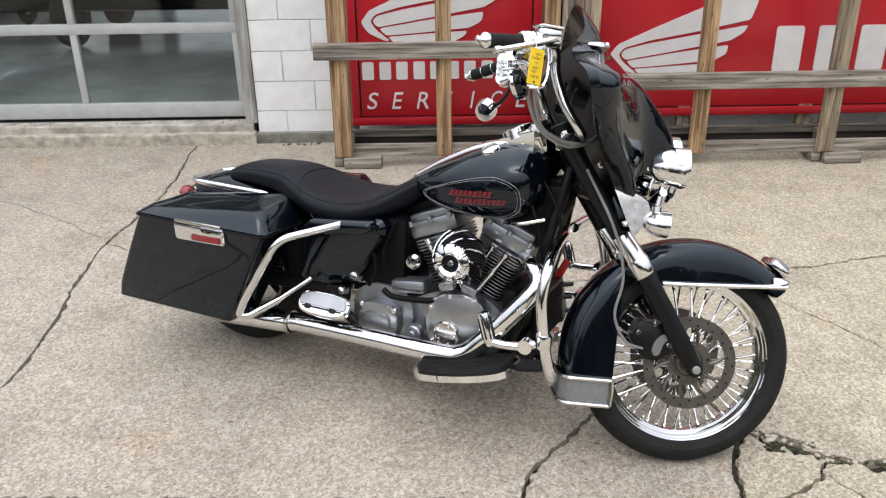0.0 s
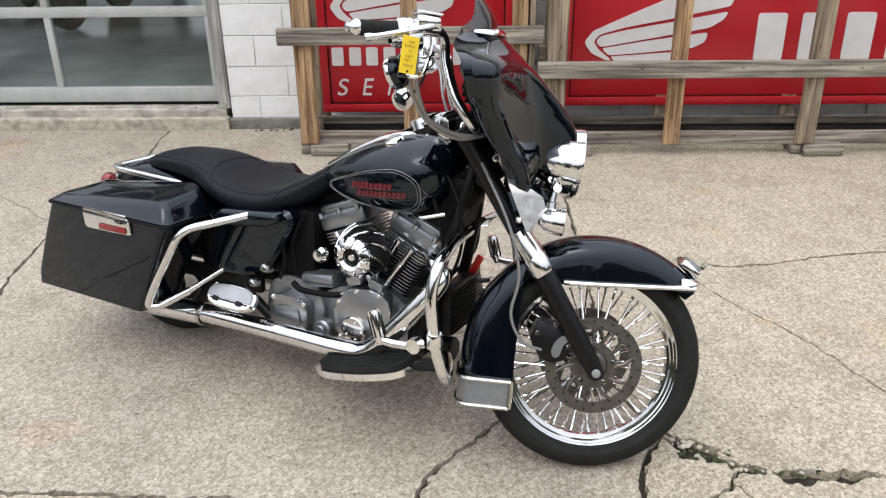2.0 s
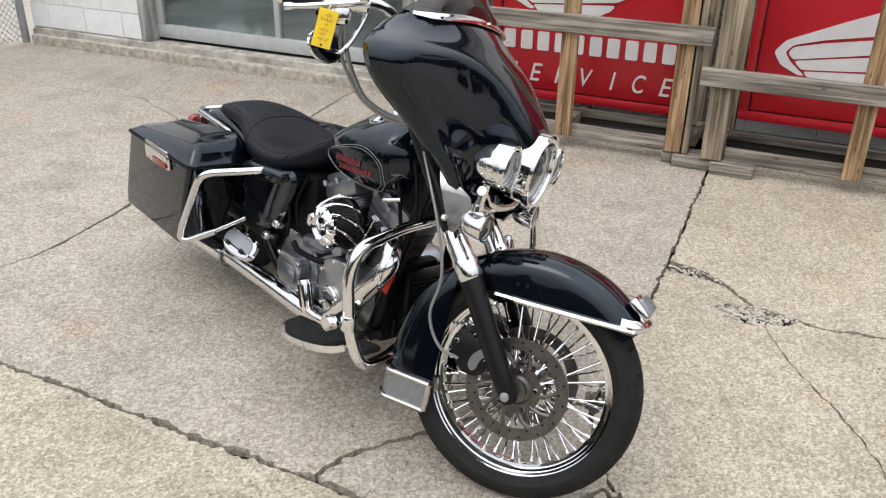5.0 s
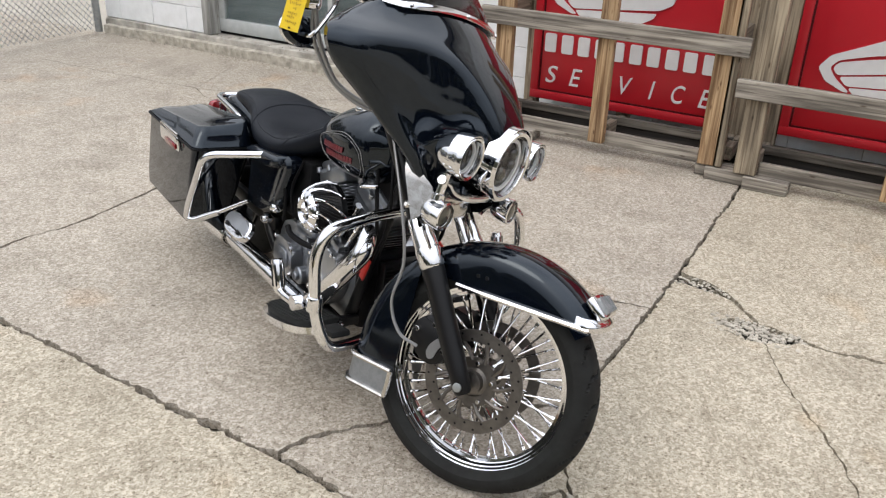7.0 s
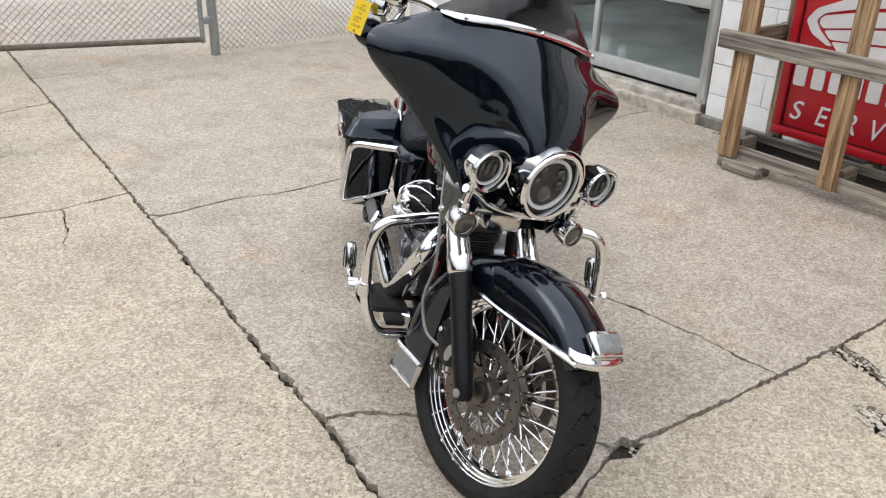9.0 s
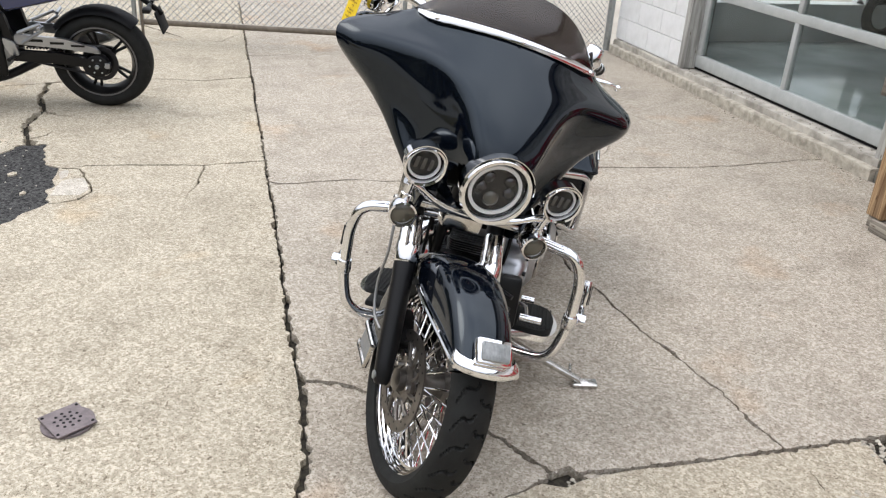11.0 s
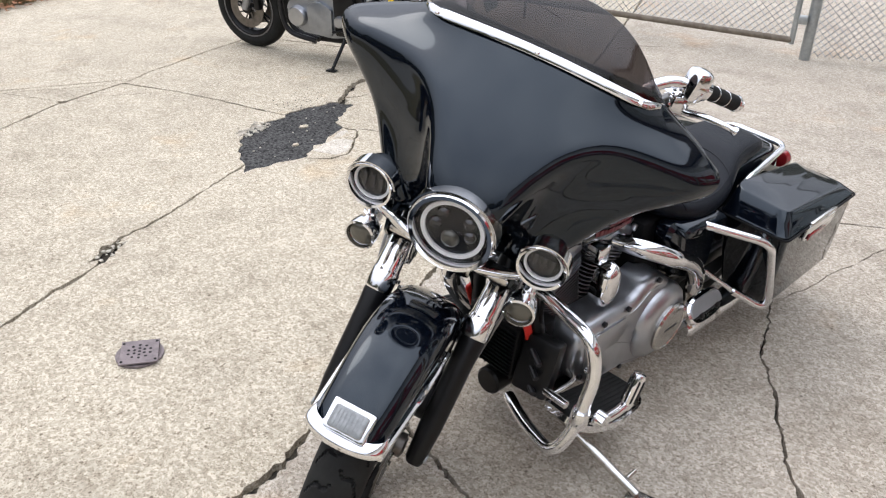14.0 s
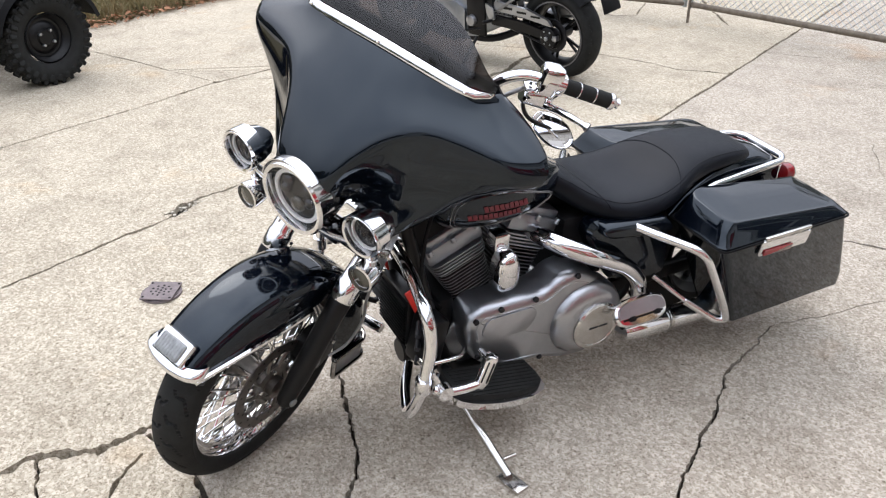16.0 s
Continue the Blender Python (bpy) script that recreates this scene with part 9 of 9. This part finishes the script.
# ---- all-terrain vehicle at the yard's edge; only a wheel and rack come into view ----
def build_atv():
    q = thing("quad_bike", "black quad bike with knobbly tyres and steel wheels", "quad bike", m=pose(-1.07, -1.86, 0.0, 0, 0, 2))

    def knobbly(x, y, s):
        R, w, bead = 0.315, 0.23, 0.170
        bm = bmesh.new()
        prof = [(bead, -w * 0.34), (bead + 0.03, -w * 0.47), (R - 0.06, -w * 0.5), (R - 0.022, -w * 0.43), (R - 0.016, 0), (R - 0.022, w * 0.43), (R - 0.06, w * 0.5), (bead + 0.03, w * 0.47), (bead, w * 0.34)]
        lathe(bm, prof, 56, AROUND_Y, closed=True)
        wh = part("wheel", bm, M_RUBBER, q, "knobbly black tyre on a steel wheel", m=Matrix.Translation((x, y, R - 0.004)))
        shared = None
        for k in range(28):
            for j, yy in enumerate((-0.088, -0.03, 0.03, 0.088)):
                a = 2 * math.pi * (k + (0.5 if j % 2 else 0)) / 28
                m = pose(0, 0, 0, 0, -math.degrees(a)) @ Matrix.Translation((R - 0.014 - (0.008 if abs(yy) > 0.05 else 0), yy, 0)) @ pose(0, 0, 0, 20 if yy > 0 else -20)
                if shared is None:
                    ob = part("tread_lug", box(bmesh.new(), (0.034, 0.048, 0.030), None, 0.005, 1), M_RUBBER, wh, m=m)
                    shared = ob.data
                else:
                    place("tread_lug", shared, wh, m=m)
            a = 2 * math.pi * k / 28
            for yy in (-0.108, 0.108):
                place("tread_lug", shared, wh, m=pose(0, 0, 0, 0, -math.degrees(a)) @ Matrix.Translation((R - 0.052, yy, 0)) @ pose(0, 0, 0, 90 + (25 if yy > 0 else -25)) @ Matrix.Diagonal((1.3, 0.7, 0.8, 1)))
        bm = bmesh.new()
        lathe(bm, [(0.158, 0.085), (0.165, 0.078), (0.155, 0.060), (0.135, 0.050), (0.125, 0.030), (0.110, 0.028), (0.095, 0.040), (0.060, 0.046), (0.050, 0.058), (0.030, 0.060), (0, 0.060), (0, 0.02), (0.15, 0.02)], 44, to_axis((0, 0, 0), (0, s, 0)))
        part("steel_rim", bm, M_SATIN, wh)
        for k in range(4):
            a = 2 * math.pi * k / 4 + 0.6
            bm = bmesh.new()
            rod(bm, (0.055 * math.cos(a), s * 0.05, 0.055 * math.sin(a)), (0.055 * math.cos(a), s * 0.078, 0.055 * math.sin(a)), 0.010, seg=6)
            part("lug_nut", bm, M_ALLOY, wh)

    for x in (0.0, 1.22):
        knobbly(x, 0.0, 1)
        knobbly(x, -0.86, -1)
        for y in (0.01, -0.87):
            bm = bmesh.new()
            rows = []
            for k in range(14):
                a = radians(15 + 150 * k / 13)
                c, s2 = math.cos(a), math.sin(a)
                rows.append([V(x + c * rr, y + dy, 0.30 + s2 * rr) for dy, rr in ((-0.14, 0.36), (-0.12, 0.40), (0.12, 0.40), (0.14, 0.36), (0.12, 0.39), (-0.12, 0.39))])
            loft(bm, rows)
            part("fender", bm, M_PLASTIC, q, sharp=50)
        bm = bmesh.new()
        rod(bm, (x, -0.80, 0.28), (x, -0.06, 0.28), 0.03, seg=14)
        part("axle", bm, M_SATIN, q)
    bm = bmesh.new()
    loft(bm, [oval(*r, 24, 2.6, 2.6, y=-0.43) for r in ((-0.25, 0.50, 0.72, 0.18), (0.1, 0.42, 0.80, 0.22), (0.45, 0.36, 0.82, 0.20), (0.80, 0.36, 0.92, 0.19), (1.15, 0.42, 0.86, 0.24), (1.5, 0.50, 0.72, 0.20))])
    part("body", bm, M_PLASTIC, q, sharp=50)
    bm = bmesh.new()
    loft(bm, [oval(*r, 24, 2.6, 2.6, y=-0.43) for r in ((-0.05, 0.80, 0.86, 0.10), (0.10, 0.80, 0.90, 0.15), (0.45, 0.80, 0.88, 0.14), (0.65, 0.82, 0.90, 0.09))])
    part("seat", bm, M_VINYL, q, sharp=50)
    for x0, x1 in ((-0.32, 0.12), (1.02, 1.45)):
        bm = bmesh.new()
        for k in range(6):
            y = -0.80 + 0.148 * k
            tube(bm, [V(x0, y, 0.82), V(x1, y, 0.82)], 0.009, 8)
        for x in (x0, (x0 + x1) / 2, x1):
            tube(bm, [V(x, -0.80, 0.82), V(x, -0.06, 0.82)], 0.010, 8)
        rod(bm, ((x0 + x1) / 2, -0.60, 0.62), ((x0 + x1) / 2, -0.60, 0.82), 0.012, seg=8)
        rod(bm, ((x0 + x1) / 2, -0.26, 0.62), ((x0 + x1) / 2, -0.26, 0.82), 0.012, seg=8)
        part("rack", bm, M_SATIN, q)
    bm = bmesh.new()
    tube(bm, smooth_path([(0.78, -0.80, 1.02), (0.86, -0.62, 1.05), (0.90, -0.43, 1.03), (0.86, -0.24, 1.05), (0.78, -0.06, 1.02)], 6), 0.012, 10)
    rod(bm, (0.95, -0.43, 0.80), (0.90, -0.43, 1.03), 0.02, seg=10)
    part("handlebar", bm, M_SATIN, q)


build_atv()


# ---- wall blocks, one by one ----
def blocks(wall, x0, x1, z0, z1):
    h, w = 0.197, 0.397
    shared = {}
    row = 0
    z = z0
    while z < z1:
        x = x0 - (0.0 if row % 2 else 0.2)
        while x < x1 - 0.02:
            a, b = max(x, x0), min(x + w, x1)
            if b - a > 0.03:
                key = round(b - a, 3)
                if key not in shared:
                    bm = box(bmesh.new(), (b - a - 0.0035, 0.03, h - 0.0035), None, 0.003, 1)
                    ob = part("concrete_block", bm, M_WHITE, wall, m=Matrix.Translation(((a + b) / 2, WY + 0.015, z + h / 2)))
                    shared[key] = ob.data
                else:
                    place("concrete_block", shared[key], wall, m=Matrix.Translation(((a + b) / 2, WY + 0.015 + random.uniform(-0.001, 0.001), z + h / 2)))
            x += w
        z += h
        row += 1


blocks(wall_l, -4.78, -3.6, 0.13, 2.2)
blocks(wall_r, -1.21, 3.4, 0.008, 2.0)
